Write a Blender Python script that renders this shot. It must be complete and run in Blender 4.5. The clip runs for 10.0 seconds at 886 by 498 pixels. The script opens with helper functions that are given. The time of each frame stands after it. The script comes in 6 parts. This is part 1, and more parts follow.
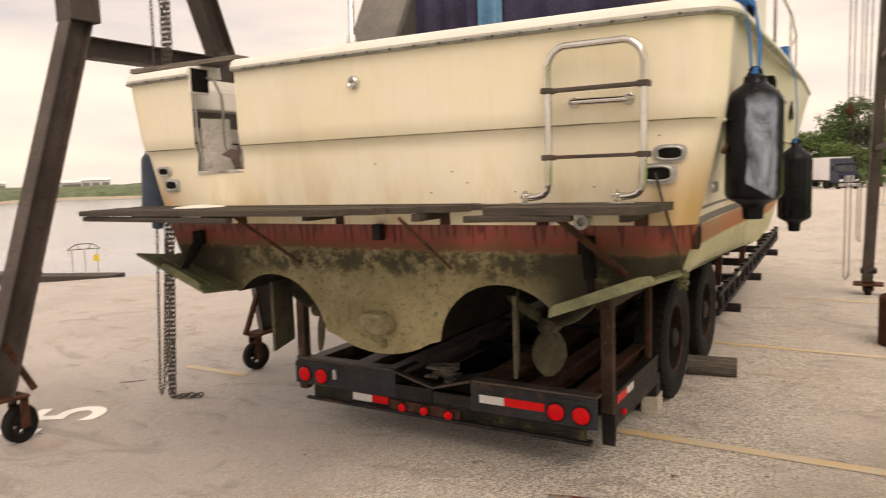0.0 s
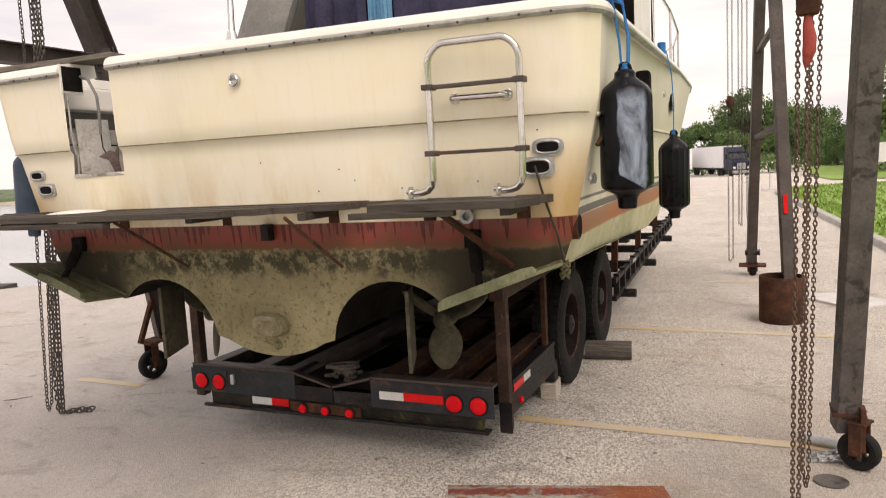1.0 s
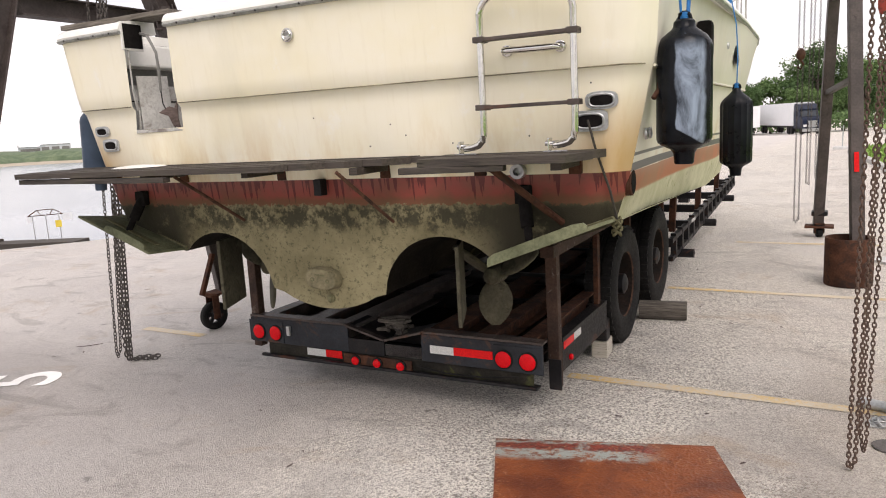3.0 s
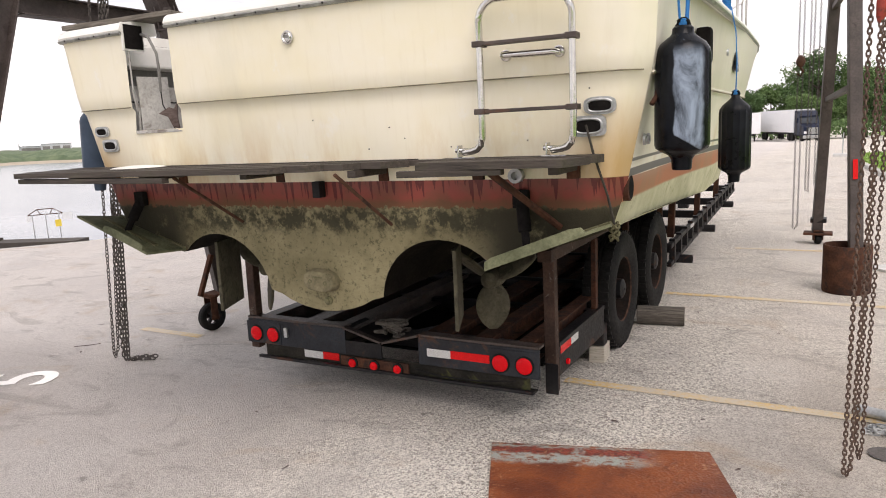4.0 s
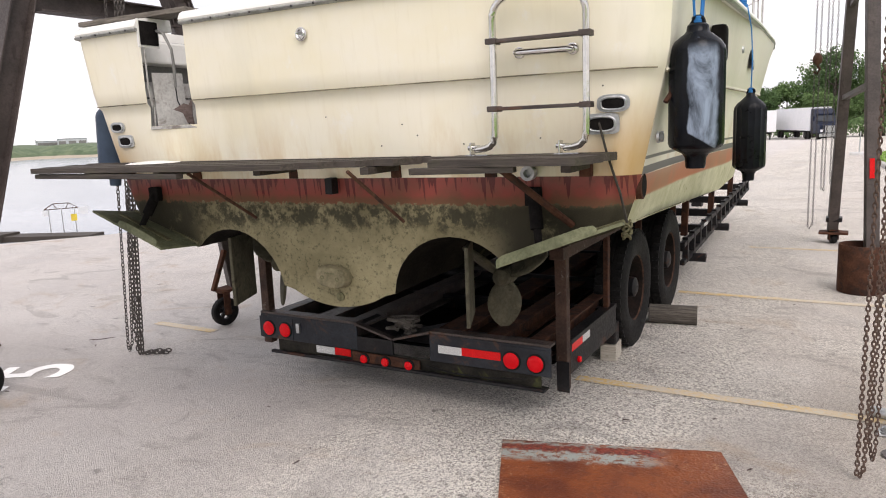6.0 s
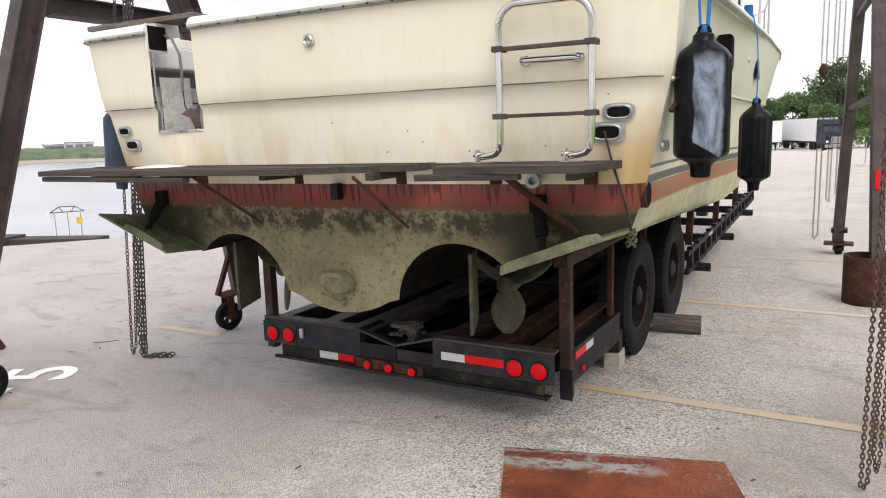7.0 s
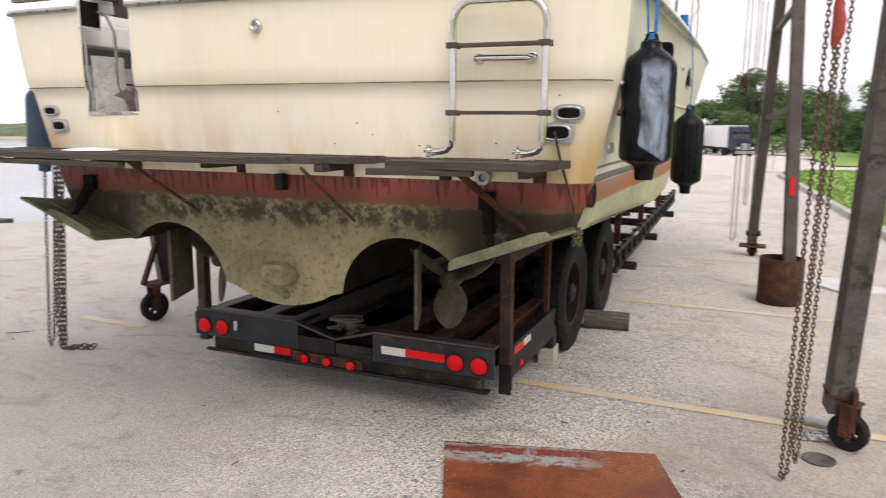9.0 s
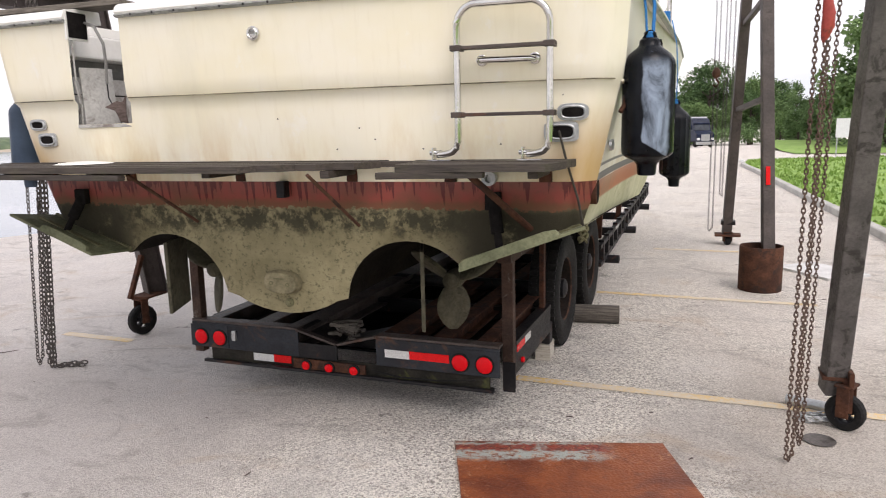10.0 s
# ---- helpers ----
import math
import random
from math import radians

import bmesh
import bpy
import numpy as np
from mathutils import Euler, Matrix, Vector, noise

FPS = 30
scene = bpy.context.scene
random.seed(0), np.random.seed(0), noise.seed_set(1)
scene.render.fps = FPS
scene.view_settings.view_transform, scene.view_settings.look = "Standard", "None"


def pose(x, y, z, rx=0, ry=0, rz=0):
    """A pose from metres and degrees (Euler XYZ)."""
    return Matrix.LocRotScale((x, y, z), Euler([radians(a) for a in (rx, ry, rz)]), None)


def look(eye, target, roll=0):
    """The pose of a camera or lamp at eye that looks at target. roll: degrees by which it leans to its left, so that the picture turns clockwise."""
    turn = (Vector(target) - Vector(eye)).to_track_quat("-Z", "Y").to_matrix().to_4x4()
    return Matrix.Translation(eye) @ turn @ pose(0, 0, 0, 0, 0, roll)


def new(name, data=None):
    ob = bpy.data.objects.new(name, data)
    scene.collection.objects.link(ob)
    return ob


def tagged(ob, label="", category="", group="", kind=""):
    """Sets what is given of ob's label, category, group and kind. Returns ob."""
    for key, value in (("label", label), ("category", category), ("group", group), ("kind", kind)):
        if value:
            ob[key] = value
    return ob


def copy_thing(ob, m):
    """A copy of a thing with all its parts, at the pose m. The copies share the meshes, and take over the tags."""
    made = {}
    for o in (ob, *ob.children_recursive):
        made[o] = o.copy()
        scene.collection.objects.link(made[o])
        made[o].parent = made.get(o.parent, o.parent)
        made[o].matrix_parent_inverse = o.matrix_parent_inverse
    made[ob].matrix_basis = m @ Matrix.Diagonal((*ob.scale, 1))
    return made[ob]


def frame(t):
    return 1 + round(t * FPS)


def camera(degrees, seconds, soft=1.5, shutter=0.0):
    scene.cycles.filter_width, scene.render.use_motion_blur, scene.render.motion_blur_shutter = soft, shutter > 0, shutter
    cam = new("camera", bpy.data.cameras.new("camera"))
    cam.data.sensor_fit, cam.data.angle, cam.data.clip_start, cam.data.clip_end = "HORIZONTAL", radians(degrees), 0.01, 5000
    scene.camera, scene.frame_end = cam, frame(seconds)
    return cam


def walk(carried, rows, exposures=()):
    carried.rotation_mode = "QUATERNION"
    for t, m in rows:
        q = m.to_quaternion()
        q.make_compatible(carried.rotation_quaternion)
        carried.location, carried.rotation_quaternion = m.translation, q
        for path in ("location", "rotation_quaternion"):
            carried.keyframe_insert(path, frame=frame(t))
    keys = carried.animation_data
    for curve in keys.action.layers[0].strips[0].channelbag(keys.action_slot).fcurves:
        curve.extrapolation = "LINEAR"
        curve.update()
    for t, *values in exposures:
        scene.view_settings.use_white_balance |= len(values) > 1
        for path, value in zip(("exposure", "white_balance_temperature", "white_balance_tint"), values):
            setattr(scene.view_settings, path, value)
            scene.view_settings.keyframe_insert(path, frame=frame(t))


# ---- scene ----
cam = camera(64.0, 10.0, 1.0, 0.5)
PATH = [
    (0, (2.448, -3.835, 1.802), (1.426, -2.129, 1.592), -1.8),
    (0.5, (2.544, -3.798, 1.807), (1.658, -2.016, 1.61), -2.7),
    (1, (2.572, -3.782, 1.803), (1.76, -1.969, 1.57), -3.1),
    (1.5, (2.586, -3.787, 1.792), (1.721, -2.014, 1.466), -3.5),
    (2, (2.595, -3.789, 1.786), (1.681, -2.044, 1.442), -3.6),
    (2.5, (2.594, -3.778, 1.786), (1.673, -2.036, 1.441), -3.2),
    (3, (2.599, -3.775, 1.783), (1.648, -2.048, 1.445), -3.2),
    (4.3, (2.612, -3.774, 1.786), (1.657, -2.047, 1.456), -2.4),
    (4.5, (2.611, -3.778, 1.789), (1.647, -2.065, 1.42), -2.5),
    (5, (2.607, -3.768, 1.784), (1.622, -2.071, 1.397), -2.4),
    (5.5, (2.607, -3.763, 1.78), (1.636, -2.059, 1.393), -2.4),
    (6, (2.614, -3.777, 1.787), (1.634, -2.066, 1.45), -2.4),
    (7.3, (2.616, -3.788, 1.783), (1.621, -2.082, 1.465), -1.7),
    (7.5, (2.614, -3.792, 1.781), (1.598, -2.099, 1.463), -2.3),
    (8, (2.612, -3.79, 1.785), (1.6, -2.093, 1.477), -2.1),
    (8.5, (2.599, -3.796, 1.789), (1.595, -2.098, 1.459), -1.7),
    (9, (2.508, -3.836, 1.794), (1.71, -2.034, 1.456), 0.5),
    (9.5, (2.394, -3.905, 1.806), (1.706, -2.058, 1.463), -1.0),
    (10, (2.331, -3.931, 1.808), (1.616, -2.094, 1.469), -1.3),
]
walk(cam, [(t, look(eye, target, roll)) for t, eye, target, roll in PATH], [(0, -0.08, 8700, 22), (0.6, -0.02, 8100, 21), (1.2, 0.1, 7350, 20), (2.0, 0.16, 6850, 18), (4.5, 0.16, 6800, 18), (7.0, 0.16, 6550, 17), (8.5, 0.16, 6550, 17), (9.2, 0.16, 6750, 18), (10, 0.21, 6600, 18)])

# ---- light ----
world = bpy.data.worlds.new("overcast_sky")
scene.world = world
world.use_nodes = True
SUN_ELEV, SUN_TURN = 52.0, 135.0
wn, wl = world.node_tree.nodes, world.node_tree.links
wn.clear()
w_out, w_bg, w_sky = wn.new("ShaderNodeOutputWorld"), wn.new("ShaderNodeBackground"), wn.new("ShaderNodeTexSky")
w_sky.sky_type, w_sky.sun_disc = "NISHITA", False
w_sky.sun_elevation, w_sky.sun_rotation = radians(SUN_ELEV), radians(SUN_TURN)
w_sky.dust_density, w_sky.air_density = 3.0, 1.0
w_scale = wn.new("ShaderNodeVectorMath"); w_scale.operation = "SCALE"; w_scale.inputs["Scale"].default_value = 0.09
w_co = wn.new("ShaderNodeTexCoord")
w_map = wn.new("ShaderNodeMapping"); w_map.inputs["Scale"].default_value = (1.2, 1.2, 6.0)
w_noise = wn.new("ShaderNodeTexNoise"); w_noise.inputs["Scale"].default_value = 1.6; w_noise.inputs["Detail"].default_value = 5
w_ramp = wn.new("ShaderNodeValToRGB")
w_ramp.color_ramp.elements[0].position, w_ramp.color_ramp.elements[0].color = 0.32, (0.66, 0.73, 0.84, 1)
w_ramp.color_ramp.elements[1].position, w_ramp.color_ramp.elements[1].color = 0.60, (1.12, 1.11, 1.08, 1)
w_mix = wn.new("ShaderNodeMix"); w_mix.data_type = "RGBA"; w_mix.inputs["Factor"].default_value = 0.86
wl.new(w_sky.outputs["Color"], w_scale.inputs[0])
wl.new(w_co.outputs["Generated"], w_map.inputs["Vector"])
wl.new(w_map.outputs["Vector"], w_noise.inputs["Vector"])
wl.new(w_noise.outputs["Fac"], w_ramp.inputs["Fac"])
wl.new(w_scale.outputs["Vector"], w_mix.inputs[6])
wl.new(w_ramp.outputs["Color"], w_mix.inputs[7])
wl.new(w_mix.outputs[2], w_bg.inputs["Color"])
w_bg.inputs["Strength"].default_value = 1.12
wl.new(w_bg.outputs["Background"], w_out.inputs["Surface"])

sun = new("sun", bpy.data.lights.new("sun", "SUN"))
sun.data.energy, sun.data.angle, sun.data.color = 1.75, radians(40), (1.0, 0.96, 0.9)
_az, _el = radians(SUN_TURN), radians(SUN_ELEV)
sun.matrix_world = look((0, 0, 30), (-math.sin(_az) * math.cos(_el), -math.cos(_az) * math.cos(_el), 30 - math.sin(_el)))

# ---- materials ----


class Nodes:
    """A small builder for one node material."""

    def __init__(self, name, rough=0.6, metal=0.0):
        self.mat = bpy.data.materials.new(name)
        self.mat.use_nodes = True
        self.n, self.l = self.mat.node_tree.nodes, self.mat.node_tree.links
        self.p = self.n["Principled BSDF"]
        self.p.inputs["Roughness"].default_value = rough
        self.p.inputs["Metallic"].default_value = metal
        co = self.n.new("ShaderNodeTexCoord")
        self.obj = co.outputs["Object"]
        geo = self.n.new("ShaderNodeNewGeometry")
        self.pos = geo.outputs["Position"]

    def put(self, out, inp):
        if isinstance(out, (int, float)):
            inp.default_value = out
        elif isinstance(out, tuple):
            inp.default_value = (*out, 1.0) if len(out) == 3 else out
        else:
            self.l.new(out, inp)

    def noise(self, scale, detail=4, rough=0.55, co=None, stretch=None, dist=0.0):
        v = co or self.obj
        if stretch:
            m = self.n.new("ShaderNodeMapping")
            m.inputs["Scale"].default_value = stretch
            self.l.new(v, m.inputs["Vector"])
            v = m.outputs["Vector"]
        t = self.n.new("ShaderNodeTexNoise")
        t.inputs["Scale"].default_value, t.inputs["Detail"].default_value = scale, detail
        t.inputs["Roughness"].default_value, t.inputs["Distortion"].default_value = rough, dist
        self.l.new(v, t.inputs["Vector"])
        return t.outputs["Fac"]

    def cells(self, scale, co=None, feature="F1"):
        t = self.n.new("ShaderNodeTexVoronoi")
        t.inputs["Scale"].default_value, t.feature = scale, feature
        self.l.new(co or self.obj, t.inputs["Vector"])
        return t.outputs

    def step(self, fac, a, b, lo=0.0, hi=1.0):
        t = self.n.new("ShaderNodeMapRange")
        t.interpolation_type = "SMOOTHSTEP"
        for k, v in (("From Min", a), ("From Max", b), ("To Min", lo), ("To Max", hi)):
            t.inputs[k].default_value = v
        self.put(fac, t.inputs["Value"])
        return t.outputs["Result"]

    def math(self, op, a, b=0.0, clamp=False):
        t = self.n.new("ShaderNodeMath")
        t.operation, t.use_clamp = op, clamp
        self.put(a, t.inputs[0]), self.put(b, t.inputs[1])
        return t.outputs[0]

    def mix(self, fac, a, b, mode="MIX"):
        t = self.n.new("ShaderNodeMix")
        t.data_type, t.blend_type = "RGBA", mode
        self.put(fac, t.inputs["Factor"]), self.put(a, t.inputs[6]), self.put(b, t.inputs[7])
        return t.outputs[2]

    def axis(self, k, co=None):
        t = self.n.new("ShaderNodeSeparateXYZ")
        self.l.new(co or self.obj, t.inputs[0])
        return t.outputs[k]

    def random(self):
        return self.n.new("ShaderNodeObjectInfo").outputs["Random"]

    def done(self, color, rough=None, bump=None, strength=0.3, dist=0.01):
        self.put(color, self.p.inputs["Base Color"])
        if rough is not None:
            self.put(rough, self.p.inputs["Roughness"])
        if bump is not None:
            b = self.n.new("ShaderNodeBump")
            b.inputs["Strength"].default_value, b.inputs["Distance"].default_value = strength, dist
            self.put(bump, b.inputs["Height"])
            self.l.new(b.outputs["Normal"], self.p.inputs["Normal"])
        return self.mat


def surface(name, dark, light, scale=8.0, rough=0.6, metal=0.0, stain=None, stain_scale=2.0, stain_at=0.55, bump=0.3, fine=60.0, stretch=None, dist=0.004, gritty=0.35, spec=0.5):
    """A general worn surface: broad tone, fine grain, stains with a shape of their own."""
    m = Nodes(name, rough, metal)
    m.p.inputs["Specular IOR Level"].default_value = spec
    broad = m.noise(scale, 4, 0.6, stretch=stretch)
    grain = m.noise(fine, 3, 0.7, stretch=stretch)
    c = m.mix(m.step(broad, 0.3, 0.7), dark, light)
    c = m.mix(m.math("MULTIPLY", m.step(grain, 0.35, 0.7), gritty), c, tuple(v * 0.55 for v in dark))
    if stain:
        s = m.step(m.noise(stain_scale, 5, 0.65, dist=0.6), stain_at, stain_at + 0.13)
        c = m.mix(m.math("MULTIPLY", s, 0.85), c, stain)
    r = m.step(grain, 0.2, 0.8, max(rough - 0.12, 0.02), min(rough + 0.12, 1.0))
    return m.done(c, r, m.math("ADD", grain, m.math("MULTIPLY", broad, 0.6)), bump, dist)


def make_ground():
    """Worn paving: pale stones show where the binder has gone, with paler, browner and duller zones, damp and rust."""
    m = Nodes("weathered_aggregate_paving", 0.85)
    x, y = m.axis(0, m.pos), m.axis(1, m.pos)
    small, mid, large = m.cells(160.0, m.pos), m.cells(112.0, m.pos), m.cells(84.0, m.pos)
    speck = m.noise(130.0, 4, 0.75, m.pos)
    broad = m.noise(0.5, 5, 0.6, m.pos, dist=0.6)
    wob = m.math("MULTIPLY", m.math("SUBTRACT", m.noise(0.8, 5, 0.65, m.pos), 0.5), 1.9)
    px = m.math("ADD", x, wob)
    # band with more stone and a paler tone between two x limits
    lane = m.math("MULTIPLY", m.step(px, -0.1, 0.9), m.step(px, 2.55, 1.75))
    bare = m.math("MAXIMUM", m.math("MULTIPLY", lane, 0.9), m.step(m.noise(1.1, 5, 0.65, m.pos, dist=0.5), 0.48, 0.66, 0.0, 0.7))
    stone = m.mix(m.step(mid["Color"], 0.33, 0.55), (0.19, 0.165, 0.135), (1.0, 0.955, 0.865))
    stone = m.mix(m.step(speck, 0.42, 0.58), stone, m.mix(m.step(large["Color"], 0.31, 0.53), (0.21, 0.18, 0.145), (1.0, 0.955, 0.865)))
    grit = m.mix(m.step(small["Color"], 0.36, 0.60), (0.30, 0.265, 0.228), (1.0, 0.945, 0.87))
    binder = m.mix(m.step(broad, 0.35, 0.65), (0.66, 0.595, 0.535), (0.86, 0.795, 0.725))
    c = m.mix(m.math("ADD", 0.55, m.math("MULTIPLY", bare, 0.25)), binder, grit)
    c = m.mix(m.math("ADD", 0.24, m.math("MULTIPLY", bare, 0.56)), c, stone)
    c = m.mix(m.math("MULTIPLY", m.step(broad, 0.46, 0.68), 0.22), c, (0.80, 0.77, 0.73))
    damp = m.step(m.noise(0.75, 6, 0.68, m.pos, stretch=(1.0, 0.6, 1.0), dist=0.9), 0.48, 0.64)
    c = m.mix(m.math("MULTIPLY", damp, 0.24), c, (0.30, 0.275, 0.26))
    c = m.mix(m.step(px, 0.3, -1.4, 0.0, 0.40), c, (0.60, 0.575, 0.580))
    # browner towards the kerb at low y, duller at low x and y
    brown_zone = m.math("MULTIPLY", m.step(px, 2.05, 2.75), m.step(y, 2.6, 0.9))
    c = m.mix(m.math("MULTIPLY", brown_zone, 0.42), c, (0.34, 0.285, 0.23))
    turn = m.math("MULTIPLY", m.step(px, 0.5, -0.5), m.step(y, 0.5, -0.4))
    c = m.mix(m.math("MULTIPLY", turn, 0.32), c, (0.30, 0.275, 0.26))
    smear = m.step(m.noise(1.9, 6, 0.72, m.pos, stretch=(0.7, 1.3, 1.0), dist=1.1), 0.53, 0.66)
    c = m.mix(m.math("MULTIPLY", smear, 0.34), c, (0.20, 0.175, 0.155))
    blot = m.step(m.noise(3.6, 5, 0.6, m.pos), 0.66, 0.72)
    c = m.mix(m.math("MULTIPLY", blot, 0.55), c, (0.11, 0.095, 0.08))
    rust = m.step(m.noise(0.85, 5, 0.6, m.pos, stretch=(1, 1.3, 1), dist=1.4), 0.57, 0.72)
    c = m.mix(m.math("MULTIPLY", rust, 0.38), c, (0.46, 0.33, 0.20))
    h = m.math("ADD", m.math("ADD", small["Distance"], m.math("MULTIPLY", mid["Distance"], 1.4)), speck)
    return m.done(c, m.step(damp, 0.0, 1.0, 0.92, 0.65), h, 0.9, 0.009)


def make_grass():
    m = Nodes("mown_grass", 0.9)
    a, b = m.noise(1.2, 5, 0.6, m.pos), m.noise(40.0, 3, 0.7, m.pos)
    c = m.mix(m.step(a, 0.3, 0.7), (0.17, 0.30, 0.055), (0.29, 0.43, 0.10))
    c = m.mix(m.math("MULTIPLY", b, 0.35), c, (0.10, 0.18, 0.035))
    return m.done(c, None, b, 0.7, 0.03)


def make_water():
    m = Nodes("river_water", 0.16)
    w = m.noise(0.9, 5, 0.6, m.pos, stretch=(1.0, 2.2, 1.0))
    big = m.noise(0.05, 3, 0.5, m.pos)
    c = m.mix(m.step(big, 0.3, 0.7), (0.26, 0.29, 0.33), (0.34, 0.37, 0.41))
    m.p.inputs["IOR"].default_value = 1.33
    return m.done(c, None, w, 0.35, 0.06)


def make_hull(side):
    """Cream gelcoat with a red boot band and slimed bottom paint, by height on the hull."""
    m = Nodes("hull_side_paint" if side else "transom_paint", 0.38)
    x, z = m.axis(0), m.axis(2)
    wob = m.math("MULTIPLY", m.math("SUBTRACT", m.noise(9.0, 4, 0.6), 0.5), 0.05)
    zz = m.math("ADD", z, wob)
    streak = m.noise(5.0, 4, 0.6, stretch=(6.0, 6.0, 0.35))
    # the side gets paler cream, an orange band and paler slime than the transom
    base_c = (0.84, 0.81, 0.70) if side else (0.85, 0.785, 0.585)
    c = m.mix(m.step(m.noise(1.3, 4, 0.6), 0.35, 0.7), base_c, (0.87, 0.825, 0.69))
    c = m.mix(m.math("MULTIPLY", m.step(streak, 0.5, 0.75), 0.14), c, (0.62, 0.54, 0.36))
    haze = m.step(m.noise(1.7, 5, 0.6, stretch=(1.0, 1.0, 0.45)), 0.50, 0.72)
    c = m.mix(m.math("MULTIPLY", haze, 0.30), c, (0.62, 0.60, 0.48))
    scuff = m.step(m.noise(4.5, 5, 0.7, stretch=(1.0, 1.0, 0.7)), 0.61, 0.69)
    c = m.mix(m.math("MULTIPLY", scuff, 0.4), c, (0.88, 0.86, 0.80))
    # tea-coloured grime that runs down above the boot band
    low = m.step(z, 2.0, 1.52)
    grime = m.math("MULTIPLY", low, m.step(m.noise(2.4, 5, 0.65, stretch=(2.2, 2.2, 0.6)), 0.42, 0.70))
    c = m.mix(m.math("MULTIPLY", grime, 0.55), c, (0.56, 0.36, 0.12))
    edge = m.math("MULTIPLY", m.step(m.math("ABSOLUTE", x), 1.25, 1.75), m.step(z, 2.0, 1.58))
    c = m.mix(m.math("MULTIPLY", edge, 0.0 if side else 0.8), c, (0.46, 0.27, 0.075))
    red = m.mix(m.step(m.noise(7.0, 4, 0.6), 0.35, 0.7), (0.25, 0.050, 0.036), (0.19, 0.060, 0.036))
    run = m.noise(42.0, 2, 0.5, stretch=(1.0, 0.02, 0.02))
    run = m.math("ADD", m.math("MULTIPLY", m.math("SUBTRACT", run, 0.50), 0.75), m.math("SUBTRACT", z, 1.530))
    drip = m.math("MULTIPLY", m.step(run, 0.0, 0.006), m.step(m.noise(2.2, 2, 0.5, stretch=(1.0, 0.02, 0.02)), 0.32, 0.42))
    red = m.mix(m.math("MULTIPLY", drip, 0.92), red, (0.095, 0.011, 0.010))
    red = m.mix(m.math("MULTIPLY", m.step(m.noise(22.0, 4, 0.7), 0.52, 0.68), 0.4), red, (0.15, 0.05, 0.03))
    red = m.mix(m.math("MULTIPLY", m.step(zz, 1.45, 1.41), 0.55), red, (0.10, 0.075, 0.03))
    if side:
        zz = m.math("ADD", z, m.math("MULTIPLY", m.math("SUBTRACT", m.noise(3.0, 3, 0.5), 0.5), 0.016))
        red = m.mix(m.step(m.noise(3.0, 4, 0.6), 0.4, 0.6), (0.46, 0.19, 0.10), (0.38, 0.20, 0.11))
        c = m.mix(m.math("MULTIPLY", m.step(z, 1.600, 1.604), m.step(z, 1.620, 1.616)), c, (0.10, 0.10, 0.09))
        c = m.mix(m.math("MULTIPLY", m.step(z, 1.525, 1.530), m.step(z, 1.572, 1.567)), c, (0.07, 0.075, 0.075))
        c = m.mix(m.step(zz, 1.527, 1.522), c, red)
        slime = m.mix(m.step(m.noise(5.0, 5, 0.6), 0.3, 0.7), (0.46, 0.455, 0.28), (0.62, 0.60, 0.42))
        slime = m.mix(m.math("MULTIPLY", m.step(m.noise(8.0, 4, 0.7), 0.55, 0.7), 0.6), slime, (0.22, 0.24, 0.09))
        c = m.mix(m.step(zz, 1.415, 1.395), c, slime)
    else:
        c = m.mix(m.step(z, 1.537, 1.533), c, red)
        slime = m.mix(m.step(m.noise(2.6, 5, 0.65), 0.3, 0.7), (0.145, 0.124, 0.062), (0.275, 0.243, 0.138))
        speck = m.step(m.noise(34.0, 6, 0.8), 0.52, 0.62)
        slime = m.mix(m.math("MULTIPLY", speck, 0.7), slime, (0.055, 0.05, 0.022))
        zm = m.math("ADD", z, m.math("MULTIPLY", m.math("SUBTRACT", m.noise(9.0, 5, 0.75), 0.5), 0.22))
        band = m.math("MULTIPLY", m.step(zm, 1.22, 1.30), m.step(zm, 1.41, 1.36))
        mould = m.math("MULTIPLY", band, m.step(m.noise(11.0, 6, 0.75, stretch=(1.0, 1.0, 0.8)), 0.41, 0.54))
        slime = m.mix(m.math("MULTIPLY", mould, 0.9), slime, (0.028, 0.026, 0.012))
        wear = m.math("MULTIPLY", m.step(m.math("ABSOLUTE", x), 0.85, 1.15), m.step(z, 1.47, 1.36))
        slime = m.mix(m.math("MULTIPLY", wear, m.step(m.noise(5.0, 6, 0.75), 0.28, 0.46)), slime, (0.034, 0.029, 0.014))
        zrag = m.math("ADD", z, m.math("MULTIPLY", m.math("SUBTRACT", m.noise(24.0, 5, 0.75), 0.5), 0.09))
        c = m.mix(m.step(zrag, 1.398, 1.388), c, slime)
    r = m.step(zz, 1.41, 1.56, 0.85, 0.36)
    bumpy = m.math("MULTIPLY", m.noise(30.0, 4, 0.7), m.step(zz, 1.42, 1.36, 0.06, 1.0))
    return m.done(c, r, bumpy, 0.5, 0.012)


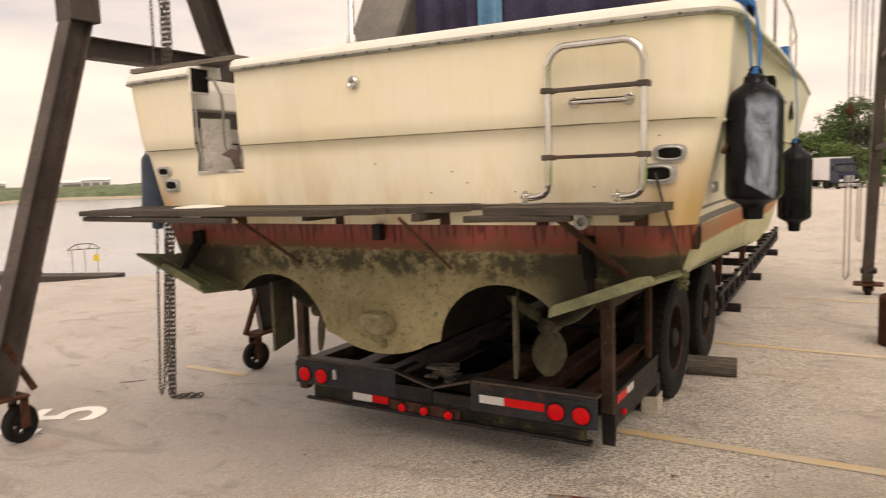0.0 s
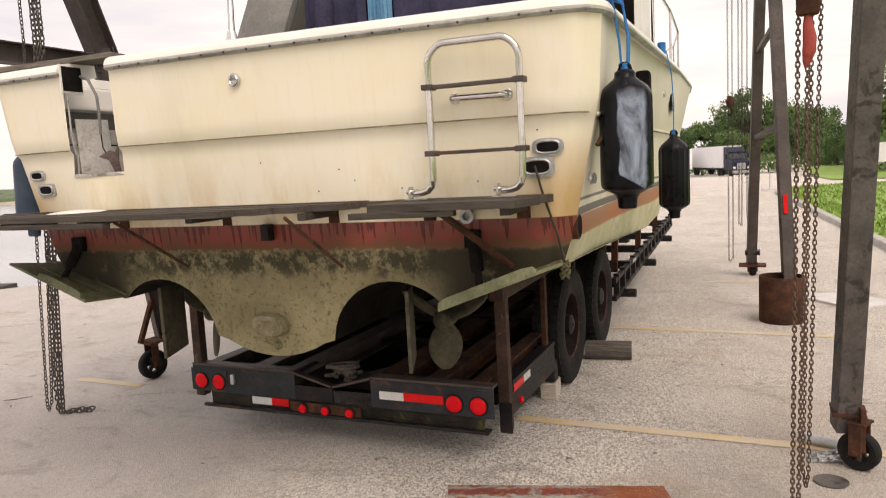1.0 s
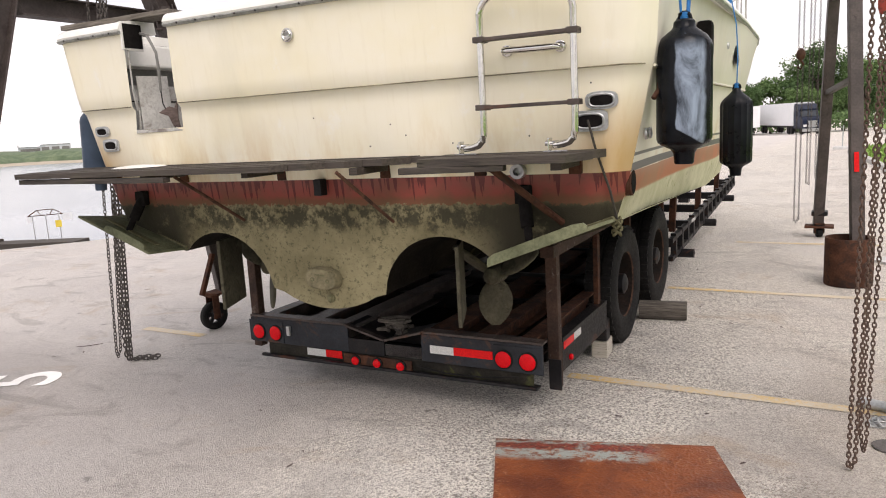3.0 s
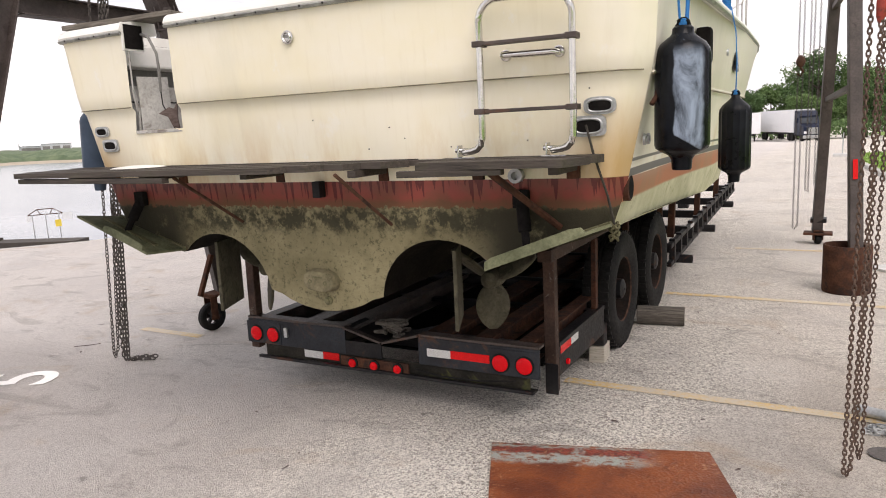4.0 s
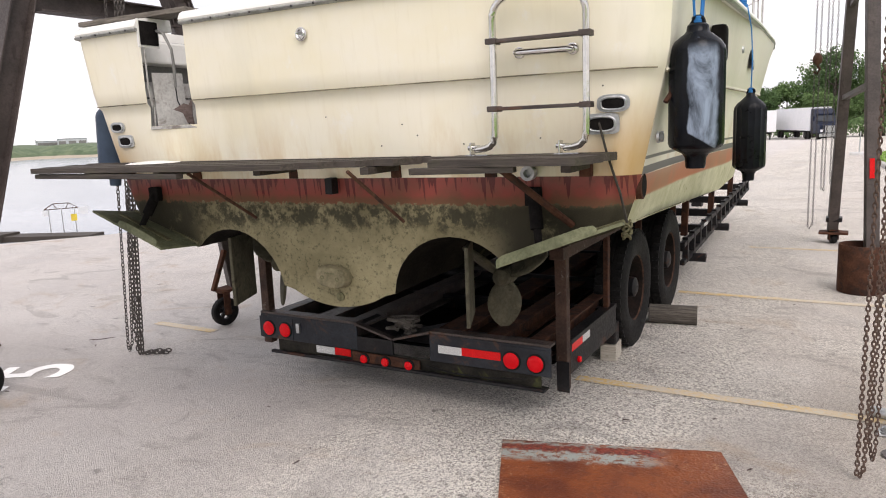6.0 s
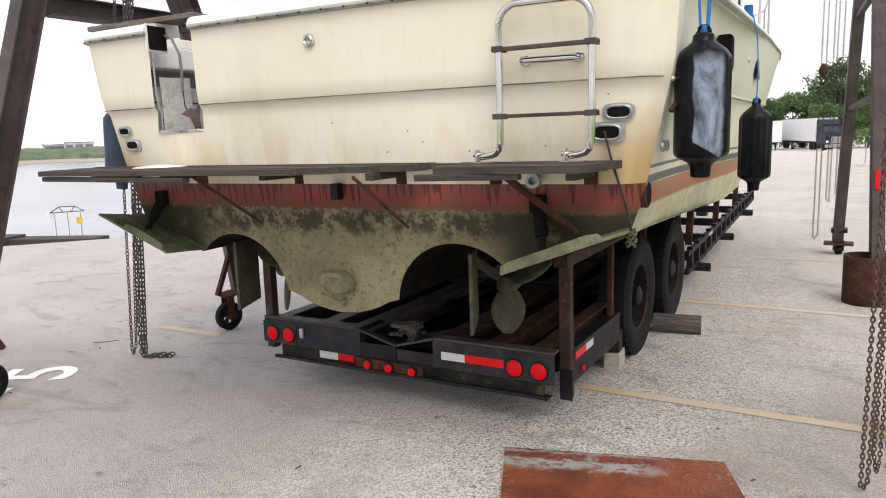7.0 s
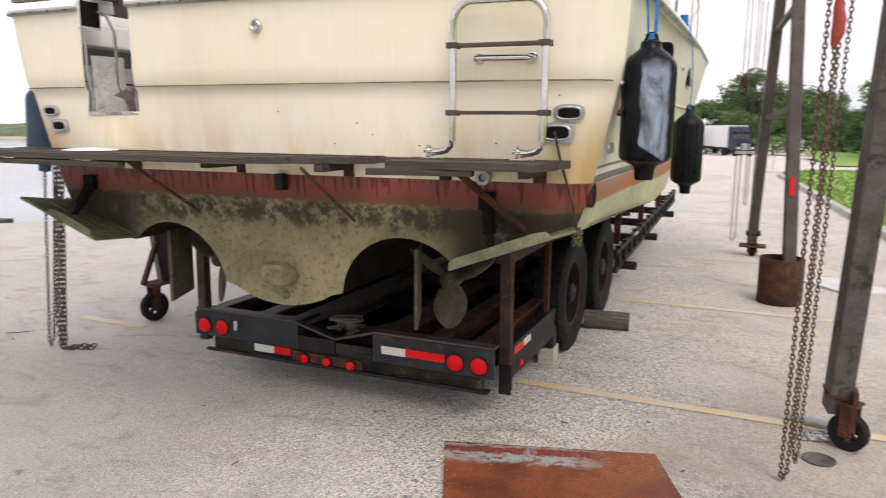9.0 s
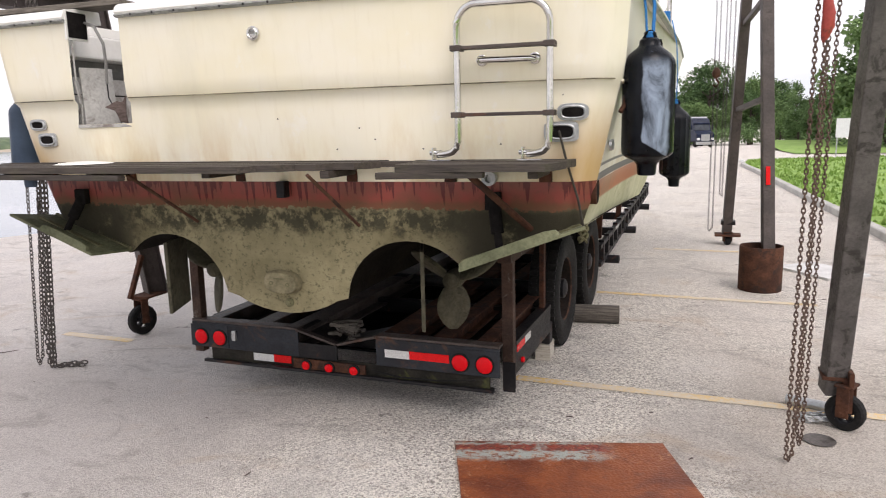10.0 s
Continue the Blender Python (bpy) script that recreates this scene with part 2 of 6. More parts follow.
def make_plate():
    m = Nodes("rusted_diamond_plate", 0.62)
    x, y = m.axis(0), m.axis(1)
    a = m.noise(3.0, 5, 0.6, dist=0.6)
    c = m.mix(m.step(a, 0.3, 0.7), (0.12, 0.032, 0.016), (0.27, 0.078, 0.026))
    c = m.mix(m.math("MULTIPLY", m.step(m.noise(12.0, 5, 0.7), 0.50, 0.7), 0.55), c, (0.10, 0.030, 0.018))
    wy = m.math("ADD", y, m.math("MULTIPLY", m.math("SUBTRACT", m.noise(10.0, 5, 0.75), 0.5), 0.14))
    strip = m.math("MULTIPLY", m.math("MULTIPLY", m.step(wy, -0.25, -0.19), m.step(wy, 0.0, -0.02)), m.step(x, 0.95, 0.70))
    flake = m.step(m.noise(20.0, 6, 0.85, stretch=(0.7, 1.2, 1.0)), 0.42, 0.50)
    c = m.mix(m.math("MULTIPLY", strip, flake), c, (0.33, 0.36, 0.33))
    # raw red rust shows in a row of patches inside the painted strip
    row = m.math("MULTIPLY", m.step(wy, -0.125, -0.10), m.step(wy, -0.02, -0.045))
    raw = m.math("MULTIPLY", m.math("MULTIPLY", row, m.step(m.noise(5.0, 4, 0.6, stretch=(1.0, 0.2, 1.0)), 0.38, 0.46)), m.step(x, 0.92, 0.80))
    c = m.mix(m.math("MULTIPLY", raw, 0.95), c, m.mix(m.step(m.noise(45.0, 4, 0.7), 0.42, 0.6), (0.26, 0.045, 0.025), (0.11, 0.028, 0.020)))
    scab = m.step(m.noise(26.0, 6, 0.8), 0.56, 0.62)
    edge = m.math("MAXIMUM", m.step(x, 0.30, 0.05), m.step(wy, -0.42, -0.15))
    c = m.mix(m.math("MULTIPLY", scab, m.math("MULTIPLY", edge, 0.75)), c, (0.46, 0.24, 0.13))
    tread = m.cells(62.0)
    h = m.math("ADD", m.noise(40.0, 5, 0.75), m.math("MULTIPLY", tread["Distance"], 1.2))
    return m.done(c, m.step(m.noise(2.0, 4, 0.6), 0.3, 0.7, 0.34, 0.6), h, 0.6, 0.005)


def make_fender(chalky):
    m = Nodes("black_vinyl_chalk_and_sheen" if chalky else "black_vinyl", 0.24)
    m.p.inputs["Specular IOR Level"].default_value = 0.16
    x, y, z = m.axis(0), m.axis(1), m.axis(2)
    n = m.noise(9.0, 4, 0.6)
    c = m.mix(m.step(n, 0.3, 0.7), (0.003, 0.0035, 0.005), (0.008, 0.010, 0.014))
    if not chalky:
        return m.done(c, m.step(n, 0.2, 0.8, 0.22, 0.4), n, 0.1, 0.004)
    x = m.math("ADD", x, m.math("MULTIPLY", m.math("SUBTRACT", m.noise(5.0, 4, 0.6), 0.5), 0.05))
    # the pale face, chalk with a painted reflection, ends in a slanting lower edge
    low = m.math("SUBTRACT", z, m.math("MULTIPLY", x, -0.55))
    front = m.math("MULTIPLY", m.step(y, -0.05, -0.09), m.math("MULTIPLY", m.step(low, 0.125, 0.135), m.step(z, 0.56, 0.49)))
    side = m.math("MULTIPLY", m.step(x, -0.062, -0.055), m.step(x, 0.082, 0.058))
    cloud = m.step(m.noise(6.0, 5, 0.65, stretch=(1.4, 1, 0.6), dist=0.8), 0.30, 0.62, 0.12, 1.0)
    chalk_sheen = m.math("MULTIPLY", m.math("MULTIPLY", front, side), cloud)
    # blue-white reflection goes into the base colour with the chalk
    c = m.mix(m.math("MULTIPLY", chalk_sheen, 0.85), c, (0.36, 0.44, 0.56))
    scrape = m.step(m.noise(14.0, 4, 0.7, stretch=(1.0, 1.0, 0.25)), 0.66, 0.74)
    c = m.mix(m.math("MULTIPLY", scrape, 0.25), c, (0.16, 0.20, 0.26))
    return m.done(c, m.step(chalk_sheen, 0.0, 1.0, 0.24, 0.55), n, 0.1, 0.004)


def make_timber(name, dark, light, rough=0.85, moss=0.0):
    m = Nodes(name, rough)
    rnd = m.random()
    grain = m.noise(5.0, 5, 0.65, stretch=(1.0, 14.0, 14.0))
    c = m.mix(m.step(grain, 0.3, 0.7), dark, light)
    c = m.mix(m.math("MULTIPLY", rnd, 0.35), c, tuple(v * 0.5 for v in dark))
    crack = m.step(m.noise(9.0, 4, 0.7, stretch=(0.6, 20.0, 20.0)), 0.60, 0.66)
    c = m.mix(m.math("MULTIPLY", crack, 0.8), c, tuple(v * 0.25 for v in dark))
    if moss:
        c = m.mix(m.math("MULTIPLY", m.step(m.noise(6.0, 4, 0.6), 0.5, 0.65), moss), c, (0.09, 0.10, 0.03))
    return m.done(c, None, m.math("ADD", grain, m.math("MULTIPLY", crack, -0.6)), 0.6, 0.006)


def make_leaf(name, dark, light):
    m = Nodes(name, 0.65)
    rnd = m.n.new("ShaderNodeNewGeometry").outputs["Random Per Island"]
    c = m.mix(rnd, dark, light)
    m.p.inputs["Specular IOR Level"].default_value = 0.25
    return m.done(c)


def make_lens(name, col):
    m = Nodes(name, 0.18)
    m.p.inputs["Specular IOR Level"].default_value = 0.15
    v = m.cells(240.0)
    return m.done(m.mix(m.step(v["Distance"], 0.2, 0.6), col, tuple(c * 0.7 for c in col)), None, v["Distance"], 0.3, 0.002)


GROUND, GRASS, WATER = make_ground(), make_grass(), make_water()
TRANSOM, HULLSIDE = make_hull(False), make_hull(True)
PLATE, VINYL, PLAINVINYL = make_plate(), make_fender(True), make_fender(False)
BLUEVINYL = surface("slate_blue_vinyl", (0.030, 0.048, 0.078), (0.055, 0.085, 0.130), 3, 0.42, stain=(0.10, 0.13, 0.17), stain_scale=4, stain_at=0.60, bump=0.08, gritty=0.1, spec=0.3)
RUBBER = surface("tyre_rubber", (0.008, 0.008, 0.008), (0.020, 0.019, 0.018), 6, 0.72, stain=(0.04, 0.036, 0.032), stain_scale=5, stain_at=0.62, spec=0.18)
GUNRAIL = surface("oxidised_alloy_rail", (0.24, 0.25, 0.235), (0.46, 0.47, 0.445), 12, 0.45, 0.4)
STEEL = surface("blackened_trailer_steel", (0.008, 0.008, 0.010), (0.024, 0.022, 0.022), 5, 0.5, stain=(0.075, 0.032, 0.018), stain_scale=7, stain_at=0.58, spec=0.25)
REARPAINT = surface("blue_black_painted_channel", (0.009, 0.010, 0.014), (0.030, 0.036, 0.046), 3, 0.40, stain=(0.085, 0.038, 0.022), stain_scale=6, stain_at=0.56, spec=0.35)
RIM = surface("dark_wheel_rust", (0.010, 0.008, 0.007), (0.026, 0.016, 0.012), 7, 0.85, stain=(0.012, 0.010, 0.009), stain_scale=9, stain_at=0.5, spec=0.2)
RIMRUST = surface("rim_rust", (0.060, 0.030, 0.020), (0.13, 0.065, 0.040), 9, 0.8, stain=(0.03, 0.02, 0.016), stain_scale=9, stain_at=0.5, spec=0.2)
MOSSYSTEEL = surface("mossy_blackened_steel", (0.014, 0.013, 0.011), (0.040, 0.036, 0.028), 4, 0.8, stain=(0.085, 0.088, 0.030), stain_scale=3.2, stain_at=0.56, spec=0.2)
FLANGE = surface("worn_brown_flange_steel", (0.040, 0.030, 0.026), (0.10, 0.078, 0.068), 5, 0.55, stain=(0.09, 0.042, 0.024), stain_scale=6, stain_at=0.56, spec=0.4)
WORNPOST = surface("flaking_painted_post_steel", (0.040, 0.024, 0.018), (0.085, 0.048, 0.034), 7, 0.75, stain=(0.20, 0.175, 0.15), stain_scale=16, stain_at=0.60, spec=0.3, bump=0.5)
RUST = surface("rusted_steel", (0.045, 0.020, 0.013), (0.115, 0.048, 0.026), 6, 0.85, stain=(0.030, 0.020, 0.017), stain_scale=9, stain_at=0.52, spec=0.25)
GANTRY = surface("rust_brown_painted_steel", (0.042, 0.032, 0.029), (0.085, 0.066, 0.060), 4, 0.62, stain=(0.030, 0.020, 0.018), stain_scale=8, stain_at=0.56)
GREYLEG = surface("grey_flaking_painted_steel", (0.062, 0.055, 0.052), (0.12, 0.108, 0.10), 5, 0.6, stain=(0.014, 0.010, 0.008), stain_scale=9, stain_at=0.53)
CHAINMAT = surface("rusty_chain_steel", (0.075, 0.048, 0.036), (0.17, 0.105, 0.075), 20, 0.7, stain=(0.04, 0.03, 0.026), stain_scale=30)
DARKCHAIN = surface("dark_chain_steel", (0.045, 0.038, 0.034), (0.10, 0.085, 0.075), 20, 0.6)
CHROME = surface("weathered_stainless_tube", (0.56, 0.55, 0.53), (0.68, 0.67, 0.64), 6, 0.16, 1.0, bump=0.02, gritty=0.04)
GALV = surface("galvanised_metal", (0.42, 0.44, 0.45), (0.60, 0.61, 0.61), 10, 0.42, 0.7)
WHITEGEL = surface("chalky_white_gelcoat", (0.74, 0.73, 0.68), (0.84, 0.83, 0.79), 3, 0.4, stain=(0.50, 0.47, 0.38), stain_scale=4, stain_at=0.64, bump=0.04, gritty=0.06)
DIRTYGEL = surface("dirty_interior_gelcoat", (0.34, 0.33, 0.31), (0.56, 0.55, 0.52), 3, 0.6, stain=(0.16, 0.13, 0.11), stain_scale=5, stain_at=0.55)
# Near-black: paints shade into holes and voids, and colours black fittings.
DARK = surface("void_shade_and_black_fittings", (0.008, 0.007, 0.007), (0.018, 0.016, 0.015), 8, 0.95, spec=0.1)
# Brown antifouling, taken near black to hold the shade under the hull.
BOTTOM = surface("antifouling_with_hull_shade", (0.007, 0.006, 0.005), (0.018, 0.015, 0.011), 4, 0.95, stain=(0.05, 0.045, 0.025), stain_scale=5, stain_at=0.62, spec=0.1)
GROWTH = surface("crusted_marine_growth", (0.055, 0.050, 0.032), (0.12, 0.11, 0.07), 6, 0.9, stain=(0.04, 0.036, 0.022), stain_scale=12, stain_at=0.52, bump=0.6)
SLIME = surface("slimed_bottom_paint", (0.085, 0.08, 0.037), (0.17, 0.16, 0.085), 4, 0.85, stain=(0.06, 0.055, 0.025), stain_scale=7, stain_at=0.55, bump=0.5)
ANODE = surface("crusted_zinc", (0.13, 0.115, 0.065), (0.24, 0.21, 0.125), 14, 0.9, stain=(0.07, 0.06, 0.03), stain_scale=16, stain_at=0.55, bump=0.8)
TABTOP = surface("algae_covered_trim_tab", (0.085, 0.095, 0.048), (0.20, 0.21, 0.12), 5, 0.8, stain=(0.05, 0.048, 0.026), stain_scale=6, stain_at=0.56)
TEAK = make_timber("grey_weathered_teak", (0.032, 0.025, 0.020), (0.085, 0.068, 0.055), 0.7, 0.12)
SLEEPER = make_timber("weathered_sleeper_wood", (0.11, 0.095, 0.078), (0.27, 0.24, 0.20))
DARKLOG = make_timber("cracked_grey_log", (0.050, 0.042, 0.035), (0.17, 0.15, 0.125))
PLANK = make_timber("brown_grey_plank_wood", (0.085, 0.058, 0.05), (0.17, 0.125, 0.11))
PALEWOOD = make_timber("pale_sawn_wood", (0.42, 0.38, 0.31), (0.60, 0.56, 0.48))
REDLENS = make_lens("red_lamp_lens", (0.90, 0.010, 0.016))
REDTAPE = make_lens("red_reflective_tape", (0.88, 0.018, 0.018))
WHITETAPE = make_lens("white_reflective_tape", (0.80, 0.80, 0.78))
ROPEBLUE = surface("blue_braided_rope", (0.012, 0.13, 0.42), (0.03, 0.26, 0.62), 60, 0.8, bump=0.6)
ROPEDARK = surface("dark_mooring_line", (0.03, 0.026, 0.022), (0.08, 0.07, 0.055), 60, 0.9)
NAVY = surface("navy_canvas", (0.022, 0.022, 0.055), (0.05, 0.045, 0.10), 4, 0.85)
SKYBLUE = surface("light_blue_canvas", (0.10, 0.29, 0.48), (0.15, 0.37, 0.56), 4, 0.8)
GREYPLASTIC = surface("grey_moulded_plastic", (0.16, 0.16, 0.15), (0.24, 0.235, 0.22), 4, 0.5)
YELLOW = surface("worn_yellow_line_paint", (0.62, 0.53, 0.40), (0.70, 0.47, 0.15), 0.9, 0.9, stain=(0.56, 0.51, 0.43), stain_scale=26, stain_at=0.46, fine=110, bump=0.6)
WHITEPAINT = surface("worn_white_marking_paint", (0.86, 0.85, 0.82), (0.94, 0.93, 0.90), 5, 0.85, stain=(0.5, 0.48, 0.45), stain_scale=14, stain_at=0.64, gritty=0.12, fine=120)
KERB = surface("kerb_concrete", (0.36, 0.35, 0.33), (0.50, 0.49, 0.46), 3, 0.9)
BARK = surface("tree_bark", (0.055, 0.042, 0.032), (0.12, 0.095, 0.075), 6, 0.95)
LEAF = [make_leaf("leaves_mid", (0.055, 0.105, 0.035), (0.16, 0.25, 0.095)), make_leaf("leaves_fresh", (0.08, 0.145, 0.045), (0.20, 0.30, 0.115)), make_leaf("leaves_deep", (0.042, 0.085, 0.03), (0.13, 0.215, 0.08))]
WHITETRUCK = surface("white_trailer_panel", (0.84, 0.85, 0.86), (0.90, 0.90, 0.91), 1, 0.4, bump=0.05)
BLUETRUCK = surface("dark_blue_cab_paint", (0.008, 0.013, 0.034), (0.020, 0.030, 0.062), 2, 0.45, bump=0.05, spec=0.2)
# Brown of the shadow line drawn along the hull's knuckle.
LEDGE_SHADE = surface("brown_ledge_shade", (0.10, 0.085, 0.055), (0.30, 0.26, 0.17), 3, 0.9, stain=(0.42, 0.38, 0.26), stain_scale=6, stain_at=0.5)
CABGLASS = surface("tinted_windscreen", (0.02, 0.028, 0.04), (0.04, 0.052, 0.07), 2, 0.35, bump=0.0, spec=0.15)
GLASS = surface("dark_cab_glass", (0.01, 0.012, 0.015), (0.02, 0.024, 0.03), 2, 0.06, bump=0.0)
SIGNWHITE = surface("white_sign_face", (0.74, 0.75, 0.76), (0.82, 0.83, 0.84), 3, 0.5, bump=0.03)
SIGNYELLOW = surface("yellow_sign_face", (0.75, 0.55, 0.05), (0.8, 0.62, 0.08), 3, 0.5)
REDHOOK = surface("red_hook_paint", (0.34, 0.04, 0.03), (0.46, 0.07, 0.05), 9, 0.5, stain=(0.09, 0.04, 0.03), stain_scale=9)
CONCRETE = surface("pale_concrete_sheet", (0.55, 0.55, 0.54), (0.70, 0.70, 0.69), 4, 0.7)
# Scrub green, greyed and paled to paint in the distance haze.
HAZYBANK = surface("hazy_far_bank_scrub", (0.075, 0.115, 0.06), (0.16, 0.205, 0.115), 0.25, 0.95, fine=2.0)
SAND = surface("river_sand", (0.38, 0.32, 0.24), (0.48, 0.42, 0.33), 0.5, 0.95, fine=3.0)
FARROOF = surface("far_shed_cladding", (0.52, 0.55, 0.58), (0.66, 0.68, 0.70), 0.4, 0.7)

# ---- mesh helpers ----


def thing(name, m, label, category, group="", kind=""):
    e = new(name)
    e.empty_display_size = 0.2
    e.matrix_world = m
    return tagged(e, label, category, group, kind)


def finish(bm, name, mats, smooth=False):
    bmesh.ops.recalc_face_normals(bm, faces=bm.faces[:])
    me = bpy.data.meshes.new(name)
    bm.to_mesh(me)
    bm.free()
    for q in (mats if isinstance(mats, (list, tuple)) else [mats]):
        me.materials.append(q)
    if smooth:
        me.polygons.foreach_set("use_smooth", [True] * len(me.polygons))
        me.set_sharp_from_angle(angle=radians(38))
    return me


def part(name, bm, mats, parent=None, label="", smooth=False):
    ob = new(name, finish(bm, name, mats, smooth))
    if parent is not None:
        ob.parent = parent
    if label:
        ob["label"] = label
    return ob


def solo(name, bm, mats, label, category, group="", kind="", m=None, smooth=False):
    ob = part(name, bm, mats, None, "", smooth)
    if m is not None:
        ob.matrix_world = m
    return tagged(ob, label, category, group, kind)


def box(x0, x1, y0, y1, z0, z1, bevel=0.0, bm=None):
    b = bmesh.new()
    bmesh.ops.create_cube(b, size=1.0, matrix=Matrix.Translation(((x0 + x1) / 2, (y0 + y1) / 2, (z0 + z1) / 2)) @ Matrix.Diagonal((abs(x1 - x0), abs(y1 - y0), abs(z1 - z0), 1)))
    if bevel:
        bmesh.ops.bevel(b, geom=b.edges[:], offset=bevel, segments=2, affect="EDGES", profile=0.6)
    return join(bm, b)


def join(bm, b):
    if bm is None:
        return b
    me = bpy.data.meshes.new("tmp")
    b.to_mesh(me)
    b.free()
    bm.from_mesh(me)
    bpy.data.meshes.remove(me)
    return bm


def along(a, b):
    """The frame whose z runs from a to b, with x kept level."""
    a, b = Vector(a), Vector(b)
    d = (b - a).normalized()
    side = d.cross(Vector((0, 0, 1)))
    side = Vector((1, 0, 0)) if side.length < 1e-4 else side.normalized()
    up = side.cross(d)
    return Matrix.Translation(a) @ Matrix((side, up, d)).transposed().to_4x4()


def bar(a, b, w, h, bevel=0.004, bm=None):
    n = box(-w / 2, w / 2, -h / 2, h / 2, 0, (Vector(b) - Vector(a)).length, bevel)
    n.transform(along(a, b))
    return join(bm, n)


def ibeam(a, b, w, h, t=0.012, bm=None):
    L = (Vector(b) - Vector(a)).length
    n = box(-w / 2, w / 2, h / 2 - t, h / 2, 0, L, 0.003)
    box(-w / 2, w / 2, -h / 2, -h / 2 + t, 0, L, 0.003, n)
    box(-t / 2, t / 2, -h / 2 + t, h / 2 - t, 0, L, 0, n)
    n.transform(along(a, b))
    return join(bm, n)


def tube(points, r, sides=8, bm=None, closed=False):
    pts = [Vector(p) for p in points]
    b = bmesh.new()
    rings, n = [], len(pts)
    up = Vector((0.31, 0.17, 0.94)).normalized()
    for i, p in enumerate(pts):
        if closed:
            d = pts[(i + 1) % n] - pts[i - 1]
        else:
            d = pts[min(i + 1, n - 1)] - pts[max(i - 1, 0)]
        d.normalize()
        s = d.cross(up)
        if s.length < 0.05:
            s = d.cross(Vector((1, 0, 0)))
        s.normalize()
        u = s.cross(d)
        rr = r[i] if isinstance(r, (list, tuple)) else r
        rings.append([b.verts.new(p + rr * (math.cos(2 * math.pi * k / sides) * s + math.sin(2 * math.pi * k / sides) * u)) for k in range(sides)])
    for i in range(n if closed else n - 1):
        A, B = rings[i], rings[(i + 1) % n]
        for k in range(sides):
            b.faces.new((A[k], A[(k + 1) % sides], B[(k + 1) % sides], B[k]))
    if not closed:
        b.faces.new(rings[0][::-1]), b.faces.new(rings[-1])
    return join(bm, b)


def lathe(profile, sides=24, axis="z", bm=None, caps=True):
    """profile: (radius, height) pairs turned round an axis."""
    b = bmesh.new()
    rings = []
    for r, h in profile:
        rings.append([b.verts.new((r * math.cos(2 * math.pi * k / sides), r * math.sin(2 * math.pi * k / sides), h)) for k in range(sides)])
    for A, B in zip(rings, rings[1:]):
        for k in range(sides):
            b.faces.new((A[k], A[(k + 1) % sides], B[(k + 1) % sides], B[k]))
    if caps:
        b.faces.new(rings[0][::-1]), b.faces.new(rings[-1])
    if axis == "x":
        b.transform(Matrix.Rotation(radians(90), 4, "Y"))
    elif axis == "y":
        b.transform(Matrix.Rotation(radians(-90), 4, "X"))
    return join(bm, b)


def moved(bm, m):
    bm.transform(m)
    return bm


def grid(rows, bm=None, close=False):
    """A sheet from rows of points."""
    b = bmesh.new()
    vs = [[b.verts.new(p) for p in r] for r in rows]
    for A, B in zip(vs, vs[1:]):
        for k in range(len(A) - 1):
            b.faces.new((A[k], A[k + 1], B[k + 1], B[k]))
        if close:
            b.faces.new((A[-1], A[0], B[0], B[-1]))
    return join(bm, b)


def slab(points, z0, z1, bm=None):
    """An upright prism over a plan outline."""
    b = bmesh.new()
    lo = [b.verts.new((x, y, z0)) for x, y in points]
    hi = [b.verts.new((x, y, z1)) for x, y in points]
    b.faces.new(lo[::-1]), b.faces.new(hi)
    n = len(points)
    for i in range(n):
        b.faces.new((lo[i], lo[(i + 1) % n], hi[(i + 1) % n], hi[i]))
    return join(bm, b)


def lerp(table, v):
    """Piecewise line through rows of (v, a, b, ...)."""
    return [float(np.interp(v, [r[0] for r in table], [r[k] for r in table])) for k in range(1, len(table[0]))]


def chain_links(points, link, wire, bm=None):
    """A chain whose oval links turn by a quarter from one to the next."""
    pts = [Vector(p) for p in points]
    seg = [(b - a).length for a, b in zip(pts, pts[1:])]
    total, pitch = sum(seg), link * 0.74
    count = max(2, int(total / pitch))
    oval = []
    for k in range(10):
        a = 2 * math.pi * k / 10
        oval.append(((link * 0.30) * math.cos(a), 0.0, math.copysign(abs(math.sin(a)) ** 0.8, math.sin(a)) * link * 0.5 if abs(math.sin(a)) > 1e-6 else 0.0))
    proto = tube(oval, wire, 5, closed=True)
    me = bpy.data.meshes.new("tmp_link")
    proto.to_mesh(me)
    proto.free()
    out = bmesh.new()
    for i in range(count):
        s = (i + 0.5) * total / count
        j = 0
        while j < len(seg) - 1 and s > seg[j]:
            s -= seg[j]
            j += 1
        p = pts[j].lerp(pts[j + 1], s / max(seg[j], 1e-6))
        f = along(p, p + (pts[j + 1] - pts[j]))
        f.translation = p
        start = len(out.verts)
        out.from_mesh(me)
        out.verts.ensure_lookup_table()
        m = f @ Matrix.Rotation(radians(90 * (i % 2) + random.uniform(-14, 14)), 4, "Z")
        for v in out.verts[start:]:
            v.co = m @ v.co
    bpy.data.meshes.remove(me)
    return join(bm, out)

# ---- setting ----
EDGE = [(-400, -60), (-60, -30), (-2, -13.0), (3.35, -11.1), (4.84, -9.9), (12, -7.5), (30, -6), (80, -16), (200, -60), (900, -300)]
WATER_Z = -4.2


def fall(y):
    """The far end of the lot drops away gently."""
    return -0.0235 * max(0.0, y - 28.0) if y < 140 else -2.63


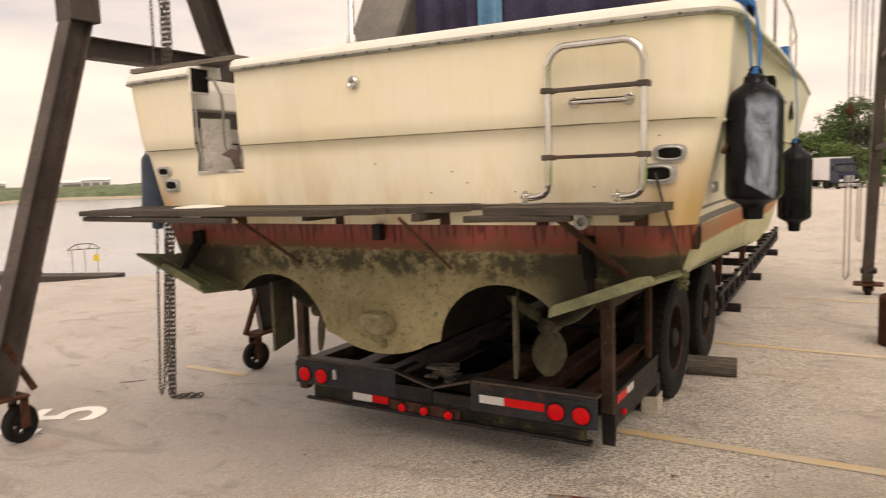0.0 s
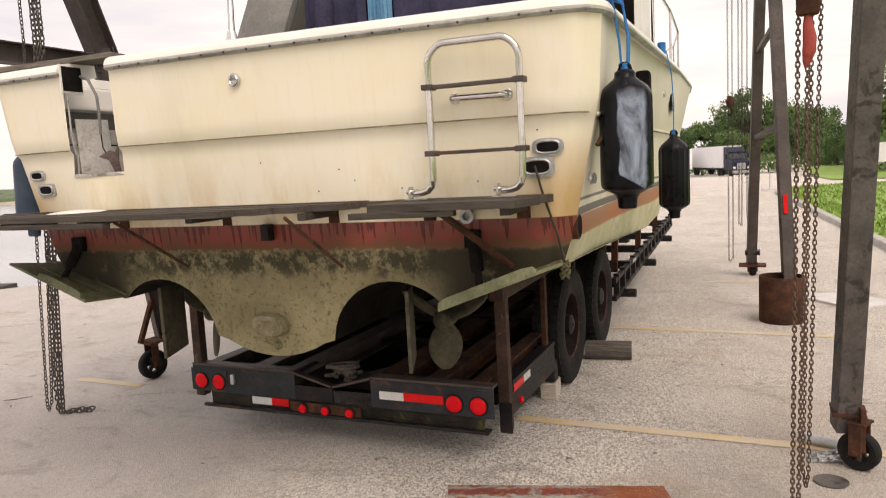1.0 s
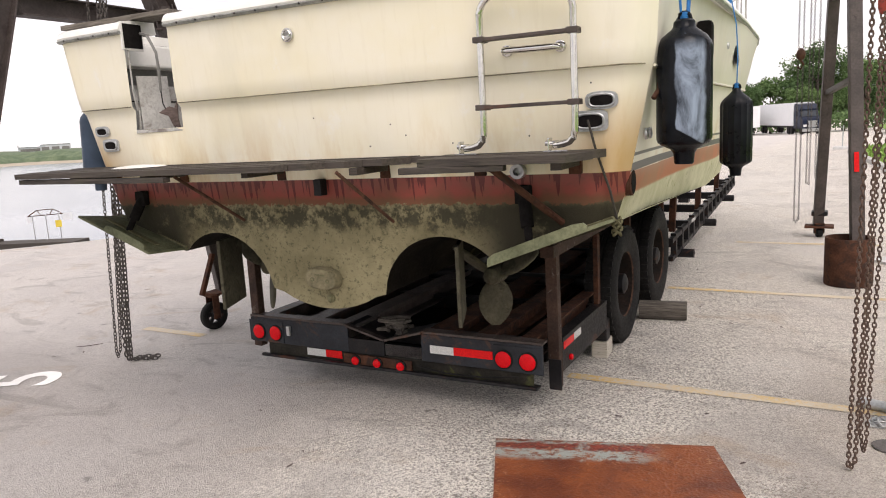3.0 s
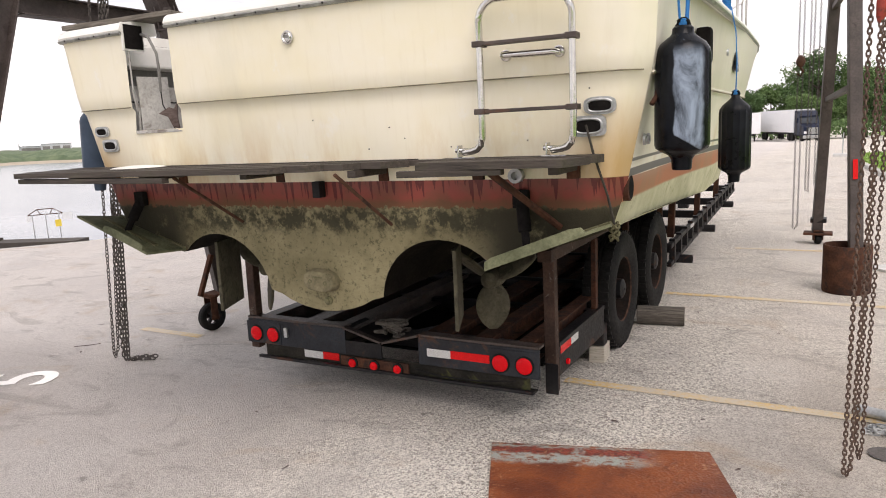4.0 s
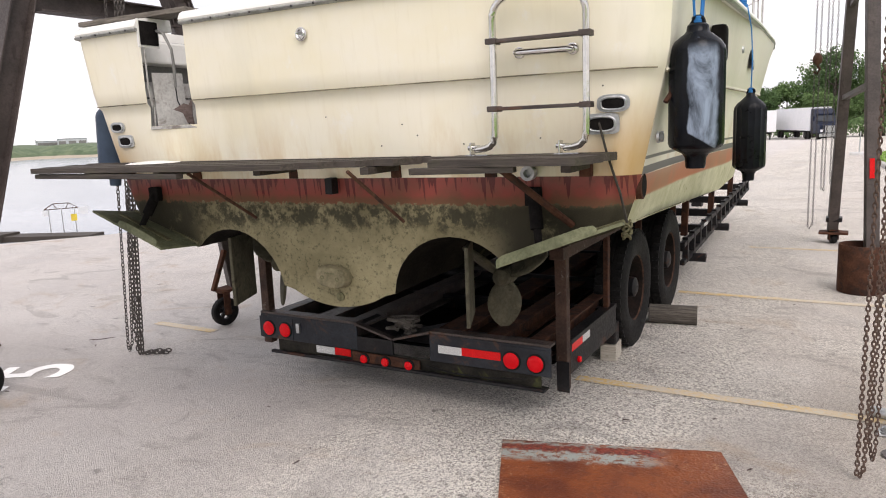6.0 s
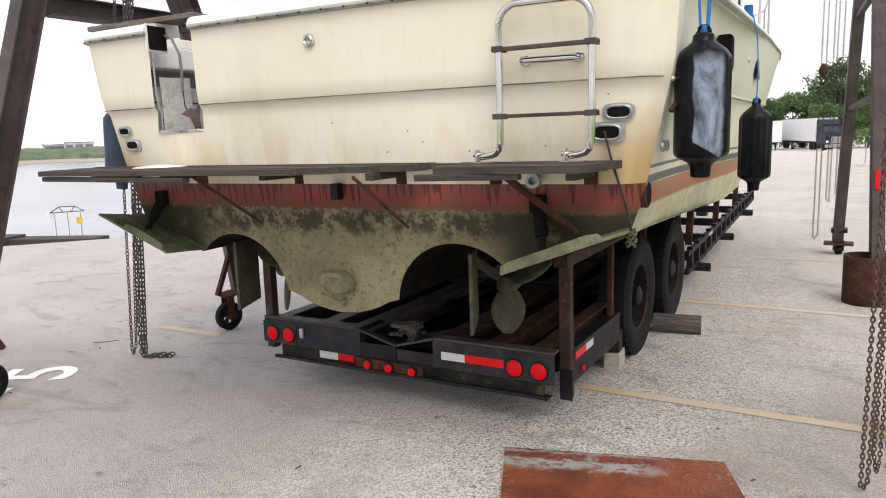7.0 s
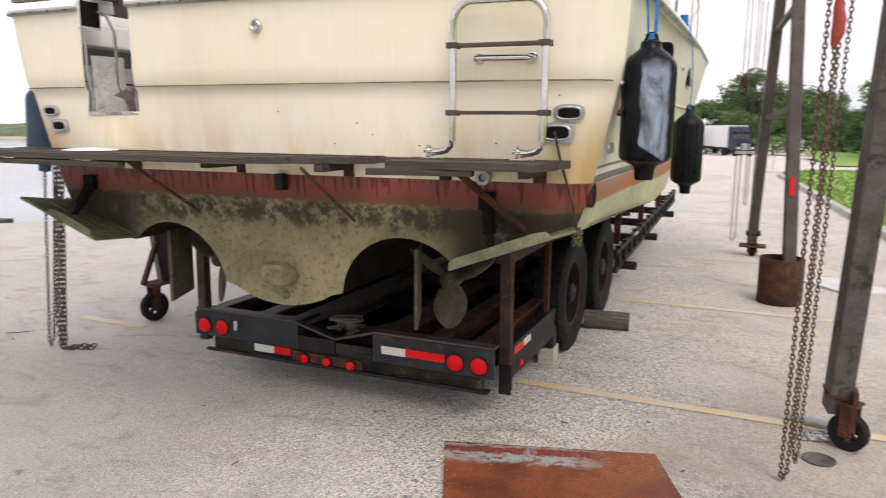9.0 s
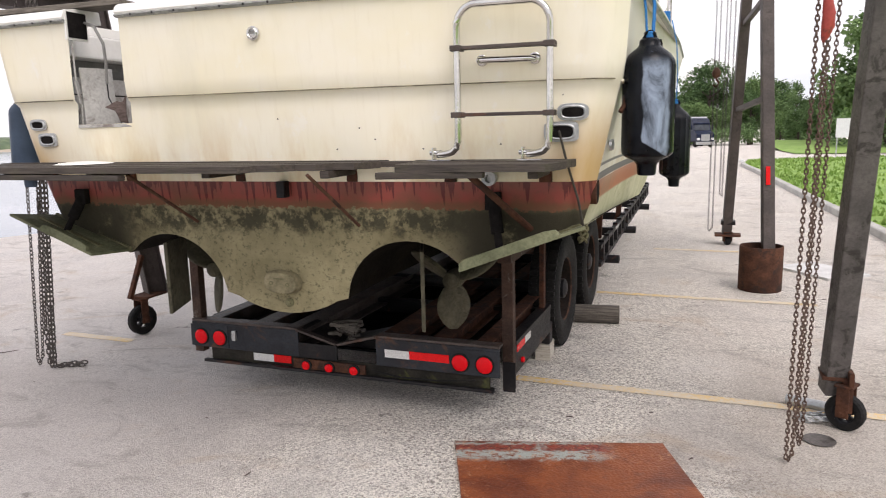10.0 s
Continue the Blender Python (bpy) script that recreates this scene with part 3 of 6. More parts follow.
def build_ground():
    offs = [-5, -4.2, -3.4, -2.6, -1.8, -1.1, -0.5, -0.15, 0, 0.4, 2, 5, 9, 14, 20, 30, 60, 120, 300, 900]
    rows = []
    for y in [-400, -120, -60, -30, -15, -8, -4, -2, 0, 2, 3.35, 4.84, 7, 9.5, 12, 16, 20, 24, 28, 34, 40, 50, 60, 75, 90, 110, 140, 200, 400, 900]:
        e = lerp(EDGE, y)[0]
        rows.append([(e + d, y, fall(y) + (-4.9 * min(1, -d / 4.2) ** 0.8 if d < 0 else 0)) for d in offs])
    solo("ground", grid(rows), GROUND, "worn pale aggregate paving of the boat yard", "paving", kind="structure")


build_ground()
solo("river_bed", grid([[(-900, -900, -5.0), (-4, -900, -5.0)], [(-900, 1500, -5.0), (-4, 1500, -5.0)]]), SAND, "river bed under the water", "river bed", kind="structure")
solo("water", grid([[(-1500, -1500, WATER_Z), (-9, -1500, WATER_Z)], [(-1500, 1500, WATER_Z), (-9, 1500, WATER_Z)]]), WATER, "wide grey river beside the yard", "river", kind="structure")

# the lawn beyond the kerb, with the lane that bends round its far end
KERBLINE = [(6.5, -60.0), (5.6, -20.0), (5.2, -4.0), (4.95, 3.0), (4.62, 8.56), (4.15, 14.4), (3.6, 22.0), (3.2, 28.0), (4.3, 31.5), (6.2, 34.0), (10.0, 35.6), (20, 37.5), (60, 44.0)]


def smooth_line(pts, n=6):
    out = []
    for i in range(len(pts) - 1):
        p0, p1, p2, p3 = (Vector(pts[max(0, min(len(pts) - 1, i + k))]) for k in (-1, 0, 1, 2))
        for s in range(n):
            t = s / n
            out.append(0.5 * (2 * p1 + (p2 - p0) * t + (2 * p0 - 5 * p1 + 4 * p2 - p3) * t * t + (3 * p1 - p0 - 3 * p2 + p3) * t ** 3))
    out.append(Vector(pts[-1]))
    return out


kline = smooth_line(KERBLINE)
rows = []
for i, p in enumerate(kline):
    d = (kline[min(i + 1, len(kline) - 1)] - kline[max(i - 1, 0)]).normalized()
    nrm = Vector((d.y, -d.x))
    q = p + nrm * 0.16
    z = fall(p.y)
    rows.append([(p.x, p.y, z - 0.05), (p.x + nrm.x * 0.01, p.y + nrm.y * 0.01, z + 0.11), (p.x + nrm.x * 0.03, p.y + nrm.y * 0.03, z + 0.125), (q.x, q.y, z + 0.125), (q.x + nrm.x * 0.01, q.y + nrm.y * 0.01, z - 0.02)])
solo("kerb", grid(rows), KERB, "low pale concrete kerb along the lawn", "kerb", kind="structure")
lawn = bmesh.new()
inner = [p + Vector(((kline[min(i + 1, len(kline) - 1)] - kline[max(i - 1, 0)]).normalized().y, -(kline[min(i + 1, len(kline) - 1)] - kline[max(i - 1, 0)]).normalized().x)) * 0.15 for i, p in enumerate(kline)]
lo = [lawn.verts.new((p.x, p.y, fall(p.y) + 0.115)) for p in inner]
hi = [lawn.verts.new((max(p.x + 4, 60.0), min(p.y, 43.0), fall(min(p.y, 43.0)) + 0.30)) for p in inner]
for i in range(len(lo) - 1):
    lawn.faces.new((lo[i], lo[i + 1], hi[i + 1], hi[i]))
solo("lawn", lawn, GRASS, "mown green lawn behind the kerb", "lawn", kind="structure")
solo("verge", grid([[(x, y, fall(y) + 0.06 + (0.8 if y > 60 else 0)) for y in (47 + 0.1 * x, 58 + 0.1 * x, 90)] for x in (7, 20, 40, 70, 130)]), GRASS, "grass verge in front of the woods", "grass", kind="structure")


def tufts():
    b = bmesh.new()
    rng = random.Random(5)
    for _ in range(5200):
        y = rng.uniform(4, 36)
        k = lerp([(p.y, p.x) for p in inner if p.y < 31.6], min(y, 31.5))[0] + (max(0, y - 31.5) * 1.2)
        x = k + 0.05 + rng.random() ** 1.6 * 9
        h, a = rng.uniform(0.05, 0.13), rng.uniform(0, 6.28)
        z = fall(y) + 0.11 + (x - k) * 0.003
        v = [b.verts.new((x - 0.05 * math.cos(a), y - 0.05 * math.sin(a), z)), b.verts.new((x + 0.05 * math.cos(a), y + 0.05 * math.sin(a), z)), b.verts.new((x + rng.uniform(-0.05, 0.05), y + rng.uniform(-0.05, 0.05), z + h))]
        b.faces.new(v)
    solo("grass_tufts", b, GRASS, "short uneven grass blades on the lawn", "grass", kind="stuff")


tufts()

# far bank with sheds
far = []
for k in range(61):
    a = radians(20 + k * 2.5)
    r0 = 330 + 14 * math.sin(k * 1.7) + 9 * math.sin(k * 0.6)
    far.append([(-math.sin(a) * (r0 + d), math.cos(a) * (r0 + d), z + (0 if d < 8 else noise.noise((k * 0.9, d * 0.1, 0)) * 1.6)) for d, z in ((-10, -4.6), (0, -3.7), (7, -3.2))])
solo("far_beach", grid(far), SAND, "strip of sand on the far river bank", "river bank", kind="structure")
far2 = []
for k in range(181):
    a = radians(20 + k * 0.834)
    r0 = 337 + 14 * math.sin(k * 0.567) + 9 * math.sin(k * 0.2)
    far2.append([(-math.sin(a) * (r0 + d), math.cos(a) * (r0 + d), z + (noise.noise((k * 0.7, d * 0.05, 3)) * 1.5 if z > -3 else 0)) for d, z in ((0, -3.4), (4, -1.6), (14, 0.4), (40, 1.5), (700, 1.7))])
solo("backdrop", grid(far2), HAZYBANK, "low green scrub along the far river bank, haze in its colour", "river bank", kind="structure")


def far_shed(x, y, w, d, h, turn):
    e = thing("far_shed", pose(x, y, 1.2, 0, 0, turn), "pale low industrial shed on the far river bank", "shed", "sheds on the far bank")
    b = box(-w / 2, w / 2, -d / 2, d / 2, -2, h)
    part("wall", b, FARROOF, e)
    r = bmesh.new()
    q = [r.verts.new(p) for p in ((-w / 2 - .4, -d / 2 - .4, h), (w / 2 + .4, -d / 2 - .4, h), (w / 2 + .4, 0, h + d * 0.16), (-w / 2 - .4, 0, h + d * 0.16), (-w / 2 - .4, d / 2 + .4, h), (w / 2 + .4, d / 2 + .4, h))]
    r.faces.new((q[0], q[1], q[2], q[3])), r.faces.new((q[3], q[2], q[5], q[4])), r.faces.new((q[0], q[3], q[4])), r.faces.new((q[1], q[5], q[2]))
    part("roof", r, WHITETRUCK, e)
    for k in range(3):
        part("shed_door", box(-w / 2 + w * (k + 0.5) / 3 - 1.6, -w / 2 + w * (k + 0.5) / 3 + 1.6, -d / 2 - 0.1, -d / 2 - 0.01, 0, h * 0.6), GREYPLASTIC, e)


for i, (az, dist, w, d, h) in enumerate([(-57.0, 392, 13, 9, 3.0), (-58.6, 402, 9, 8, 2.2), (-63.5, 400, 12, 9, 2.6)]):
    far_shed(dist * math.sin(radians(az)), dist * math.cos(radians(az)), w, d, h, -az + 8 * (i % 2))


# ---- trees ----
def tree_meshes(seed, height, spread, leaf, count, size):
    """Trunk with limbs, and a crown of many small leaves in uneven clumps."""
    rng = random.Random(seed)
    wood = bmesh.new()
    top = Vector((rng.uniform(-0.4, 0.4), rng.uniform(-0.4, 0.4), height * 0.62))
    trunk = [Vector((0, 0, -0.3)), Vector((rng.uniform(-.1, .1), rng.uniform(-.1, .1), height * 0.25)), top * 0.75, top]
    tube(trunk, [height * 0.024, height * 0.019, height * 0.013, height * 0.006], 7, wood)
    tips = []
    for k in range(11):
        f = rng.uniform(0.25, 1.0)
        a = 2.4 * k + rng.uniform(-.4, .4)
        p = Vector((0, 0, 0)).lerp(top, f)
        reach = spread * rng.uniform(0.55, 1.0) * (1.15 - 0.5 * f)
        q = p + Vector((math.cos(a) * reach, math.sin(a) * reach, height * rng.uniform(0.10, 0.28)))
        mid = p.lerp(q, 0.5) + Vector((0, 0, -0.05 * height))
        tube([p, mid, q], [height * 0.010, height * 0.007, height * 0.003], 5, wood)
        tips += [q, mid.lerp(q, 0.5)]
    tips += [top + Vector((rng.uniform(-1, 1) * spread * .4, rng.uniform(-1, 1) * spread * .4, rng.uniform(0, height * .34))) for _ in range(7)]
    tips += [Vector((rng.uniform(-1, 1) * spread * .8, rng.uniform(-1, 1) * spread * .8, height * rng.uniform(.12, .4))) for _ in range(6)]
    crown = bmesh.new()
    for k in range(count):
        c = tips[k % len(tips)]
        r = spread * (0.20 + 0.17 * ((k % len(tips)) * 0.37 % 1))
        o = Vector((rng.gauss(0, 1), rng.gauss(0, 1), rng.gauss(0, 0.75)))
        o = o.normalized() * r * rng.random() ** 0.45
        f = (Vector((rng.uniform(-1, 1), rng.uniform(-1, 1), rng.uniform(-0.2, 1)))).normalized()
        s = f.cross(Vector((rng.uniform(-1, 1), rng.uniform(-1, 1), rng.uniform(-1, 1)))).normalized()
        u = f.cross(s)
        w = size * rng.uniform(0.6, 1.3)
        p = c + o
        v = [crown.verts.new(p + s * w * 0.5), crown.verts.new(p + u * w * 0.36), crown.verts.new(p - s * w * 0.5), crown.verts.new(p - u * w * 0.36 + f * w * 0.15)]
        crown.faces.new(v)
    return wood, crown


TREES = []
for i, (h, s, lf) in enumerate([(11, 3.6, 0), (9, 3.2, 1), (12.5, 4.0, 2), (7.5, 3.4, 0), (10, 4.2, 1)]):
    e = thing("tree", pose(0, 0, 0), ["broad green leafy tree in the wood edge", "fresh light-green tree in the wood edge", "tall deep-green tree in the wood edge", "low rounded green tree in the wood edge", "wide light-green tree in the wood edge"][i], "tree", "trees of the wood edge")
    wood, crown = tree_meshes(11 + i, h, s, lf, 8000, 0.30)
    part("trunk", wood, BARK, e, smooth=True)
    part("crown", crown, LEAF[lf], e)
    TREES.append(e)
rng = random.Random(3)
spots = []
for k in range(13):
    spots.append((-16 + k * 3.4 + rng.uniform(-1, 1), 126 + rng.uniform(-3, 5), rng.uniform(0.68, 0.86)))
for k in range(14):
    spots.append((-18 + k * 3.6 + rng.uniform(-1, 1), 135 + rng.uniform(-3, 5), rng.uniform(0.95, 1.30)))
for k in range(11):
    spots.append((15.5 + k * 3.9 + rng.uniform(-1, 1), 72 + k * 0.6 - 8 * math.sin(k * 0.5) + rng.uniform(-2, 2), rng.uniform(0.80, 1.0) * (1.45 + 0.05 * k)))
for k in range(11):
    spots.append((18 + k * 4.2 + rng.uniform(-1, 1), 82 + rng.uniform(-3, 3), rng.uniform(1.05, 1.25) * (1.62 + 0.05 * k)))
for k in range(5):
    spots.append((9.5 + k * 1.6, 96 - k * 4.5, rng.uniform(0.5, 0.66)))
for k, (x, y, s) in enumerate(spots):
    m = pose(x, y, fall(y) + (0.7 if y < 92 and x > 12 else 0), 0, 0, rng.uniform(0, 360)) @ Matrix.Diagonal((s * 1.05, s * 1.05, s, 1))
    if k < len(TREES):
        TREES[k].matrix_world = m
    else:
        e = copy_thing(TREES[(k * 3 + k // 5) % 5], m)
        e.matrix_world = m


def bush_mass():
    b = bmesh.new()
    r = random.Random(8)
    for k in range(16000):
        if k % 2:
            x, y = r.uniform(11, 62), 0
            y = 66 + 0.1 * x - 7 * math.sin((x - 14) / 8) + r.gauss(0, 1.6)
        else:
            x, y = r.uniform(-20, 16), 123 + r.gauss(0, 1.6)
        top = 2.6 + 1.5 * noise.noise((x * 0.25, y * 0.25, 0))
        p = Vector((x, y, fall(y) + 0.3 + top * r.random() ** 0.7))
        f = Vector((r.uniform(-1, 1), r.uniform(-1, 0.3), r.uniform(0, 1))).normalized()
        s = f.cross(Vector((r.uniform(-1, 1), r.uniform(-1, 1), 1))).normalized()
        u, w = f.cross(s), r.uniform(0.22, 0.45)
        b.faces.new([b.verts.new(p + s * w * .5), b.verts.new(p + u * w * .4), b.verts.new(p - s * w * .5), b.verts.new(p - u * w * .4)])
    solo("undergrowth", b, LEAF[0], "dense green undergrowth at the foot of the woods", "bushes", kind="stuff")


bush_mass()


# ---- lorries at the far end of the yard ----
def lorry_trailer(x, y, turn, length, group):
    e = thing("box_trailer", pose(x, y, fall(y), 0, 0, turn), "long white box trailer parked at the end of the yard", "trailer", group)
    part("body", box(-1.28, 1.28, 0, length, 1.15, 4.1, 0.03), WHITETRUCK, e)
    part("underframe", box(-0.5, 0.5, 0.3, length - 0.2, 0.85, 1.147), STEEL, e)
    part("skirt_rail", box(1.285, 1.30, 2.5, length - 4, 1.5, 1.62), GREYPLASTIC, e, "dark stripe along the side")
    for yy in (length - 1.5, length - 2.8):
        for s in (-1, 1):
            part("wheel", moved(lathe([(0.28, -0.13), (0.50, -0.13), (0.52, -0.08), (0.52, 0.08), (0.50, 0.13), (0.28, 0.13)], 20, "x"), Matrix.Translation((s * 1.1, yy, 0.52))), RUBBER, e)
    for s in (-0.9, 0.9):
        part("landing_leg", box(s - 0.07, s + 0.07, 2.4, 2.54, 0, 1.147), STEEL, e)
    return e


def lorry_cab(x, y, turn):
    e = thing("lorry_cab", pose(x, y, fall(y), 0, 0, turn), "dark blue lorry tractor with a chrome front", "lorry")
    b = bmesh.new()
    prof = [(0.0, 0.75), (0.0, 1.75), (0.25, 1.95), (1.35, 2.15), (1.75, 3.05), (2.2, 3.75), (3.6, 3.9), (3.6, 0.75)]
    rows = [[(sx * w, yy, zz) for yy, zz in prof] for sx, w in ((-1, 1.15), (1, 1.15))]
    a = [b.verts.new(p) for p in rows[0]]
    c = [b.verts.new(p) for p in rows[1]]
    b.faces.new(a), b.faces.new(c[::-1])
    for i in range(len(a)):
        j = (i + 1) % len(a)
        b.faces.new((a[i], c[i], c[j], a[j]))
    bmesh.ops.bevel(b, geom=b.edges[:], offset=0.06, segments=2, affect="EDGES")
    part("body", b, BLUETRUCK, e)
    w = grid([[(-1.0, 1.36, 2.22), (1.0, 1.36, 2.22)], [(-0.95, 1.70, 2.98), (0.95, 1.70, 2.98)]])
    w.transform(Matrix.Translation((0, -0.03, 0.02)))
    part("windscreen", w, CABGLASS, e)
    part("grille", box(-0.55, 0.55, -0.05, 0.02, 0.85, 1.7, 0.02), GALV, e, "chrome grille")
    part("bumper", box(-1.2, 1.2, -0.18, 0.05, 0.35, 0.74, 0.05), GALV, e, "bright metal bumper")
    for s in (-1, 1):
        part("headlight", box(s * 0.9 - 0.2, s * 0.9 + 0.2, -0.05, 0.02, 0.95, 1.25, 0.02), SIGNWHITE, e, "pale headlight")
        part("mirror", box(s * 1.42 - 0.1, s * 1.42 + 0.1, 1.5, 1.6, 2.3, 2.95, 0.03), BLUETRUCK, e)
        part("sun_visor", box(-1.05, 1.05, 1.60, 1.72, 3.0, 3.2, 0.02), BLUETRUCK, e) if s > 0 else None
        for yy in (0.9, 4.4, 5.7):
            part("wheel", moved(lathe([(0.28, -0.15), (0.50, -0.15), (0.52, -0.1), (0.52, 0.1), (0.50, 0.15), (0.28, 0.15)], 20, "x"), Matrix.Translation((s * 0.98, yy, 0.52))), RUBBER, e)
    part("chassis", box(-0.45, 0.45, 0.4, 6.4, 0.6, 0.98), STEEL, e)
    return e


lorry_cab(0.6, 97.0, 20)
lorry_trailer(-0.55, 100.2, 20, 15.0, "box trailers")
lorry_trailer(-7.4, 106.0, 14, 14.0, "box trailers")


# ---- boat ----
BOAT = thing("motor_cruiser", pose(0.055, -0.535, 0, 0, 0, 2.8), "weathered cream motor cruiser with slimed bottom on a trailer", "boat")
WIDTH = [(0.7, 1.64), (1.28, 1.645), (1.42, 1.695), (1.54, 1.73), (2.00, 1.835), (2.03, 1.855), (2.452, 1.885)]
PORT = [(1.28, 0.0), (1.54, 0.035), (2.03, 0.05), (2.452, 0.03)]
OPEN_L = [(1.30, -1.15), (1.87, -1.288), (1.985, -1.262), (2.10, -1.255), (2.30, -1.231), (2.452, -1.212)]
OPEN_R = [(1.30, -0.82), (1.87, -0.884), (1.985, -0.872), (2.10, -0.874), (2.30, -0.855), (2.452, -0.843)]


def half_width(z):
    return lerp(WIDTH, z)[0]


def across(u, z):
    """Where the column u of the transom stands at height z; the opening has edges of its own."""
    left = -half_width(z) + lerp(PORT, z)[0]
    return lerp([(-1, left), (-0.70, lerp(OPEN_L, z)[0]), (-0.50, lerp(OPEN_R, z)[0]), (0.0, 0.0), (1, half_width(z))], u)[0]


def low_edge(x):
    """The transom's lower edge: a vee cut by two propeller tunnels."""
    a = abs(x)
    vee = 0.775 + 0.505 * (a / 1.645) ** 1.08
    if a < 0.30:
        vee = min(vee + 0.0, 0.775 + 0.20 * a * a * 4)
    c, r = 0.765, 0.375
    if abs(a - c) < r:
        return max(vee, 0.845 + math.sqrt(max(0, r * r - (a - c) ** 2)))
    return vee


def transom_y(x, z):
    bulge = -0.05 * (1 - min(1.0, (x / 1.88) ** 2))
    ledge = -0.020 * min(1.0, max(0.0, (z - 1.985) / 0.027))
    corner = 0.10 * max(0.0, (abs(x) / half_width(z) - 0.93) / 0.07) ** 2
    return -0.105 * (z - 1.0) + bulge + ledge + corner


def tunnel_u(x):
    """The column that stands at x on the level where the tunnels begin."""
    ends = [(across(u, 1.30), u) for u in (-1, -0.70, -0.50, 0.0, 1)]
    return round(lerp(ends, x)[0], 4)


def build_transom():
    us = sorted(set([round(-1 + k / 26, 4) for k in range(53)] + [-0.70, -0.50] + [tunnel_u(s * (0.765 + 0.375 * math.cos(radians(a)))) for s in (-1, 1) for a in range(0, 181, 9)] + [s * q for s in (-1, 1) for q in (0.985, 0.965, 0.945, 0.02, 0.06, 0.1)]))
    zs = [1.30, 1.36, 1.42, 1.48, 1.54, 1.62, 1.72, 1.80, 1.87, 1.93, 1.985, 2.012, 2.1, 2.2, 2.3, 2.4, 2.452]
    b = bmesh.new()
    cols = []
    for u in us:
        x0 = across(u, 1.30)
        lo = low_edge(x0)
        col = [(x0, lo + (1.30 - lo) * k / 5) for k in range(5)] + [(across(u, z), z) for z in zs]
        cols.append([b.verts.new((x, transom_y(x, z), z)) for x, z in col])
    for i in range(len(us) - 1):
        um = (us[i] + us[i + 1]) / 2
        for k in range(len(cols[i]) - 1):
            zm = (cols[i][k].co.z + cols[i][k + 1].co.z) / 2
            if -0.70 < um < -0.50 and zm > 1.87:
                continue
            b.faces.new((cols[i][k], cols[i + 1][k], cols[i + 1][k + 1], cols[i][k + 1]))
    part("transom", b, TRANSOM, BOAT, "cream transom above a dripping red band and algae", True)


build_transom()

# y, half sheer, sheer z, half chine, chine z, keel z
STATIONS = [(0.0, 1.885, 2.452, 1.645, 1.28, 0.775), (1.5, 1.975, 2.462, 1.72, 1.225, 0.74), (3.0, 2.055, 2.462, 1.78, 1.18, 0.72), (4.5, 2.09, 2.472, 1.77, 1.17, 0.70), (6.0, 2.03, 2.53, 1.63, 1.21, 0.70), (7.5, 1.80, 2.61, 1.32, 1.36, 0.78), (9.0, 1.36, 2.72, 0.82, 1.62, 1.0), (10.2, 0.70, 2.83, 0.33, 1.98, 1.4), (10.9, 0.28, 2.90, 0.10, 2.3, 1.9), (11.2, 0.03, 2.94, 0.01, 2.65, 2.55)]


def build_hull():
    ys = [0.0, 0.15, 0.4, 0.8, 1.5, 2.2, 3.0, 3.8, 4.5, 5.2, 6.0, 6.8, 7.5, 8.3, 9.0, 9.6, 10.2, 10.6, 10.9, 11.1, 11.2]
    fr = [0, 0.1, 0.115, 0.22, 0.34, 0.48, 0.58, 0.605, 0.625, 0.75, 0.88, 1.0]
    for s in (1, -1):
        rows = []
        for y in ys:
            bs, zs, bc, zc, zk = lerp(STATIONS, y)
            row = []
            for f in fr:
                z = zc + (zs - zc) * f
                stern = half_width(z) if y < 3 else 0
                flare = bc + (bs - bc) * (f ** (0.8 + 0.10 * max(0, y - 3)))
                if f > 0.62:
                    flare += 0.022
                k = min(1.0, y / 3.0)
                x = (stern * (1 - k) + flare * k) if y < 3 else flare
                if s < 0:
                    x -= lerp(PORT, z)[0] * max(0, 1 - y / 2.0)
                row.append((s * x, y + transom_y(x, z) * max(0, 1 - y / 0.8) + (0.0 if y else 0.002), z))
            rows.append(row)
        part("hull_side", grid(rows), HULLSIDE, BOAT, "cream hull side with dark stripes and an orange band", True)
    rows = []
    us = sorted(set([k / 20 for k in range(-20, 21)] + [s * (0.765 + 0.375 * math.cos(radians(a))) / 1.645 for s in (-1, 1) for a in range(0, 181, 12)]))
    for y in ys:
        bs, zs, bc, zc, zk = lerp(STATIONS, y)
        row = []
        for u in us:
            vee = zk + (zc - zk) * abs(u)
            k = min(1.0, y / 2.4)
            z = (1 - k) * low_edge(u * 1.645) + k * vee
            row.append((u * bc, y + (transom_y(u * 1.7, z) + 0.01) * max(0, 1 - y / 0.8), z))
        rows.append(row)
    part("hull_bottom", grid(rows), BOTTOM, BOAT, "stained hull bottom with propeller tunnels, its shade in the colour", True)


build_hull()


def sweep(path, profile, name, mat, label=""):
    """A moulding: profile points (outward, up) carried along a level path."""
    rows = []
    n = len(path)
    for i, p in enumerate(path):
        p = Vector(p)
        d = (Vector(path[min(i + 1, n - 1)]) - Vector(path[max(i - 1, 0)]))
        d.z = 0
        d.normalize()
        o = Vector((d.y, -d.x, 0))
        rows.append([tuple(p + o * a + Vector((0, 0, h))) for a, h in profile])
    b = grid(rows, close=True)
    b.verts.ensure_lookup_table()
    m = len(profile)
    b.faces.new([b.verts[k] for k in range(m)])
    b.faces.new([b.verts[(n - 1) * m + k] for k in range(m)][::-1])
    return part(name, b, mat, BOAT, label, True)


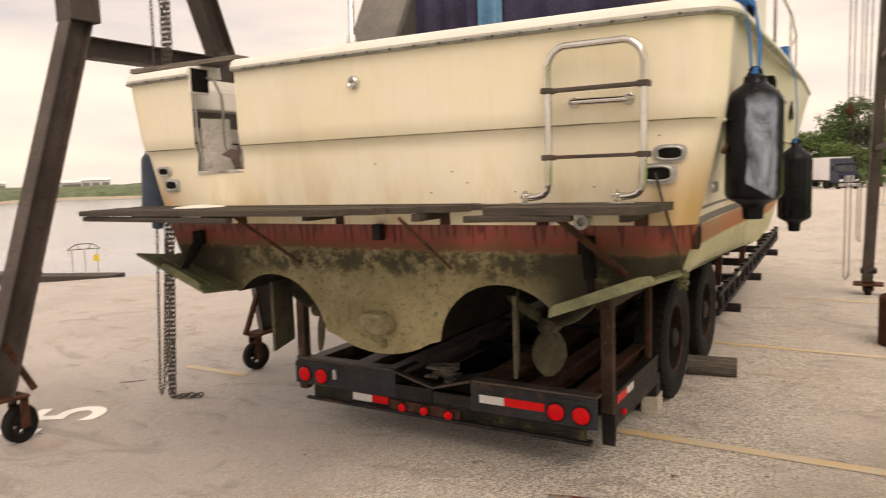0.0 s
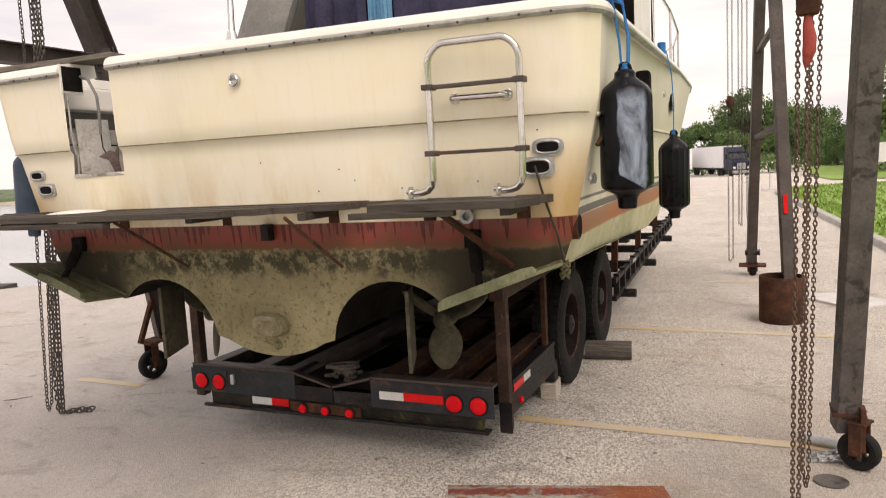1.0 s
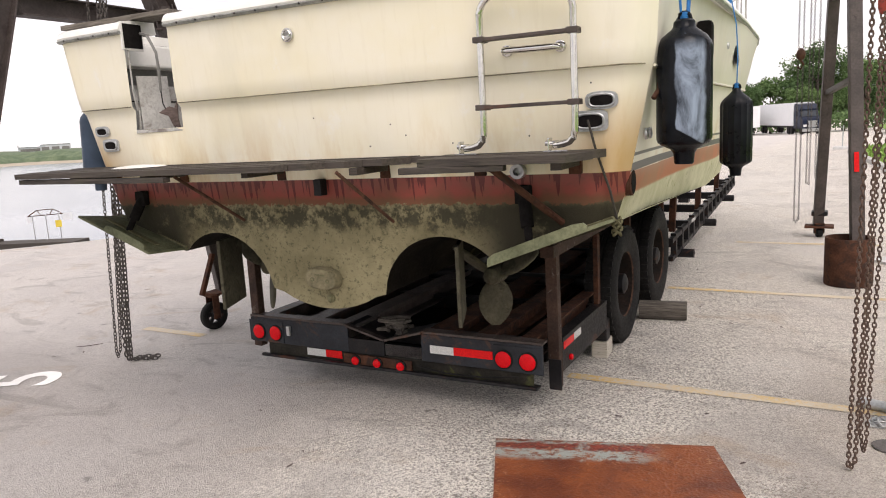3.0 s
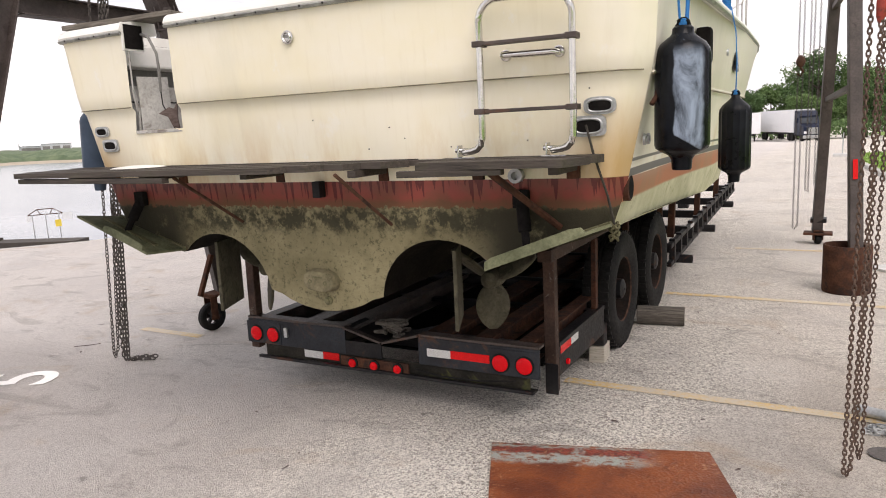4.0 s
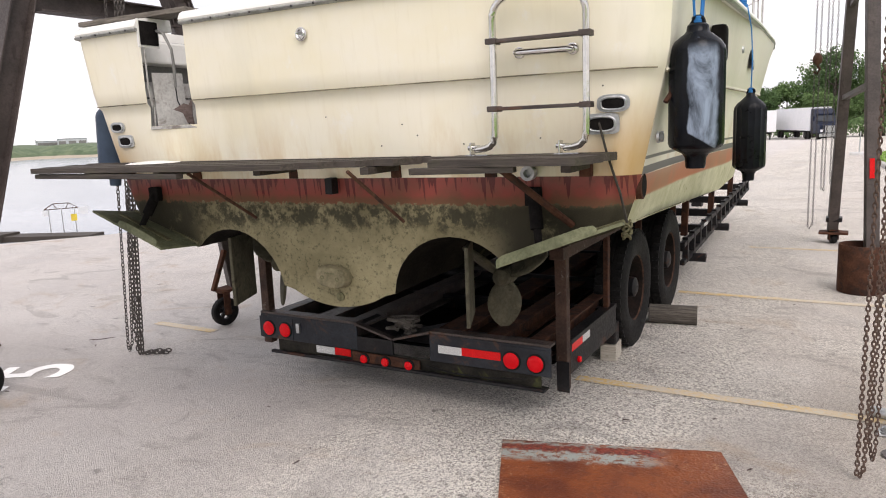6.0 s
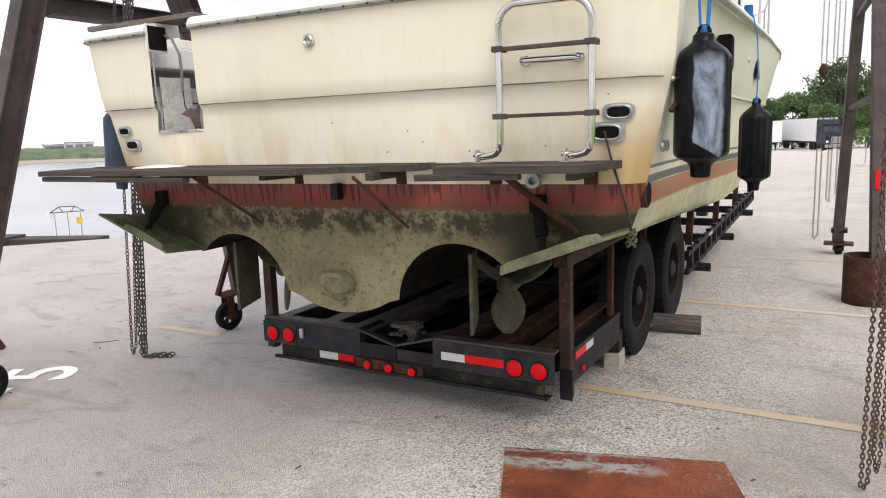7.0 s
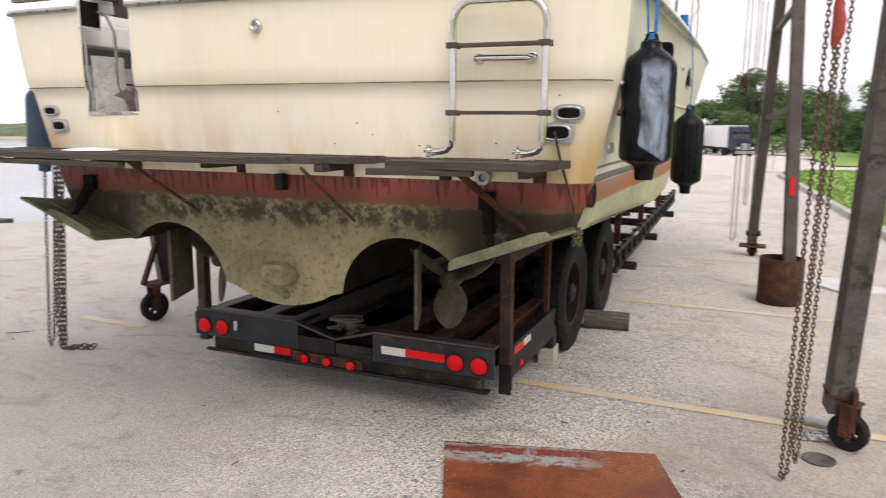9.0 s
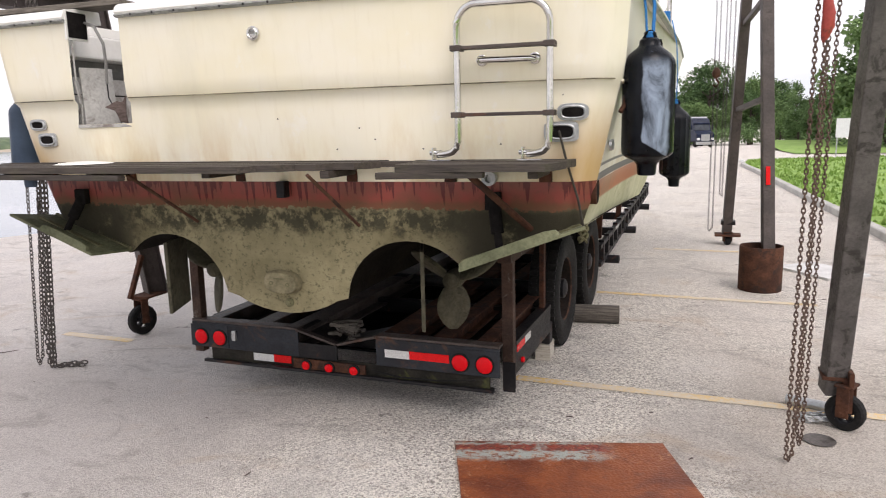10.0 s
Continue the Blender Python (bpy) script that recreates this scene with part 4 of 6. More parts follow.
def sheer_path(s, y0, y1, n=40):
    out = []
    for k in range(n + 1):
        y = y0 + (y1 - y0) * k / n
        bs, zs, *_ = lerp(STATIONS, y)
        yy = y + transom_y(bs, zs) * max(0, 1 - y / 0.8)
        out.append((s * (bs - 0.0), yy, zs))
    return out


def transom_path(u0, u1, n=24):
    out = []
    for k in range(n + 1):
        u = u0 + (u1 - u0) * k / n
        x = u * 1.885
        out.append((x, transom_y(x, 2.452), 2.452))
    return out


CAP = [(0.024, 0.0), (0.030, 0.012), (0.024, 0.028), (0.014, 0.045), (-0.01, 0.060), (-0.06, 0.069), (-0.24, 0.072), (-0.25, 0.0)]
RUBRAIL = [(0.006, -0.016), (0.026, -0.014), (0.034, -0.004), (0.026, 0.004), (0.004, 0.004)]
# the outward side lies to the right of the path's direction
starboard = transom_path(-0.447, 0.965) + [(1.86, transom_y(1.86, 2.452) + 0.01, 2.452)] + sheer_path(1, 0.06, 11.15)
port = list(reversed(sheer_path(-1, 0.06, 11.15))) + [(-1.835, transom_y(1.86, 2.452) + 0.01, 2.452)] + transom_path(-0.955, -0.643, 8)
for path in (starboard, port):
    sweep(path, CAP, "gunwale_cap", WHITEGEL, "chalky white rounded gunwale cap")
    sweep(path, RUBRAIL, "rub_rail", GUNRAIL, "thin oxidised metal rub rail")
# screws along the rub rail; brown tube as shadow line at the transom knuckle
for k in range(26):
    x = -1.72 + k * 0.142
    if -1.23 < x < -0.82:
        continue
    part("rail_screw", moved(lathe([(0.006, 0), (0.006, 0.004), (0.003, 0.006)], 8, "y"), Matrix.Translation((x, transom_y(x, 2.452) - 0.031, 2.446)) @ Matrix.Rotation(radians(180), 4, "Z")), STEEL, BOAT)
for u0, u1, n in ((-0.99, -0.705, 8), (-0.495, 0.985, 64)):
    pts = []
    for k in range(n + 1):
        x = across(u0 + (u1 - u0) * k / n, 2.012)
        pts.append((x, transom_y(x, 2.012) - 0.004, 2.011))
    part("knuckle_shade_line", tube(pts, 0.0032, 5), LEDGE_SHADE, BOAT, "brown line painted as the shadow under the knuckle", True)

# decks, cockpit and what is left of the inside
part("foredeck", grid([[(f * (lerp(STATIONS, y)[0] - 0.05), y, lerp(STATIONS, y)[1] + 0.05 + 0.08 * (1 - f * f)) for f in (-1, -.6, -.2, .2, .6, 1)] for y in (5.2, 6.5, 8, 9.2, 10.2, 11.0)]), WHITEGEL, BOAT, "", True)
part("cockpit_floor", box(-1.66, 1.66, -0.05, 5.2, 1.80, 1.85), DIRTYGEL, BOAT, "grimy cockpit floor")
for s in (-1, 1):
    part("cockpit_lining", box(s * 1.64, s * 1.68, 0.04, 5.2, 1.85, 2.46), DIRTYGEL, BOAT)
part("locker_front", box(-1.56, -1.53, -0.02, 1.6, 1.85, 2.17), DIRTYGEL, BOAT, "stained grey locker front")
part("locker_seam", box(-1.531, -1.527, -0.02, 1.6, 2.06, 2.068), DARK, BOAT)
# darker grey paints the shade of the gap below the lid
part("locker_recess", box(-1.62, -1.60, -0.02, 1.6, 2.17, 2.285), GREYPLASTIC, BOAT)
part("locker_lid", box(-1.63, -1.46, -0.04, 1.6, 2.285, 2.43, 0.015), WHITEGEL, BOAT, "white locker lid")
cut = part("cut_end", box(-1.222, -1.2085, -0.215, -0.055, 2.345, 2.512, 0.006), WHITEGEL, BOAT, "hollow end of the cut gunwale")
# flat near-black plate paints the shade inside the hollow end
part("hollow", box(-1.2075, -1.204, -0.203, -0.066, 2.358, 2.500, 0.002), DARK, cut, "near-black plate for the shade in the hollow gunwale")
for (xa, za), (xb, zb), dy in (((-1.286, 1.872), (-1.260, 1.99), 0.0), ((-1.258, 1.99), (-1.250, 2.12), -0.016), ((-1.250, 2.12), (-1.224, 2.345), -0.02)):
    part("cut_edge", bar((xa, transom_y(xa, za) + 0.03 + dy * 0.3, za), (xb, transom_y(xb, zb) + 0.03 + dy * 0.3, zb), 0.010, 0.026, 0.003), DIRTYGEL, BOAT, "torn fibreglass edge")
part("torn_panel", moved(box(-0.006, 0.006, 0.0, 0.20, 0.0, 0.33, 0.003), pose(-1.246, -0.10, 1.872, 0, -4, -18)), DIRTYGEL, BOAT, "grimy torn inner panel")
part("sill", box(-1.280, -0.890, -0.1285, -0.085, 1.850, 1.869, 0.002), DIRTYGEL, BOAT)
part("hanging_hose", tube([(-1.20, -0.08, 2.45), (-1.10, -0.12, 2.42), (-1.045, -0.12, 2.32), (-1.05, -0.11, 2.22), (-1.075, -0.09, 2.10)], 0.009, 8), GREYPLASTIC, BOAT, "loose grey hose hanging in the opening", True)
part("loose_wire", tube([(-1.075, -0.09, 2.12), (-1.09, -0.07, 2.02), (-1.06, -0.04, 1.92), (-1.055, -0.02, 1.86)], 0.004, 6), STEEL, BOAT)
torn = grid([[(-1.00, -0.11, 2.0), (-0.97, -0.10, 1.99), (-0.95, -0.09, 2.03)], [(-1.07, -0.13, 1.965), (-1.0, -0.12, 1.94), (-0.95, -0.1, 1.93)], [(-1.03, -0.1, 1.95), (-0.99, -0.1, 1.88), (-0.95, -0.09, 1.87)]])
tm = part("torn_flap", torn, PLANK, BOAT, "torn brown laminate flap")
tm.modifiers.new("thickness", "SOLIDIFY").thickness = 0.01

# canvas, panels and a stanchion in the cockpit
part("stanchion", tube([(-0.085, -0.08, 2.52), (-0.135, 0.0, 2.78), (-0.25, 0.1, 3.3)], 0.017, 10), CHROME, BOAT, "leaning metal canopy tube", True)
part("stanchion_socket", moved(lathe([(0.035, 0), (0.032, 0.02), (0.023, 0.06)], 12), Matrix.Translation((-0.085, -0.08, 2.522))), CHROME, BOAT)
part("plastic_seat", moved(box(-0.20, 0.20, -0.05, 0.05, 0, 0.85, 0.045), pose(-0.93, 1.15, 2.36, -12, 16, 0)), GREYPLASTIC, BOAT, "grey moulded seat back", True)


def cloth(x0, x1, y, z0, z1, waves, amp):
    n = 28
    return grid([[(x0 + (x1 - x0) * k / n, y + amp * math.sin(waves * k / n * 6.28) + 0.01 * math.sin(k * 1.7), z) for k in range(n + 1)] for z in (z0, (z0 + z1) / 2, z1)])


for nm, x0, x1, mat, lab in (("canvas_panel", -0.72, -0.17, NAVY, "purple-navy canvas side curtain"), ("blue_panel", -0.16, 0.05, SKYBLUE, "light blue canvas strip"), ("canvas_panel", 0.06, 1.62, NAVY, "dark navy canvas curtain")):
    q = part(nm, cloth(x0, x1, 1.75, 2.05, 3.6, 3 if mat is NAVY else 1, 0.03), mat, BOAT, lab, True)
    q.modifiers.new("thickness", "SOLIDIFY").thickness = 0.006
# bulkhead takes the shade of the cabin interior as its colour
part("cabin_bulkhead", box(-1.2, 1.75, 2.6, 2.66, 1.85, 3.9), DARK, BOAT, "cabin bulkhead coloured near black for the cabin's shade")
for s in (-1, 1):
    part("cabin_side", box(s * 1.62, s * 1.66, 2.66, 5.3, 2.5, 3.7), WHITEGEL, BOAT, "white cabin side")
part("cabin_roof", box(-1.7, 1.75, 1.8, 5.5, 3.9, 3.97, 0.02), WHITEGEL, BOAT)
part("cabin_front", moved(box(-1.62, 1.62, 0, 0.05, 0, 1.5), pose(0, 5.9, 2.62, 25, 0, 0)), WHITEGEL, BOAT)
part("screen_frame", tube([(1.72, 0.9, 2.58), (1.66, 1.25, 3.05), (1.58, 1.55, 3.6)], 0.02, 8), STEEL, BOAT, "dark screen frame tube", True)
part("screen_frame", tube([(1.74, 0.35, 2.58), (1.70, 0.85, 3.05), (1.62, 1.25, 3.6)], 0.014, 8), STEEL, BOAT, "", True)
for k in range(3):
    part("loose_plank", bar((0.55 + k * 0.12, 0.5 + 0.1 * k, 2.47 + 0.028 * k), (1.66, 0.35 + 0.10 * k, 2.62 + 0.05 * k), 0.10, 0.022, 0.004), PLANK, BOAT, "loose brown plank in the cockpit")

# the weathered board across the opening
solo("loose_board", moved(box(-0.47, 0.47, -0.075, 0.075, 0, 0.030, 0.004), pose(-1.30, -0.665, 2.526, 0, 0, 3)), SLEEPER, "weathered grey board lying across the gunwale opening", "board")

# bow rail
rail = [(1.98, 2.3), (1.99, 3.6), (1.96, 5.0), (1.8, 6.6), (1.4, 8.4), (0.7, 10.2)]
rp = [(lerp(STATIONS, y)[0] - 0.10, y, lerp(STATIONS, y)[1] + 0.62) for _, y in rail]
part("bow_rail", tube([(rp[0][0], rp[0][1], lerp(STATIONS, 2.3)[1] + 0.08), (rp[0][0], rp[0][1], rp[0][2] - 0.1), (rp[0][0], rp[0][1] + 0.15, rp[0][2])] + rp[1:], 0.013, 8), CHROME, BOAT, "thin stainless bow rail", True)
for x, y, z in rp[1:]:
    part("rail_stanchion", tube([(x, y, z), (x, y, z - 0.56)], 0.012, 8), CHROME, BOAT, "", True)


# transom fittings
def on_transom(x, z, out=0.0):
    return Vector((x, transom_y(x, z) - out, z))


def oval_ring(a, b, r, n=28, p=2.6):
    out = []
    for k in range(n):
        t = 2 * math.pi * k / n
        c, s = math.cos(t), math.sin(t)
        out.append((a * math.copysign(abs(c) ** (2 / p), c), 0, b * math.copysign(abs(s) ** (2 / p), s)))
    return tube(out, r, 8, closed=True)


def oval_plate(a, b, y0, y1, p=2.6, n=28):
    pts = []
    for k in range(n):
        t = 2 * math.pi * k / n
        c, s = math.cos(t), math.sin(t)
        pts.append((a * math.copysign(abs(c) ** (2 / p), c), b * math.copysign(abs(s) ** (2 / p), s)))
    q = slab(pts, y0, y1)
    q.transform(Matrix.Rotation(radians(90), 4, "X"))
    return q


def hawse(x, z, big):
    a, b = (0.082, 0.047) if big else (0.074, 0.040)
    if x < 0:
        a, b = a * 0.85, b * 0.85
    at = Matrix.Translation(on_transom(x, z, 0.004)) @ Matrix.Rotation(radians(6), 4, "X")
    h = part("hawse_fitting", moved(oval_plate(a, b, 0, 0.010, 5 if big else 3), at), GALV, BOAT, "dull metal line fitting with a dark slot")
    part("rim", moved(oval_ring(a * 0.76, b * 0.70, 0.006, p=3), at @ Matrix.Translation((0, -0.012, 0))), GALV, h, "", True)
    # near-black plate stands for the shaded depth of the slot
    part("slot", moved(oval_plate(a * 0.74, b * 0.68, 0.0, 0.0135, 3), at), DARK, h)


hawse(1.575, 1.775, True), hawse(1.63, 1.865, False)
hawse(-1.545, 1.785, True), hawse(-1.60, 1.875, False)
ring_at = Matrix.Translation(on_transom(0.005, 2.305, 0.006))
er = part("lifting_eye", moved(lathe([(0.036, 0), (0.036, 0.006), (0.030, 0.009)], 20, "y"), ring_at @ Matrix.Rotation(radians(180), 4, "Z")), CHROME, BOAT, "chrome ring fitting", True)
part("ring", moved(tube([(0.024 * math.cos(a * 0.5236), -0.010, 0.026 * math.sin(a * 0.5236)) for a in range(12)], 0.006, 8, closed=True), ring_at), CHROME, er, "", True)
# grey block paints the shading inside the ring
part("eye_hole", moved(box(-0.015, 0.015, -0.0115, 0.0, -0.004, 0.014, 0.003), ring_at), GREYPLASTIC, er)


def chunky_oval(a, b, depth):
    """A thick casting with a rounded face."""
    rows = []
    for f, y in ((1.06, 0.0), (1.04, -0.3), (1.0, -0.75), (0.93, -0.94), (0.80, -1.0)):
        ring = []
        for k in range(30):
            t = 2 * math.pi * k / 30
            c, q = math.cos(t), math.sin(t)
            g = 1 + 0.03 * noise.noise((c * 2.2, q * 2.2, y * 2))
            ring.append((a * f * g * math.copysign(abs(c) ** 0.72, c), y * depth, b * f * g * math.copysign(abs(q) ** 0.72, q)))
        rows.append(ring)
    o = grid(rows, close=True)
    o.verts.ensure_lookup_table()
    o.faces.new([o.verts[4 * 30 + k] for k in range(30)])
    return o


plug_at = Matrix.Translation(on_transom(0.0, 0.965, 0.0)) @ Matrix.Rotation(radians(4), 4, "Y")
pg = part("anode", moved(chunky_oval(0.106, 0.062, 0.062), plug_at), ANODE, BOAT, "algae-crusted thick oval zinc anode", True)
for s in (-1, 1):
    part("bolt", moved(lathe([(0.013, 0), (0.013, 0.004), (0.007, 0.004), (0.006, 0.001)], 10, "y"), plug_at @ Matrix.Translation((s * 0.052, -0.060, -0.004)) @ Matrix.Rotation(radians(180), 4, "Z")), SLIME, pg)
part("cast_mark", moved(box(-0.030, 0.030, -0.0645, -0.058, 0.022, 0.030, 0.002), plug_at), SLIME, pg)
part("drain_plug", moved(lathe([(0.026, 0), (0.026, 0.012), (0.014, 0.016), (0.014, 0.026)], 12, "y"), Matrix.Translation(on_transom(0.02, 0.84, 0.0)) @ Matrix.Rotation(radians(180), 4, "Z")), SLIME, BOAT)
gh = part("grab_handle", tube([on_transom(1.21, 2.112, 0.0), on_transom(1.21, 2.112, 0.045), on_transom(1.225, 2.11, 0.055), on_transom(1.445, 2.108, 0.055), on_transom(1.46, 2.108, 0.045), on_transom(1.46, 2.108, 0.0)], 0.0155, 10), CHROME, BOAT, "chrome grab handle", True)
for x in (1.21, 1.46):
    part("base", moved(lathe([(0.028, 0), (0.026, 0.012), (0.018, 0.016)], 14, "y"), Matrix.Translation(on_transom(x, 2.113)) @ Matrix.Rotation(radians(180), 4, "Z")), CHROME, gh, "", True)
for x, z in ((0.075, 1.50),):
    part("mount_bracket", moved(box(-0.025, 0.025, -0.06, 0.0, -0.05, 0.04, 0.006), Matrix.Translation(on_transom(x, z))), STEEL, BOAT)
for k in range(9):
    x, z = random.uniform(-0.6, 1.8), random.uniform(1.62, 1.95)
    part("screw_hole", moved(lathe([(0.004, 0), (0.004, 0.002)], 6, "y"), Matrix.Translation(on_transom(x, z, 0.0005)) @ Matrix.Rotation(radians(180), 4, "Z")), DARK, BOAT)

# starboard side: outlet pipe, vents, port lights
out_pipe = part("exhaust_outlet", moved(lathe([(0.066, -0.10), (0.066, 0.012), (0.056, 0.016), (0.056, -0.098)], 20, "x", caps=False), Matrix.Translation((1.712, 0.10, 1.475))), RUST, BOAT, "round exhaust outlet at the hull corner", True)
# near-black disc for the shade inside the pipe
part("bore", moved(lathe([(0.056, -0.02), (0.056, -0.015)], 20, "x"), Matrix.Translation((1.744, 0.10, 1.475))), DARK, out_pipe)
for y, z in ((0.16, 1.70), (0.26, 1.70)):
    part("skin_fitting", moved(lathe([(0.028, 0), (0.026, 0.012), (0.018, 0.012), (0.018, 0.006)], 14, "x"), Matrix.Translation((1.775, y, z))), GALV, BOAT, "", True)
part("side_cleat", tube([(1.835, 0.02, 1.86), (1.855, 0.05, 1.90), (1.86, 0.06, 1.97), (1.86, 0.12, 2.0)], 0.012, 8), RUST, BOAT, "rusty side fitting", True)
part("port_light", moved(oval_plate(0.15, 0.075, 0, 0.02, 3.5), Matrix.Translation((2.008, 2.82, 2.21)) @ Matrix.Rotation(radians(90), 4, "Z")), GLASS, BOAT, "dark oval port light")
part("skin_fitting", moved(lathe([(0.024, 0), (0.022, 0.012), (0.012, 0.014)], 14, "x"), Matrix.Translation((1.995, 2.15, 2.235))), GALV, BOAT, "", True)
# the knuckle goes on along the topsides
for sd in (-1, 1):
    pts = []
    for k in range(24):
        y = 0.03 + k * 0.28
        bs, zs, bc, zc, zk = lerp(STATIONS, y)
        f = 0.625
        z = zc + (zs - zc) * f
        q = min(1.0, y / 3.0)
        fx = bc + (bs - bc) * (f ** (0.8 + 0.10 * max(0, y - 3))) + 0.022
        x = half_width(z) * (1 - q) + fx * q - (lerp(PORT, z)[0] * max(0, 1 - y / 2.0) if sd < 0 else 0)
        pts.append((sd * (x + 0.001), y + transom_y(x, z) * max(0, 1 - y / 0.8), z - 0.006))
    part("knuckle_moulding", tube(pts, 0.007, 6), HULLSIDE, BOAT, "", True)
    # the moulding's shadow, drawn as a thin brown tube
    part("knuckle_shade_line", tube([(p[0], p[1], p[2] - 0.011) for p in pts], 0.004, 5), LEDGE_SHADE, BOAT, "brown line painted as the shadow under the knuckle", True)
part("side_vent", moved(box(-0.05, 0.035, -0.07, 0.07, -0.10, 0.10, 0.022), Matrix.Translation((1.955, 1.13, 2.20))), DARK, BOAT, "black side vent hood")


# boarding ladder
def boarding_ladder():
    e = thing("boarding_ladder", BOAT.matrix_world.copy(), "folding stainless boarding ladder with two dark treads", "ladder")
    y = -0.235
    x0, x1 = 1.095, 1.525
    pts = [(x0 - 0.10, y + 0.02, 1.675), (x0 - 0.045, y - 0.002, 1.681), (x0 - 0.018, y - 0.006, 1.690), (x0 + 0.002, y - 0.009, 1.708), (x0 + 0.011, y - 0.012, 1.735), (x0 + 0.014, y - 0.013, 1.77)]
    pts += [(x0 + 0.015, y - 0.015, z) for z in (1.85, 2.1, 2.26)]
    for k in range(1, 8):
        a = radians(90 * k / 8)
        pts.append((x0 + 0.015 + 0.10 * (1 - math.cos(a)), y - 0.02, 2.26 + 0.10 * math.sin(a)))
    right = [(x1 + 0.02 - (p[0] - (x0 + 0.015)), p[1], p[2]) for p in reversed(pts[6:])]
    foot = [(x1 + 0.019, y - 0.013, 1.77), (x1 + 0.016, y - 0.012, 1.735), (x1 + 0.007, y - 0.009, 1.708), (x1 - 0.013, y - 0.006, 1.690), (x1 - 0.04, y - 0.002, 1.681), (x1 - 0.09, y + 0.02, 1.675)]
    part("frame", tube(pts + right + foot, 0.0165, 12), CHROME, e, "bent stainless tube frame", True)
    for z in (1.862, 2.165):
        t = part("tread", box(x0 - 0.012, x1 + 0.046, y - 0.042, y + 0.012, z - 0.008, z + 0.008, 0.003), FLANGE, e, "dark grooved tread")
        for x in (x0 + 0.015, x1 + 0.02):
            part("clamp", box(x - 0.026, x + 0.026, y - 0.047, y + 0.020, z - 0.013, z + 0.013, 0.003), FLANGE, t)
    for x in (x0 - 0.10, x1 - 0.09):
        h = part("hinge", box(x - 0.045, x + 0.07, y - 0.01, y + 0.05, 1.645, 1.653, 0.002), CHROME, e)
        part("hinge_ear", box(x - 0.025, x - 0.015, y - 0.005, y + 0.045, 1.653, 1.71, 0.004), CHROME, h)
        part("pin", moved(lathe([(0.012, -0.03), (0.012, 0.03)], 10, "x"), Matrix.Translation((x - 0.01, y + 0.02, 1.685))), CHROME, h, "", True)


boarding_ladder()


# swim platform of weathered planks
def swim_platform():
    e = thing("swim_platform", BOAT.matrix_world.copy(), "broken swim platform of weathered grey teak slats", "swim platform")
    zt = 1.645
    rngp = random.Random(2)
    # port and centre piece
    for k in range(6):
        y1 = -0.10 - k * 0.088
        y0 = y1 - 0.083
        xr = 0.70 - 0.02 * k - (0.14 * max(0, k - 2))
        b = slab([(-1.86 + 0.015 * k, y0), (xr - 0.05, y0), (xr, y1), (-1.86 + 0.015 * k, y1)], zt - 0.032 + rngp.uniform(-.002, .002), zt + rngp.uniform(-.002, .003))
        part("slat", b, TEAK, e)
    for k in range(5):
        y1 = -0.10 - k * 0.088
        y0 = y1 - 0.083
        b = slab([(0.86 + 0.01 * k + rngp.uniform(-.02, .02), y0), (1.635 - 0.015 * k, y0), (1.645 - 0.01 * k, y1), (0.84 + 0.01 * k, y1)], zt - 0.034 + rngp.uniform(-.002, .002), zt + rngp.uniform(-.002, .003))
        part("slat", b, TEAK, e)
    part("slat", slab([(0.66, -0.17), (0.90, -0.17), (0.92, -0.10), (0.62, -0.10)], zt - 0.03, zt - 0.002), TEAK, e)
    for x in (-1.55, -0.95, -0.2, 0.48, 1.02, 1.5):
        part("bearer", box(x - 0.024, x + 0.024, -0.42, -0.09, zt - 0.070, zt - 0.034, 0.004), TEAK, e)
        part("bracket", box(x - 0.03, x + 0.03, -0.115, -0.080, zt - 0.11, zt - 0.036, 0.004), RUST, e)
    part("edge_board", bar((-1.78, -0.58, zt - 0.05), (-0.55, -0.62, zt - 0.055), 0.05, 0.028), TEAK, e)
    part("edge_board", bar((0.80, -0.52, zt - 0.05), (1.30, -0.50, zt - 0.045), 0.05, 0.03), TEAK, e, "splintered mossy edge board")
    for xa, xb in ((-0.66, -0.52), (0.41, 0.50), (1.22, 1.42)):
        a, b = Vector((xa, -0.46, zt - 0.05)), on_transom(xb, 1.30, 0.012)
        part("strut", tube([a, b], 0.017 if xa > 0.5 else 0.0095, 8), RUST if xa > 0.5 else RIMRUST, e, "rusty diagonal strut", True)


swim_platform()
solo("white_rag", moved(lathe([(0.16, 0), (0.14, 0.006), (0.07, 0.012), (0.02, 0.015)], 9), BOAT.matrix_world @ pose(-1.1, -0.3, 1.648)), WHITEGEL, "crumpled pale rag on the swim platform", "rag")


